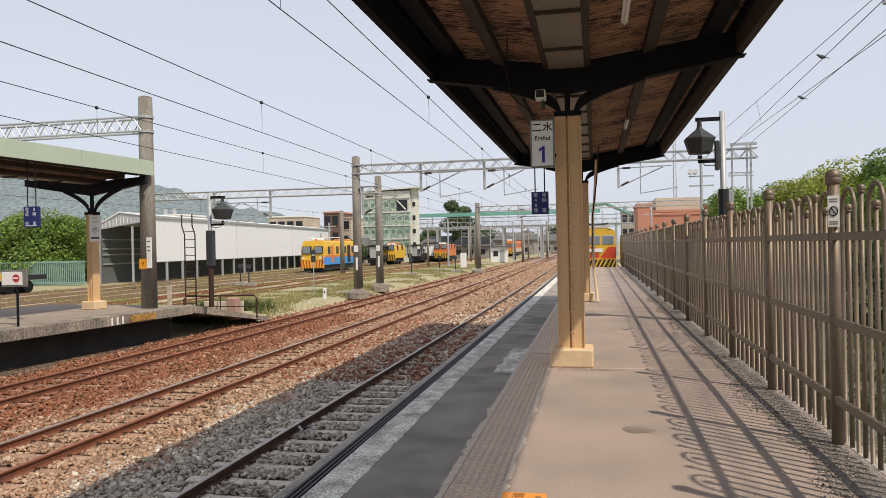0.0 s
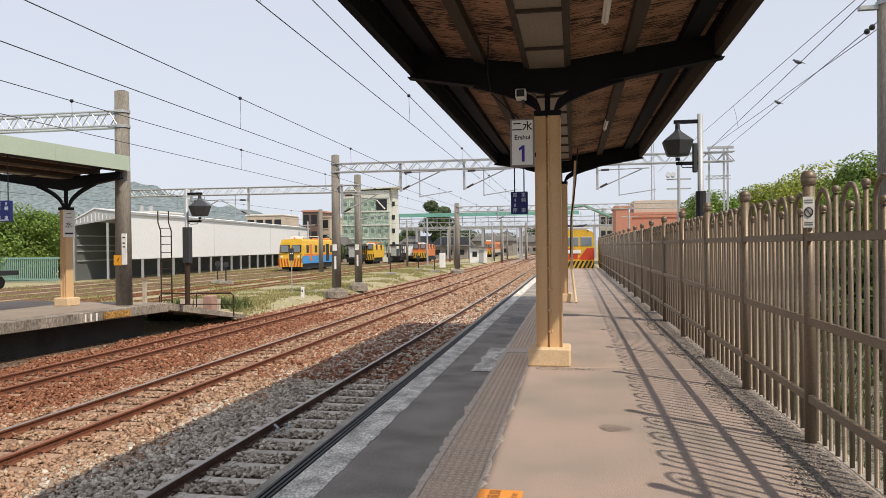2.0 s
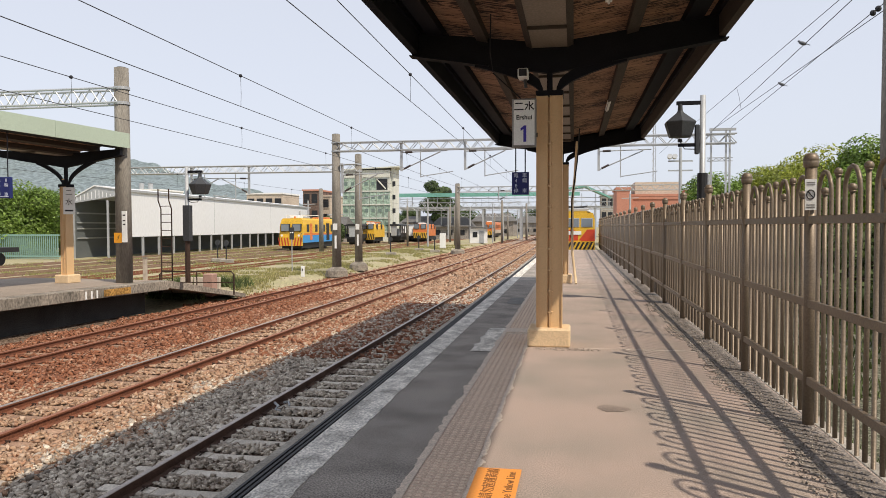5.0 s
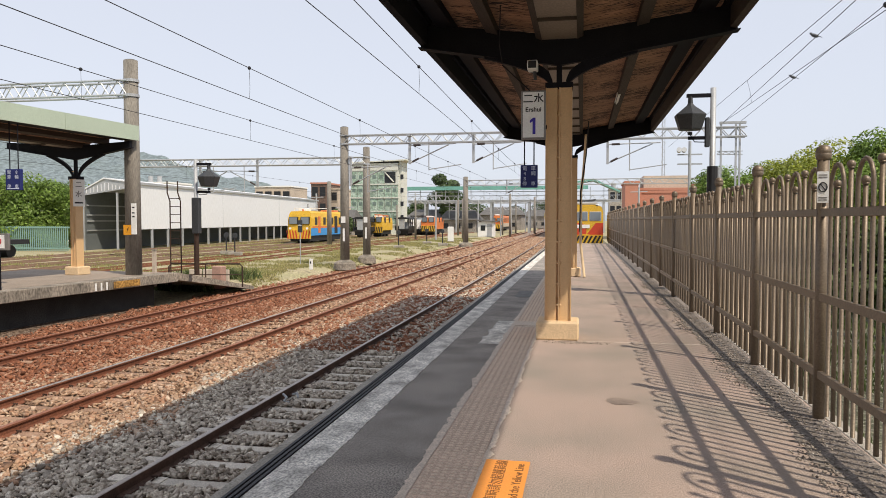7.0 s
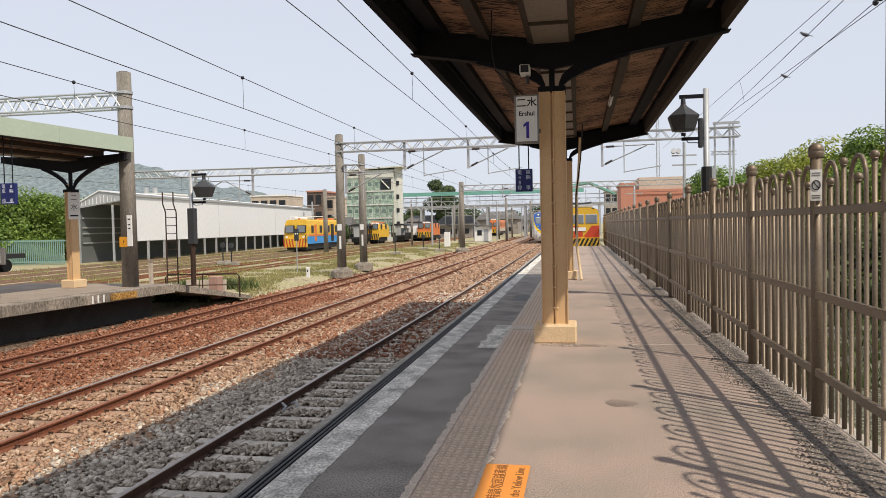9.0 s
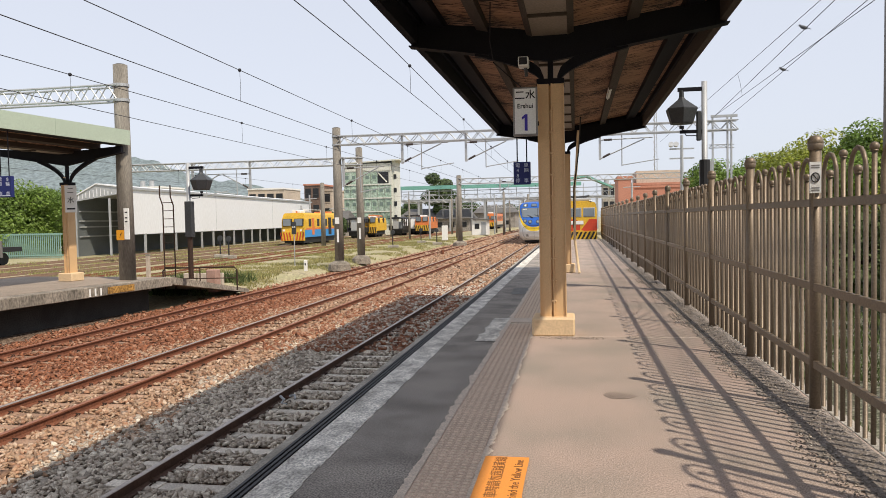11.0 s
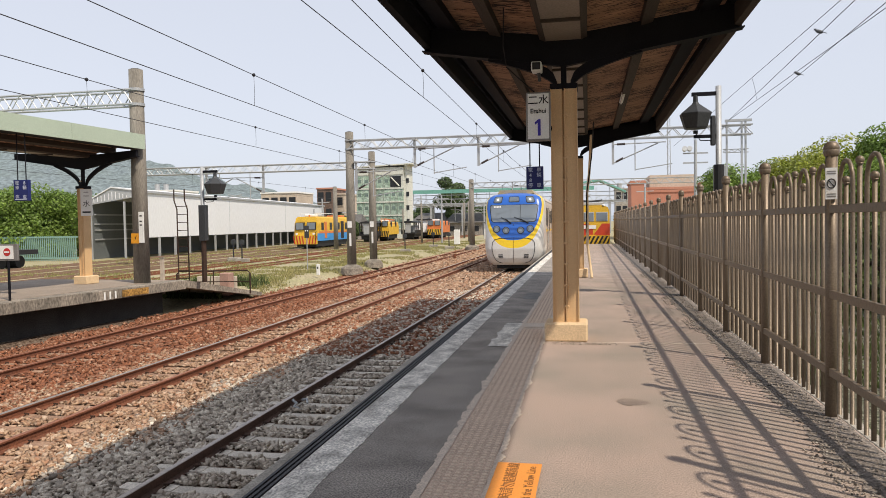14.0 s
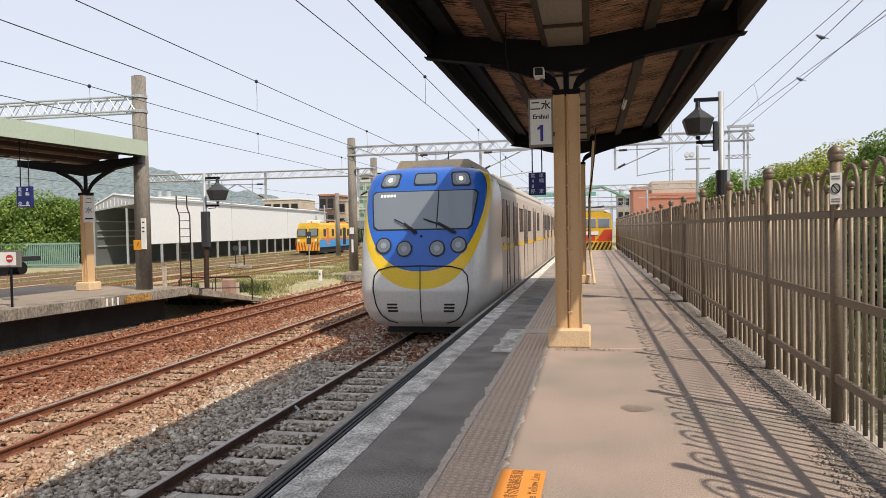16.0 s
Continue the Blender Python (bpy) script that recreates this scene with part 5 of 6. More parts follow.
M_BRICKRED = mat("terracotta_render", (0.47, 0.22, 0.155), 0.85, var=0.12, scale=0.5, fine=8, tint=(0.36, 0.13, 0.085))
M_GREENGLASS = glass("dull_green_glass", (0.12, 0.17, 0.14), 0.2)
M_BROWNWALL = mat("dark_brown_wall", (0.16, 0.11, 0.09), 0.85, var=0.3, scale=0.6, fine=6)
M_BEIGEWALL = mat("beige_wall", (0.52, 0.44, 0.36), 0.85, var=0.15, scale=0.5, fine=6)
M_GREYWALL = mat("stained_grey_house_wall", (0.30, 0.275, 0.25), 0.9, var=0.3, scale=0.6, fine=6, tint=(0.17, 0.155, 0.14))
M_GREYROOF = mat("grey_roof_tile", (0.13, 0.125, 0.12), 0.85, var=0.25, scale=1, fine=10)
# Distance haze is mixed into both hill colours, stronger on the far ridge.
M_HILL = mat("hazy_wooded_hill", (0.19, 0.232, 0.25), 1.0, var=0.25, scale=0.02, fine=0.12, bump=0.8, dist=8.0, tint=(0.15, 0.185, 0.175), spec=0.1)
M_FARHILL = mat("hazier_far_hill", (0.30, 0.36, 0.42), 1.0, var=0.12, scale=0.01, fine=0.05, bump=0.3, dist=6.0, spec=0.1)
M_FENCEGREEN = mat("pale_green_fence_paint", (0.22, 0.36, 0.31), 0.6, var=0.15, scale=2, fine=20)
M_CARYEL = mat("railcar_yellow", (0.66, 0.405, 0.035), 0.5, var=0.2, scale=1.5, fine=14, tint=(0.50, 0.28, 0.03))
M_CARBLUE = mat("railcar_blue", (0.04, 0.26, 0.62), 0.4, var=0.08, scale=1, fine=20)
M_CARORANGE = mat("railcar_orange", (0.62, 0.185, 0.05), 0.5, var=0.2, scale=1.5, fine=14)
M_CARRED = mat("locomotive_red", (0.52, 0.06, 0.025), 0.45, var=0.1, scale=1, fine=20)


def place(u, d):
    """Plan position of what lies d metres ahead, u across."""
    x = (u - 1030) * d / 1324
    return x, (d + 0.186 * x) / 0.9826


def build_shed():
    s = thing("train_shed", "long white sheet-clad train shed raised on posts", "shed", pose(-36.6, 55.0, -0.78, 0, 0, 5.0))
    L = 57
    part("long_wall", box(-0.08, 0.0, 0, L, 1.75, 5.55), M_SHED, s, "white sheet wall")
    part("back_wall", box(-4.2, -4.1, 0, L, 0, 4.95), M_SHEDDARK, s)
    part("roof", prism([(-4.4, 4.95), (-2.3, 6.05), (0.15, 5.70), (0.15, 5.62), (-2.3, 5.95), (-4.4, 4.85)], -0.2, L + 0.2), M_SHED, s, "white low-pitched roof")
    part("eave_strip", box(0.0, 0.16, -0.2, L + 0.2, 5.52, 5.72), M_GALV, s)
    part("gable", prism([(-4.3, 4.55), (0.1, 5.2), (0.1, 5.62), (-2.3, 5.95), (-4.3, 4.9)], -0.1, 0.0), M_GALV, s, "ribbed grey gable")
    for k in range(14):
        x = -4.2 + 0.32 * k
        part("rib", box(x, x + 0.05, -0.14, -0.1, 4.7 + 0.14 * k * 0.3, 5.0 + 0.1 * min(k, 13 - k)), M_SHED, s)
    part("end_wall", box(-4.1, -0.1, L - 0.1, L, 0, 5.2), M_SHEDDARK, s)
    for z in (1.6, 2.4, 2.9, 3.7):
        part("girt", box(-4.08, -3.98, 0.2, L, z, z + 0.12), M_GALV, s)
    for x in (-4.25, -1.3):
        part("front_post", box(x, x + 0.14, -0.12, 0.02, 0, 4.8), M_GALV, s)
    k = 0.4
    while k < L:
        part("post", box(-0.14, 0.02, k, k + 0.18, 0, 1.8), M_GALV, s)
        k += 2.95
    for y in (18.97, 37.9):
        part("sheet_joint", box(0.0, 0.015, y, y + 0.03, 1.75, 5.5), M_GALV, s)


def railcar(name, label, u, d, w, h, length, paint, low, kind, z=-0.72, turn=0.0):
    x, y = place(u, d)
    t = thing(name, label, "rail vehicle", pose(x, y, z, 0, 0, turn))
    body = [(-w / 2, 1.05), (w / 2, 1.05), (w / 2, h * 0.78), (w / 2 - 0.12, h * 0.95), (w / 2 - 0.3, h), (-w / 2 + 0.3, h), (-w / 2 + 0.12, h * 0.95), (-w / 2, h * 0.78)]
    if kind == "open":
        part("deck", box(-w / 2, w / 2, 0, length, 0.85, 1.1), low, t, "black wagon deck")
        roof = [(-w / 2 - 0.08, h - 0.22), (-w / 4, h - 0.05), (0, h), (w / 4, h - 0.05), (w / 2 + 0.08, h - 0.22), (w / 2 + 0.08, h - 0.32), (-w / 2 - 0.08, h - 0.32)]
        part("roof", prism(roof, -0.15, length + 0.15), low, t, "dark curved roof")
        for s in (-1, 1):
            for k in range(5):
                yy = 0.05 + k * (length - 0.1) / 4
                part("corner_post", box(s * (w / 2 - 0.05) - 0.05, s * (w / 2 - 0.05) + 0.05, yy - 0.05, yy + 0.05, 1.1, h - 0.3), low, t)
            part("side_board", box(s * (w / 2 - 0.05) - 0.03, s * (w / 2 - 0.05) + 0.03, 0.1, length - 0.1, 1.1, 1.5), low, t)
        part("load", box(-w * 0.32, w * 0.32, length * 0.25, length * 0.8, 1.1, h - 0.75, None, 0.04), M_GALV, t, "grey load under a sheet")
        part("end_panel", box(-w * 0.2, w * 0.2, 0.0, 0.05, 1.1, h - 0.32), M_GALV, t)
        part("underframe", box(-w / 2 + 0.2, w / 2 - 0.2, 0.3, length - 0.3, 0.35, 0.85), M_BLACK, t)
        for yy in (0.9, length - 0.9):
            part("wheelset", rod((-0.6, yy, 0.42), (0.6, yy, 0.42), 0.42, seg=14), M_BLACK, t)
        return t
    bm = prism(body, 0, length)
    for v in bm.verts:
        if v.co.y < 0.1:
            v.co.y += 0.22 * max(0, (v.co.z - 1.8))
    part("body", bm, paint, t)
    part("lower_side", box(-w / 2 - 0.01, w / 2 + 0.01, 0.1, length - 0.05, 0.95, 1.75), low, t)
    part("underframe", box(-w / 2 + 0.2, w / 2 - 0.2, 0.3, length - 0.3, 0.35, 1.0), M_BLACK, t)
    for yy in (1.4, 2.9, length - 2.6, length - 1.2):
        part("wheelset", rod((-0.6, yy, 0.42), (0.6, yy, 0.42), 0.42, seg=14), M_BLACK, t)
    if kind == "cab":
        for s in (-1, 1):
            f = part("front_window", box(s * w * 0.25 - w * 0.19, s * w * 0.25 + w * 0.19, 0.0, 0.3, 2.15, 2.95, None, 0.03), M_BLACK, t)
            part("pane", box(s * w * 0.25 - w * 0.165, s * w * 0.25 + w * 0.165, -0.03, 0.05, 2.2, 2.9), M_SCREENGLASS, f)
        part("buffer_beam", box(-w / 2, w / 2, -0.12, 0.1, 0.62, 1.55), M_CARYEL, t, "yellow front beam")
        bm = bmesh.new()
        for k in range(8):
            a = -w / 2 + 0.05 + k * w / 8
            lean = 0.14 if k > 3 else -0.14
            prism([(a, 0.65), (a + 0.14, 0.65), (a + 0.14 + lean, 1.5), (a + lean, 1.5)], -0.135, -0.12, bm)
        part("hazard_stripes", bm, M_CARRED if low is M_CARBLUE else M_BLACK, t, "slanted warning stripes")
        for k in range(int(length / 2.6)):
            yy = 1.3 + k * 2.6
            for s in (-1, 1):
                part("side_window", box(s * w / 2 - 0.02, s * w / 2 + 0.02, yy, yy + 0.7, 2.1, 2.9), M_DARKGLASS, t)
        part("roof_gear", box(-0.5, 0.5, 1.0, 2.4, h, h + 0.28, None, 0.05), M_WHITE, t)
        part("roof_gear", box(-0.7, 0.3, 3.2, 5.0, h, h + 0.22, None, 0.05), M_GALV, t)
    if kind == "wagon":
        for k in range(int(length / 1.2)):
            for s in (-1, 1):
                part("side_post", box(s * w / 2 - 0.05, s * w / 2 + 0.05, 0.2 + k * 1.2, 0.32 + k * 1.2, 1.0, h - 0.2), M_GALV, t)
        part("roof_rim", box(-w / 2 - 0.06, w / 2 + 0.06, -0.05, length + 0.05, h - 0.14, h + 0.04), M_BLACK, t)
    return t


def build_stock():
    yb = railcar("maintenance_railcar", "yellow and blue track maintenance railcar on a siding", 529, 78, 2.6, 3.55, 10.5, M_CARYEL, M_CARBLUE, "cab", -0.85)
    part("orange_band", box(-1.315, 1.315, 0.5, 10.4, 1.75, 1.95), M_CARORANGE, yb)
    for s in (-1, 1):
        part("cab_door", box(s * 1.31 - 0.02, s * 1.31 + 0.02, 2.25, 2.95, 1.2, 3.0), M_CARORANGE, yb, "orange cab door")
        # Black plate on the closed side paints the darkness inside the rear doorway.
        part("rear_doorway_shade", box(s * 1.31 - 0.02, s * 1.31 + 0.02, 7.6, 8.6, 1.1, 3.05), M_BLACK, yb, "black plate as the shade inside an open doorway")
        part("roof_rail", tube([(s * 0.85, 0.9, 3.5), (s * 0.85, 0.9, 3.9), (s * 0.85, 6.4, 3.9), (s * 0.85, 6.4, 3.5)], 0.035, 5), M_WHITE, yb)
        part("marker_lamp", rod((s * 0.95, -0.16, 1.72), (s * 0.95, -0.08, 1.72), 0.12, seg=10), M_WHITE, yb)
        part("hand_rail", tube([(s * 1.2, -0.2, 1.1), (s * 1.2, -0.2, 1.9), (s * 1.2, 0.05, 1.95)], 0.03, 5), M_BLACK, yb)
    part("rear_crane_head", box(-0.9, 0.9, 8.8, 10.3, 3.3, 3.75, None, 0.1), M_CARORANGE, yb, "orange gear over the rear deck")
    part("roof_beacon", rod((0.2, 0.7, 3.5), (0.2, 0.7, 3.75), 0.1, seg=8), M_CARORANGE, yb)
    railcar("covered_wagon", "dark covered goods wagon standing in the yard", 637, 104, 2.1, 2.95, 4.2, M_BROWNWALL, M_BLACK, "open")
    cr = railcar("track_crane", "yellow track crane with a striped front beam", 664, 108, 2.1, 2.85, 6.0, M_CARYEL, M_CARYEL, "cab")
    bm = bmesh.new()
    for s in (-0.3, 0.3):
        for z in (2.95, 3.3):
            rod((s, 0.8, z), (s, 6.5, z - 0.2), 0.06, seg=5, bm=bm)
        for k in range(7):
            rod((s, 0.9 + 0.8 * k, 2.95), (s, 1.3 + 0.8 * k, 3.25), 0.04, seg=4, bm=bm)
    part("jib", bm, M_CARORANGE, cr, "orange lattice crane jib")
    for s in (-0.95, 0.95):
        part("guard_rail", tube([(s, 2.2, 1.75), (s, 2.2, 2.55), (s, 5.6, 2.55), (s, 5.6, 1.75)], 0.04, 5), M_CARORANGE, cr)
    railcar("covered_wagon", "black open-sided wagon with a curved roof", 711, 116, 2.3, 2.95, 5.5, M_BLACK, M_BLACK, "open")
    railcar("white_van_wagon", "white boxy wagon in the yard", 738, 124, 2.2, 3.2, 5.0, M_WHITE, M_WHITE, "wagon")
    railcar("diesel_locomotive", "orange diesel locomotive among the sidings", 757, 122, 2.3, 2.9, 8.0, M_CARORANGE, M_CARORANGE, "cab")
    railcar("diesel_railcar", "orange and cream railcar at a far platform", 878, 165, 2.8, 3.5, 18.0, M_CARORANGE, M_BEIGEWALL, "cab")
    # locomotive at the end of the bay
    t = thing("shunting_locomotive", "yellow and red locomotive with warning stripes at the bay end", "locomotive", pose(0.18, 58.2, -0.93))
    bm = prism([(-1.42, 1.0), (1.42, 1.0), (1.42, 3.3), (1.30, 3.72), (0.9, 3.86), (-0.9, 3.86), (-1.30, 3.72), (-1.42, 3.3)], 0, 12)
    part("body", bm, M_CARYEL, t, "orange yellow cab body")
    part("red_flank", prism([(0.35, 1.55), (1.43, 1.55), (1.43, 2.45)], -0.02, 0.0), M_CARRED, t, "red slanted panel")
    part("red_flank", prism([(-1.43, 1.55), (-0.35, 1.55), (-1.43, 2.45)], -0.02, 0.0), M_CARRED, t, "red slanted panel")
    part("red_panel", prism([(0.85, 2.45), (1.43, 2.45), (1.43, 1.6), (0.2, 1.6)], -0.012, 0.0), M_CARRED, t, "red slanted panel")
    part("red_panel", prism([(-0.55, 1.6), (0.15, 1.6), (0.15, 2.2), (-0.2, 2.45), (-0.55, 2.45)], -0.016, 0.0), M_CARRED, t)
    for x0, x1 in ((-1.2, -0.35), (-0.22, 0.25), (0.38, 1.28)):
        f = part("front_window", box(x0, x1, -0.03, 0.02, 2.62, 3.34, None, 0.02), M_GALV, t)
        part("pane", box(x0 + 0.06, x1 - 0.06, -0.05, -0.02, 2.68, 3.28), M_SCREENGLASS, f)
    part("destination_plate", box(-0.9, 0.4, -0.05, -0.02, 2.05, 2.33), M_WHITE, t)
    part("front_beam", box(-1.42, 1.42, -0.18, 0.0, 0.85, 1.5), M_CARYEL, t)
    bm = bmesh.new()
    for k in range(9):
        a = -1.4 + k * 0.32
        lean = 0.3
        prism([(a, 0.9), (a + 0.16, 0.9), (min(1.42, a + 0.16 + lean), 1.48), (min(1.42, a + lean), 1.48)], -0.2, -0.18, bm)
    part("hazard_stripes", bm, M_BLACK, t, "black slanted warning stripes")
    part("roof_gear", box(-1.0, 1.0, 0.6, 5.5, 3.86, 4.12, None, 0.06), M_GALV, t)
    bm = bmesh.new()
    for y in (0.8, 2.6, 4.4):
        rod((-0.9, y, 4.1), (0.9, y + 0.9, 4.34), 0.03, seg=5, bm=bm)
        rod((0.9, y, 4.1), (-0.9, y + 0.9, 4.34), 0.03, seg=5, bm=bm)
    part("pantograph", bm, M_WIRE, t)
    for s in (-0.95, 0.95):
        part("roof_lamp", box(s - 0.12, s + 0.12, 0.0, 0.2, 3.72, 3.92, None, 0.03), M_WHITE, t)
    part("underframe", box(-1.2, 1.2, 0.2, 11.8, 0.05, 1.0), M_BLACK, t)
    fw = thing("flat_wagon", "dark flat wagon with a yellow end in the yard", "rail vehicle", pose(*place(-48, 46), -0.72))
    part("deck", box(-1.3, 1.3, 0, 3.2, 0.9, 1.2), M_BLACK, fw)
    part("end_board", box(-1.3, 1.3, -0.1, 0.0, 0.9, 1.4), M_CARYEL, fw)
    for yy in (0.8, 2.4):
        part("wheelset", rod((-0.6, yy, 0.42), (0.6, yy, 0.42), 0.42, seg=14), M_BLACK, fw)


def block(name, label, u0, u1, d, z1, depth, wall, z0=-0.8, roof=None, floors=0, cols=0, win=None, band=None, parapet=0.3):
    x0, y0 = place(u0, d)
    x1 = place(u1, d)[0]
    w = x1 - x0
    t = thing(name, label, "building", pose(x0, y0, z0))
    h = z1 - z0
    part("wall", box(0, w, 0, depth, 0, h), wall, t)
    part("roof", box(-0.15, w + 0.15, -0.15, depth + 0.15, h, h + parapet), roof or wall, t)
    for f in range(floors):
        fh = h / floors
        if band:
            part("floor_band", box(-0.1, w + 0.1, -0.12, 0.0, (f + 1) * fh - 0.35, (f + 1) * fh - 0.02), band, t)
        for c in range(cols):
            cw = w / cols
            a = part("window", box(c * cw + cw * 0.14, (c + 1) * cw - cw * 0.14, -0.06, 0.05, f * fh + fh * 0.25, f * fh + fh * 0.82), win or M_DARKGLASS, t)
            part("sill", box(c * cw + cw * 0.1, (c + 1) * cw - cw * 0.1, -0.12, -0.02, f * fh + fh * 0.2, f * fh + fh * 0.25), wall, a)
    return t


def build_town():
    # green tiled building
    x0, y0 = place(621, 130)
    x1 = place(709, 130)[0]
    t = thing("office_building", "green-tiled five-storey building with white floor bands", "building", pose(x0, y0, -0.8))
    w, h = x1 - x0, 13.1
    pale = mat("aged_white_render", (0.60, 0.61, 0.55), 0.85, var=0.14, scale=0.5, fine=6, bump=0.05, tint=(0.44, 0.45, 0.40))
    part("wall", box(0, w, 0, 5, 0, h - 1.9), pale, t, "aged white frame")
    part("tower", box(w, w + 0.5, 0.5, 4.5, 0, h), pale, t, "aged white stair tower")
    part("penthouse_roof", prism([(0, h - 0.6), (w + 1.6, h - 0.2), (w + 1.6, h), (0, h - 0.4)], -0.6, 4.8), pale, t)
    part("penthouse", box(0.0, w - 0.05, -0.15, 4.5, h - 1.9, h - 0.6), pale, t, "pale top storey")
    # Dark plate over the solid wall stands for shade in the stair landing.
    part("stair_landing_shade", box(w - 2.4, w - 0.5, -0.14, 0.3, 9.05, 10.95), M_DARKGLASS, t, "dark plate as the shade of an open stair landing")
    part("stair_flight", rod((w - 2.3, -0.2, 10.8), (w - 0.8, -0.2, 9.2), 0.12, seg=4), pale, t)
    for f in range(4):
        zb = 1.85 + f * 2.36
        part("floor_band", box(-0.1, w + 0.1, -0.22, 0, zb - 0.22, zb), pale, t)
        for c in range(7 if f < 3 else 5):
            a, b = c * w / 7 + 0.06, (c + 1) * w / 7 - 0.06
            pn = part("facade_panel", box(a, b, -0.1, 0.02, zb + 0.02, zb + 2.1), M_GREENTILE, t)
            part("window_pane", box(a + 0.25, b - 0.25, -0.12, -0.08, zb + 0.9, zb + 1.5), M_GREENGLASS, pn)
        part("tower_window", box(w + 0.3, w + 0.8, 0.42, 0.52, zb + 0.8, zb + 1.6), M_DARKGLASS, t)
    part("roof_rail", box(0, w * 0.6, 0.1, 0.3, h - 1.9, h - 1.5), M_GREENTILE, t)
    rod_bm = rod((w + 0.9, 3, h), (w + 0.9, 3, h + 1.2), 0.03, seg=5)
    part("aerial", rod_bm, M_GALV, t)
    block("narrow_house", "narrow dark brown house with a red top", 551, 580, 140, 8.6, 8, M_BROWNWALL, roof=M_BRICKRED, floors=3, cols=2)
    block("narrow_house", "pale narrow house beside the brown one", 580, 600, 142, 7.6, 8, M_BEIGEWALL, floors=3, cols=1)
    block("beige_house", "low beige house behind the white shed", 452, 520, 150, 8.4, 9, M_BEIGEWALL, floors=2, cols=4, roof=M_WHITE)
    wh = block("white_house", "white house with rooftop water tanks", 246, 305, 150, 9.2, 9, M_WHITE, floors=2, cols=4)
    for k in (1.5, 3.5):
        part("water_tank", rod((k, 2, 10.3), (k, 2, 11.6), 0.5, seg=12), M_GALV, wh, "steel water tank")
    br = block("brick_hall", "terracotta rendered hall with a white roof storey", 1128, 1245, 95, 5.6, 14, M_BRICKRED, floors=2, cols=0, band=M_BRICKRED)
    for k in (1.2, 3.4, 6.8):
        part("window", box(k, k + 0.8, -0.05, 0.05, 2.2, 3.0), M_DARKGLASS, br)
    for k in (0.1, 4.5, 9.0):
        part("pilaster", box(k, k + 0.35, -0.18, 0.0, 0, 6.3), M_BRICKRED, br)
    part("roof_storey", box(0.8, 6.5, 1, 8, 6.7, 8.3), M_BEIGEWALL, br)
    part("roof_hatch", box(7.2, 9, 0.5, 8, 6.7, 7.3), M_BRICKRED, br)
    block("brick_tower", "dark terracotta tower block", 1106, 1129, 93, 6.4, 8, M_BRICKRED, floors=3, cols=0)
    gb = block("grey_block", "grey concrete block far behind the footbridge", 1078, 1100, 175, 9.0, 8, M_CONCRETE, floors=3, cols=2)
    part("water_tank", rod((1, 2, 10), (1, 2, 11.4), 0.6, seg=12), M_GALV, gb)
    for u0, u1, d, z, dp in ((776, 845, 150, 1.9, 10), (848, 925, 190, 3.2, 12), (600, 625, 120, 1.6, 6), (925, 985, 230, 3.0, 12), (720, 780, 185, 2.6, 12)):
        x0, y0 = place(u0, d)
        w = place(u1, d)[0] - x0
        hs = thing("tiled_house", "low house with a grey tiled roof beyond the yard", "house", pose(x0, y0, -0.8))
        part("wall", box(0.2, w - 0.2, 0.2, dp, 0, z + 0.8), M_GREYWALL, hs)
        a = (z + 0.8)
        bm = bmesh.new()
        vs = [bm.verts.new(p) for p in ((-0.3, -0.4, a - 0.1), (w + 0.3, -0.4, a - 0.1), (w + 0.3, dp + 0.4, a - 0.1), (-0.3, dp + 0.4, a - 0.1), (w * 0.12, dp / 2, a + 1.9), (w * 0.88, dp / 2, a + 1.9))]
        for f in ((0, 1, 5, 4), (2, 3, 4, 5), (1, 2, 5), (3, 0, 4), (3, 2, 1, 0)):
            bm.faces.new([vs[i] for i in f])
        part("roof", bm, M_GREYROOF, hs)
        for k in range(int(w / 2.5)):
            part("window", box(0.8 + k * 2.5, 2.0 + k * 2.5, 0.12, 0.22, 0.9, 1.9), M_DARKGLASS, hs)
    hut = thing("signal_hut", "small white hut with an open timber frame", "hut", pose(*place(846, 112), -0.75))
    part("wall", box(0, 2.4, 0, 2.2, 0, 2.2), M_WHITE, hut)
    part("roof", prism([(-0.3, 2.4), (2.7, 2.2), (2.7, 2.35), (-0.3, 2.6)], -0.4, 2.6), M_GREYROOF, hut)
    part("window", box(0.4, 1.1, -0.04, 0.02, 0.9, 1.7), M_DARKGLASS, hut)
    part("door", box(1.4, 2.1, -0.04, 0.02, 0.0, 1.9), M_GALV, hut)
    cab = thing("relay_cabinet", "pale grey relay cabinet beside the line", "cabinet", pose(*place(792, 84), -0.75))
    part("body", box(0, 0.62, 0, 0.5, 0.1, 1.75, None, 0.02), M_WHITE, cab)
    part("plinth", box(-0.05, 0.67, -0.05, 0.55, 0, 0.12), M_CONCRETE, cab)
    # footbridge
    x0, y0 = place(722, 150)
    x1 = place(1092, 152)[0]
    fb = thing("station_footbridge", "covered steel footbridge with a teal roof over the tracks", "footbridge", pose(x0, y0, -0.8))
    w = x1 - x0
    part("deck", box(0, w, 0, 3.2, 6.1, 6.5), M_GALV, fb)
    part("roof", prism([(0, 9.0), (w - 6, 9.0), (w - 6, 9.25), (0, 9.25)], -0.5, 3.7), M_TEAL, fb, "teal sheet roof")
    part("roof_face", box(0, w - 6, -0.62, -0.5, 8.55, 9.3), M_TEAL, fb, "teal fascia")
    part("end_roof", prism([(w - 14, 9.3), (w - 5, 10.6), (w, 8.2), (w, 7.9), (w - 5, 10.2), (w - 14, 9.0)], -0.8, 4), M_TEAL, fb, "pitched teal end roof")
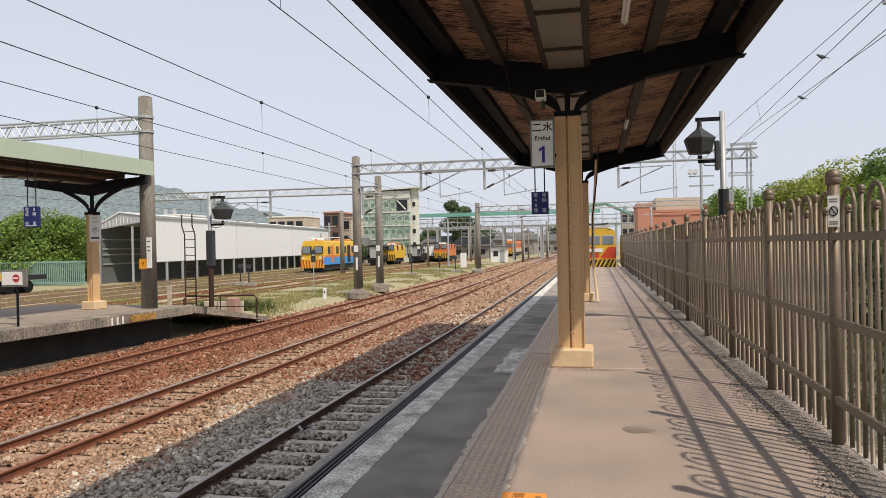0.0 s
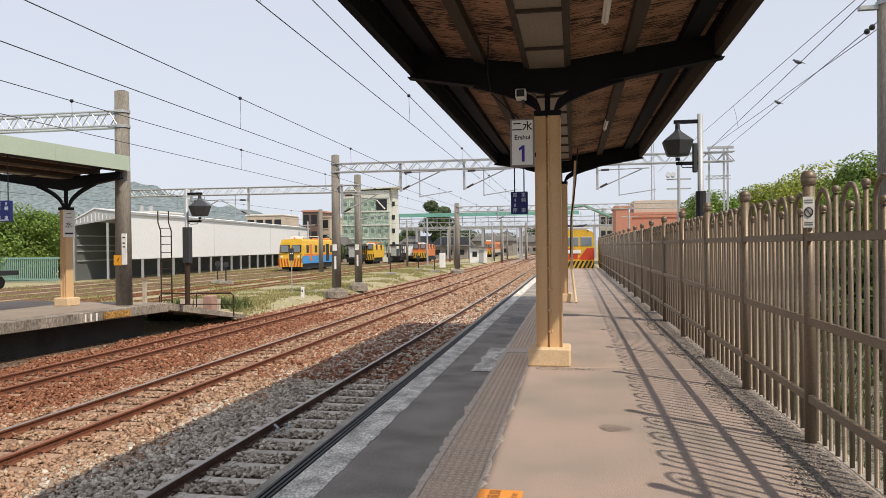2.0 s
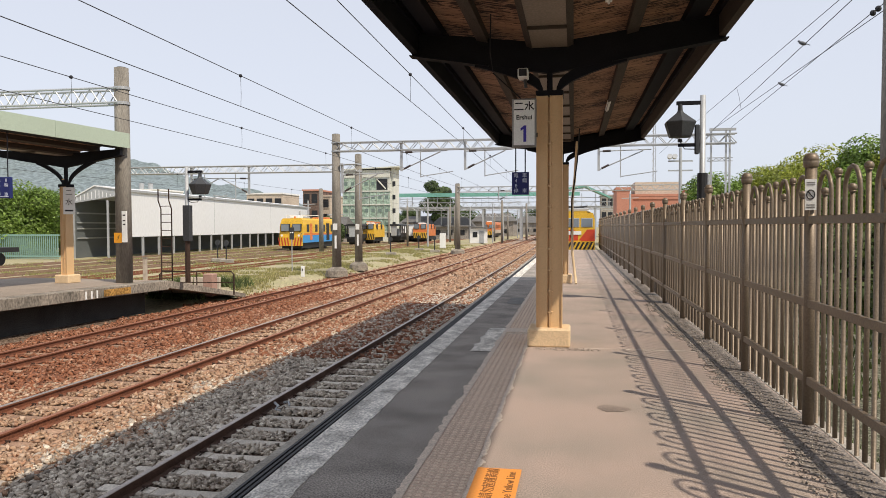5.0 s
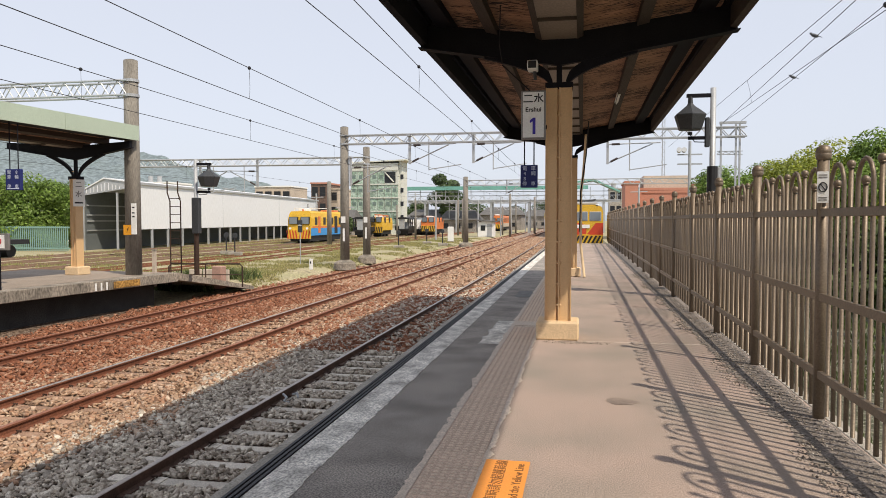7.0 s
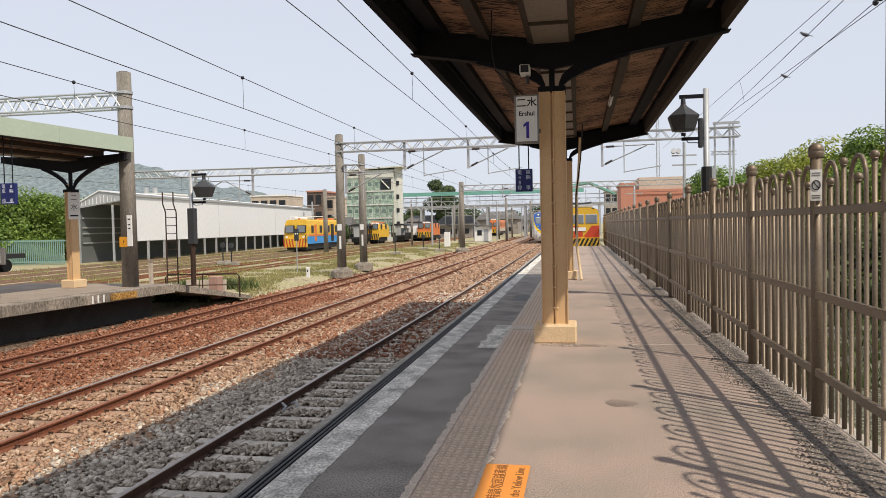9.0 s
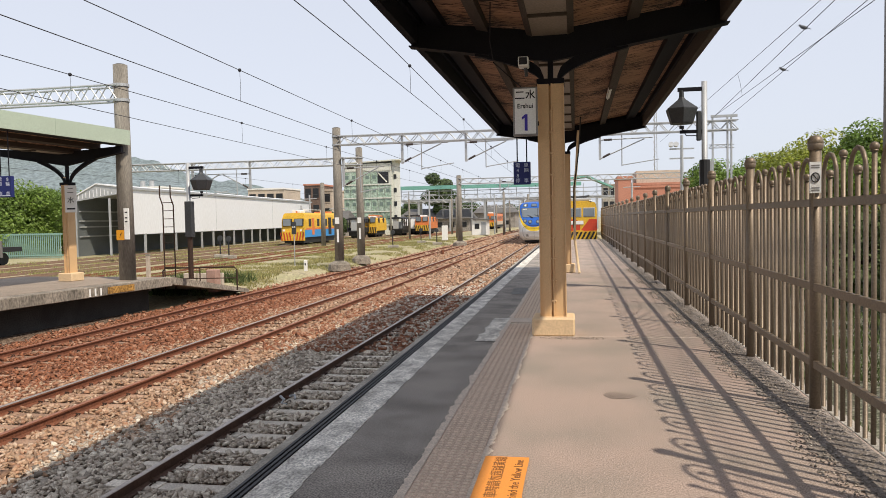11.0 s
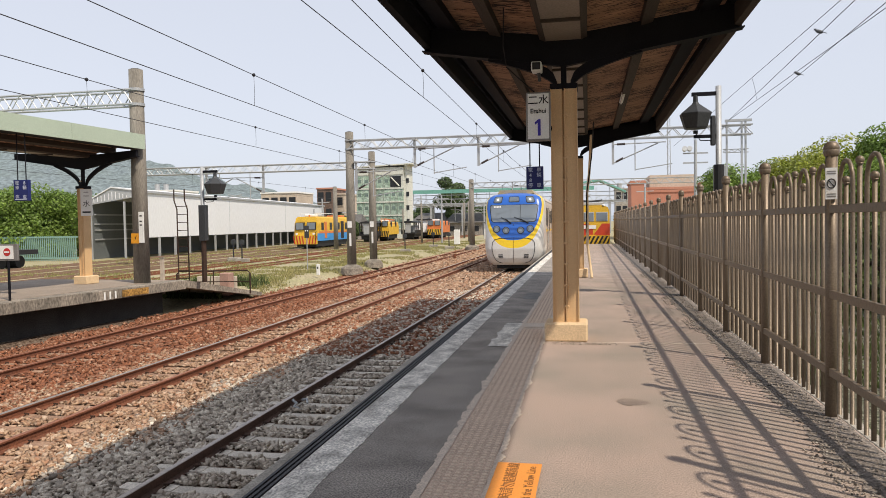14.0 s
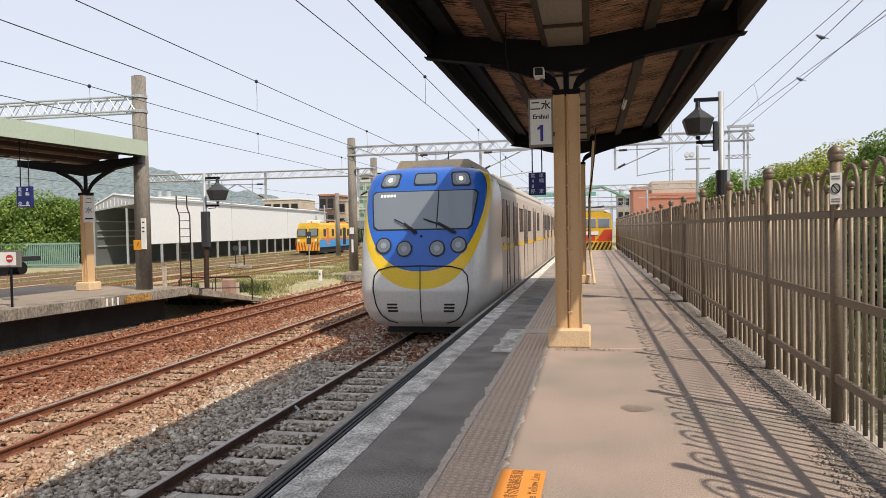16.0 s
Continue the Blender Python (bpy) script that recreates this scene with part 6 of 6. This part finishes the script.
    for z in (6.5, 7.4, 8.2):
        part("chord", box(0, w, -0.08, 0.08, z - 0.07, z + 0.07), M_GALV, fb)
    bm = bmesh.new()
    k = 0.0
    while k < w - 1:
        rod((k, 0, 6.2), (k + 0.9, 0, 7.4), 0.05, seg=4, bm=bm)
        rod((k + 0.9, 0, 7.4), (k + 1.8, 0, 6.2), 0.05, seg=4, bm=bm)
        k += 1.8
    part("lattice", bm, M_GALV, fb)
    k = 0.0
    while k < w:
        part("post", box(k - 0.06, k + 0.06, -0.07, 0.07, 6.2, 9.0), M_GALV, fb)
        k += 2.6
    for k in (3.5, 10.0, 17.0, 24.5, w - 3):
        for y in (0.3, 2.8):
            part("leg", box(k - 0.2, k + 0.2, y - 0.2, y + 0.2, 0, 6.2), M_GALV, fb)
    truss("portal_beam", "galvanised lattice portal beam near the footbridge", (-36, 140, 5.2), (8, 140, 5.2), 0.6, 1.4)
    truss("portal_beam", "galvanised lattice portal beam beyond the yard", (-30, 168, 4.4), (4, 168, 4.4), 0.7, 1.6)
    for u, d, top in ((610, 70, 3.4), (735, 118, 6.3), (771, 92, 5.3), (795, 150, 5.0), (846, 120, 5.0), (886, 118, 5.4), (905, 135, 4.2), (912, 150, 5), (930, 160, 5.5), (939, 170, 5.0), (948, 180, 5), (868, 160, 4.6), (560, 90, 5.0), (545, 84, 3.6), (1130, 80, 5.3)):
        x, y = place(u, d)
        pp = thing("steel_post", "slim grey steel post in the yard", "post", pose(x, y, -0.8))
        part("shaft", rod((0, 0, 0), (0, 0, top + 0.8), 0.12, 0.10, 8), M_GALV, pp)
        part("arm", rod((-0.9, 0, top + 0.3), (0.9, 0, top + 0.35), 0.05, seg=5), M_GALV, pp)
    ut = thing("utility_pole", "grey utility pole with cross arms and a floodlight", "utility pole", pose(*place(1219, 62), -0.8))
    part("shaft", rod((0, 0, 0), (0, 0, 9.2), 0.16, 0.12, 10), M_GALV, ut)
    for z in (8.0, 7.2):
        part("cross_arm", box(-1.0, 1.0, -0.05, 0.05, z, z + 0.12), M_GALV, ut)
    for s in (-0.9, -0.5):
        part("floodlight", rod((s, -0.1, 8.35), (s, -0.4, 8.45), 0.18, 0.22, 10), M_GALV, ut)
    lt = thing("radio_tower", "slender lattice radio tower beyond the red hall", "tower", pose(*place(1172, 120), -0.8))
    for a in range(3):
        c, s = math.cos(a * math.tau / 3) * 0.35, math.sin(a * math.tau / 3) * 0.35
        part("leg", rod((c, s, 0), (c * 0.6, s * 0.6, 21.5), 0.05, seg=5), M_GALV, lt)
    bm = bmesh.new()
    for k in range(36):
        a, b = k * 0.6, (k + 1) * 0.6
        rod((0.33 * (1 if k % 2 else -1), 0, a), (0.33 * (-1 if k % 2 else 1), 0, b), 0.03, seg=4, bm=bm)
    part("lattice", bm, M_GALV, lt)


def ridge(name, label, material, d, tops, base, seed):
    """A wooded hill whose crest follows (across, height) pairs."""
    bm = bmesh.new()
    rows = []
    n = 160
    for i in range(n + 1):
        u = tops[0][0] + (tops[-1][0] - tops[0][0]) * i / n
        h = lerp(tops, u)
        col = []
        for j in range(9):
            k = j / 8
            dd = d * (0.72 + 0.28 * k)
            x, y = place(u, dd)
            z = base + (h - base) * k ** 0.8 + (noise.noise((u * 0.05, j * 0.8, seed)) * 7 + noise.noise((u * 0.3, j * 2, seed)) * 2.5) * (0.2 + k)
            col.append(bm.verts.new((x, y, z)))
        rows.append(col)
    for a, b in zip(rows, rows[1:]):
        for j in range(8):
            bm.faces.new((a[j], b[j], b[j + 1], a[j + 1]))
    bmesh.ops.recalc_face_normals(bm, faces=bm.faces[:])
    tagged(part(name, bm, material, None, "", True), label, "hill", kind="structure")


# ---- planting ----
def leaves(rng, lobes, count, size):
    """Leaf blades scattered through the outer parts of several lobes."""
    k = rng.integers(0, len(lobes), count)
    L = np.array(lobes)[k]
    d = rng.normal(size=(count, 3))
    d /= np.linalg.norm(d, axis=1)[:, None]
    c = L[:, :3] + d * L[:, 3:6] * (0.6 + 0.45 * rng.random((count, 1)) ** 0.6)
    d = d + 0.5 * rng.normal(size=(count, 3)) + np.array([0.15, -0.15, 0.45])
    a = np.cross(d, rng.normal(size=(count, 3)))
    a /= np.linalg.norm(a, axis=1)[:, None]
    b = np.cross(d, a)
    b /= np.linalg.norm(b, axis=1)[:, None] + 1e-9
    s = size * (0.6 + 0.8 * rng.random((count, 1)))
    v = np.stack([c - a * s, c + b * s * 0.45, c + a * s, c - b * s * 0.45], 1).reshape(-1, 3)
    f = np.arange(count * 4).reshape(-1, 4)
    return v, f


def mesh_np(name, v, f, material):
    me = bpy.data.meshes.new(name)
    me.vertices.add(len(v))
    me.vertices.foreach_set("co", np.asarray(v, np.float32).ravel())
    me.loops.add(f.size)
    me.loops.foreach_set("vertex_index", f.ravel())
    me.polygons.add(len(f))
    me.polygons.foreach_set("loop_start", np.arange(0, f.size, f.shape[1]))
    me.polygons.foreach_set("loop_total", np.full(len(f), f.shape[1]))
    me.update(calc_edges=True)
    me.materials.append(material)
    return me


def tree(label, m, height, spread, seed, leaf, count=5200, size=0.17, low=0.3):
    rng = np.random.default_rng(seed)
    t = thing("tree", label, "tree", m, "trees round the yard")
    bm = rod((0, 0, 0), (0.1, 0.05, height * 0.55), 0.16, 0.09, 8)
    lobes = []
    for k in range(16):
        a = rng.random() * math.tau
        r = spread * rng.random() ** 0.7
        z = height * (low + (0.95 - low) * rng.random())
        shrink = 1 - 0.55 * max(0, (z / height - 0.6) / 0.4)
        c = Vector((math.cos(a) * r * shrink, math.sin(a) * r * shrink, z))
        rod((0.05, 0.03, height * (0.2 + 0.3 * rng.random())), c, 0.06, 0.02, 5, bm)
        q = spread * (0.38 + 0.25 * rng.random())
        lobes.append((*c, q, q, q * 0.75))
    part("trunk", bm, M_BARK, t)
    v, f = leaves(rng, lobes, count, size)
    part("crown", mesh_np("crown", v, f, leaf), None, t)
    return t


def build_trees():
    spots = ((1258, 56, 4.6, 2.2, 0), (1300, 50, 5.3, 2.6, 0), (1345, 52, 5.2, 2.6, 0), (1385, 46, 5.0, 2.5, 1), (1425, 44, 5.4, 2.5, 1), (1468, 42, 5.6, 2.6, 1), (1505, 38, 5.5, 2.5, 1), (1545, 37, 6.0, 2.6, 0), (1590, 35, 6.0, 2.6, 0), (1640, 34, 5.5, 2.7, 1), (1700, 33, 5.6, 2.8, 0), (1780, 32, 5.6, 2.8, 0))
    for i, (u, d, h, s, k) in enumerate(spots):
        x, y = place(u, d)
        tree("bright green broadleaf tree beyond the fence" if k == 0 else "yellow-green broadleaf tree beyond the fence", pose(x, y, -0.8, 0, 0, i * 70), h + 0.9, s, 40 + i, M_LEAF2 if k else M_LEAF, 17000, 0.10, 0.12)
    for i, (u, d, h, s) in enumerate(((-60, 66, 5.6, 3.2), (-5, 62, 5.6, 3.2), (40, 64, 6.0, 3.2), (85, 66, 5.4, 3.0), (125, 70, 5.6, 3.0), (-120, 66, 6, 3.4), (150, 74, 4.2, 2.4))):
        x, y = place(u, d)
        tree("dense green shrubby tree behind the green fence", pose(x, y, -0.8, 0, 0, i * 50), h, s, 70 + i, M_LEAF, 9000, 0.15, 0.08)
    for i in range(11):
        tree("low dark shrub at the edge of the gravel lot", pose(8.3 + 0.8 * math.sin(i * 2.1), 4 + i * 3.6, -0.8, 0, 0, i * 80), 2.5, 1.5, 120 + i, M_WEED, 3500, 0.12, 0.05)
    for i, (u, d, h, s) in enumerate(((787, 185, 13.6, 4.6), (585, 118, 3.6, 2.0), (600, 112, 3.0, 1.8), (900, 260, 8, 5), (970, 280, 9, 6), (830, 270, 8, 6), (745, 210, 7, 5))):
        x, y = place(u, d)
        tree("dark green tree among the far houses", pose(x, y, -0.8, 0, 0, i * 50), h, s, 90 + i, M_DARKLEAF, 9000, 0.36, 0.2)


def build_grass():
    rng = np.random.default_rng(5)

    def tufts(name, label, material, count, x0, x1, y0, y1, h, blades=4):
        x = x0 + (x1 - x0) * rng.random(count)
        y = y0 + (y1 - y0) * rng.random(count) ** 1.3
        vs = []
        keep = np.array([noise.noise((a * 0.35, b * 0.35, 2.0)) + 0.25 * noise.noise((a * 1.7, b * 1.7, 4.0)) > 0.0 for a, b in zip(x, y)])
        x, y = x[keep], y[keep]
        z = np.array([ground_height(a, b) for a, b in zip(x, y)])
        n = len(x)
        for _ in range(blades):
            a = rng.random(n) * math.tau
            w = 0.02 + 0.02 * rng.random(n)
            hh = h * (0.4 + rng.random(n))
            ox, oy = 0.12 * rng.normal(size=n), 0.12 * rng.normal(size=n)
            lx, ly = 0.4 * hh * rng.normal(size=n), 0.4 * hh * rng.normal(size=n)
            p = np.stack([x + ox - np.cos(a) * w, y + oy - np.sin(a) * w, z - 0.02], -1)
            q = np.stack([x + ox + np.cos(a) * w, y + oy + np.sin(a) * w, z - 0.02], -1)
            r = np.stack([x + ox + lx, y + oy + ly, z + hh], -1)
            vs.append(np.stack([p, q, r], 1))
        v = np.concatenate(vs).reshape(-1, 3)
        f = np.arange(len(v)).reshape(-1, 3)
        tagged(new(name, mesh_np(name, v, f, material)), label, "grass", kind="stuff")
    tufts("bank_grass", "tufts of dry and green grass on the bank", M_GRASS, 14000, -20.5, -13.2, 27, 100, 0.11)
    tufts("yard_grass", "sparse grass between the sidings", M_GRASS, 14000, -38, -20.5, 24, 110, 0.13)
    tufts("lot_grass", "green grass on the lot east of the fence", M_WEED, 12000, 2.5, 14, 3, 60, 0.2)
    tufts("platform_weeds", "weeds round the ramp of the far platform", M_WEED, 900, -16.5, -13.8, 25.5, 30, 0.4)


def build_small():
    lad = thing("steel_ladder", "rusty access ladder beside the lamp on the ramp", "ladder", pose(-13.9, 23.4, -0.5))
    for s in (-0.2, 0.2):
        part("rail", tube([(s, 0, 0), (s, 0, 2.9), (s - 0.1, 0, 3.2), (s - 0.1, 0, 3.6)], 0.022, 6), M_CLIP, lad)
    for k in range(11):
        part("rung", rod((-0.2, 0, 0.2 + k * 0.28), (0.2, 0, 0.2 + k * 0.28), 0.014, seg=6), M_CLIP, lad)
    rl = thing("ramp_railing", "low rusty tube railing at the foot of the ramp", "railing", pose(-14.9, 24.6, -0.7))
    part("rail", tube([(0, 0, 0), (0, 0, 0.75), (0.1, 0, 0.85), (2.6, 0.4, 0.85), (2.7, 0.4, 0.75), (2.7, 0.4, 0)], 0.03, 8), M_CLIP, rl)
    part("rail", rod((0, 0, 0.45), (2.7, 0.4, 0.45), 0.02, seg=6), M_CLIP, rl)
    part("post", rod((1.35, 0.2, 0), (1.35, 0.2, 0.85), 0.025, seg=6), M_CLIP, rl)
    pb = thing("concrete_block", "pinkish concrete block beside the ramp", "block", pose(-13.55, 25.6, -0.84))
    part("block", box(-0.2, 0.2, 0, 0.4, 0, 0.85, None, 0.03), mat("pink_concrete", (0.40, 0.25, 0.20), 0.9, var=0.2), pb)
    bk = thing("slab_stack", "pale slabs leaning at the ramp foot", "slab", pose(-15.7, 27.4, -0.8))
    for k in range(3):
        part("slab", box(0.6 * k, 0.6 * k + 0.5, 0, 0.15, 0, 0.55, None, 0.01), M_BEIGEWALL, bk)
    wp = thing("marker_post", "pale concrete marker post with a stained top", "post", pose(*place(272, 26), -0.6))
    part("shaft", box(-0.06, 0.06, -0.06, 0.06, 0, 1.25, None, 0.01), M_BEIGEWALL, wp)
    part("top", box(-0.065, 0.065, -0.065, 0.065, 1.25, 1.32), M_STAINCON, wp)
    w2 = thing("kilometre_post", "short white concrete kilometre post", "post", pose(-13.45, 35.2, -0.75))
    part("shaft", box(-0.08, 0.08, -0.06, 0.06, 0, 0.55, None, 0.015), M_WHITE, w2)
    part("bar", box(-0.03, 0.03, -0.065, -0.06, 0.3, 0.42), M_INK, w2)
    sp = thing("speed_board", "small grey board on a thin post", "sign", pose(*place(531, 42), -0.75))
    part("post", rod((0, 0, 0), (0, 0, 2.2), 0.03, seg=6), M_GALV, sp)
    part("board", box(-0.14, 0.14, -0.03, 0.0, 1.8, 2.5, None, 0.02), M_LANTERN, sp)
    for s in (-0.05, 0.06):
        part("lens", ball((s, -0.04, 2.2), 0.04, None, 8, 5), M_WHITE, sp)
    for u, d in ((705, 66), (415, 52), (400, 54), (755, 78), (783, 72)):
        x, y = place(u, d)
        ds = thing("point_signal", "low dark point signal beside a siding", "signal", pose(x, y, -0.75))
        part("post", rod((0, 0, 0), (0, 0, 1.3), 0.05, seg=6), M_INK, ds)
        part("target", rod((0, -0.03, 1.4), (0, 0.03, 1.4), 0.2, seg=12), M_LANTERN, ds)
        part("foot", box(-0.4, 0.5, -0.2, 0.2, 0, 0.25, None, 0.02), M_CONCRETE, ds)
    ne = thing("no_entry_board", "grey no entry board with a red ring on a post", "sign", pose(-14.25, 15.9, 0))
    part("post", rod((0.0, 0, 0), (0.0, 0, 1.35), 0.03, seg=8), M_DKSTEEL, ne)
    part("board", box(-0.45, 0.30, -0.03, 0.03, 1.0, 1.42, None, 0.01), M_SIGNFRAME, ne)
    part("face", box(-0.42, 0.18, -0.04, -0.03, 1.05, 1.38), M_WHITE, ne)
    part("red_ring", rod((0.0, -0.045, 1.22), (0.0, -0.04, 1.22), 0.10, seg=16), mat("sign_red", (0.5, 0.03, 0.03), 0.5, var=0.1), ne)
    part("bar", box(-0.07, 0.07, -0.05, -0.045, 1.20, 1.24), M_WHITE, ne)
    cp = thing("cycle_shelter", "dark sloping shelter roof on posts behind the fence", "shelter", pose(3.3, 40.5, -0.72))
    part("roof", prism([(0, 2.75), (1.3, 3.3), (2.7, 3.62), (2.7, 3.72), (1.3, 3.42), (0, 2.87)], 0, 6), M_BLACK, cp, "dark curved roof sheet")
    for x, z in ((0.15, 2.8), (2.5, 3.6)):
        for y in (0.2, 5.8):
            part("post", box(x - 0.05, x + 0.05, y - 0.05, y + 0.05, 0, z), M_GALV, cp)
    gf = thing("yard_fence", "pale green slatted fence at the edge of the yard", "fence", pose(-64, 52.5, -0.75))
    for z in (0.15, 1.85):
        part("rail", box(0, 23.5, -0.04, 0.04, z, z + 0.12), M_FENCEGREEN, gf)
    sl = mesh_of(box(-0.04, 0.04, -0.02, 0.02, 0.0, 2.0), "slat")
    sl.materials.append(M_FENCEGREEN)
    for k in range(130):
        part("slat", sl, None, gf).matrix_basis = pose(0.09 + k * 0.18, 0, 0)
    rj = thing("rail_joint_clamp", "pale bent strap clamped on the near rail", "clamp", pose(-4.56, 10.6, -1.05))
    part("strap", tube([(0.02, 0.05, 0.1), (0.10, 0.0, 0.06), (0.08, -0.08, 0.02), (0.16, -0.05, 0.0)], 0.022, 6), M_GALV, rj)
    part("strap", tube([(0.05, 0.35, 0.03), (0.15, 0.30, 0.06), (0.2, 0.2, 0.02)], 0.018, 6), M_GALV, rj)
    sl = thing("short_pipe", "rusty pipe stub between the tracks", "pipe", pose(*place(793, 58), -1.08))
    part("stub", rod((0, 0, 0), (0, 0, 0.4), 0.12, seg=10), M_RUSTRAIL, sl)


build_shed()
build_stock()
build_town()
ridge("hill", "wooded hills behind the town, blue-grey haze in their colour", M_HILL, 1500, ((-500, 190), (-100, 172), (60, 158), (150, 150), (225, 146), (295, 130), (355, 104), (425, 86), (475, 72), (545, 50), (620, 26), (800, 12)), -20, 2.0)
ridge("far_hill", "distant hills paled by haze in their colour", M_FARHILL, 3000, ((100, 260), (200, 250), (260, 215), (330, 150), (390, 118), (430, 150), (470, 120), (560, 75), (800, 40), (1100, 20)), -20, 5.0)
build_trees()
build_grass()
build_small()


def motions():
    """The train rolls in along the near track."""
    way = ((0, 218), (2, 192), (4, 165.5), (6.5, 133), (7.5, 120.5), (8.5, 108), (9, 101.5), (10.2, 86.9), (11.5, 71), (12, 65), (12.5, 59), (13, 52.9),
           (13.5, 46.8), (14, 40.8), (14.5, 34.9), (15, 29.1), (15.5, 23.3), (16, 17.6))
    for k, car in enumerate(TRAIN):
        rows = []
        for t, y in way:
            y = y - 0.4 + 20.4 * k
            slope = (bend(y + 14) - bend(y)) / 14
            rows.append((t, pose(-4.06 + bend(y), y, -0.93, 0, 0, -math.degrees(math.atan(slope)))))
        walk(car, rows)


motions()
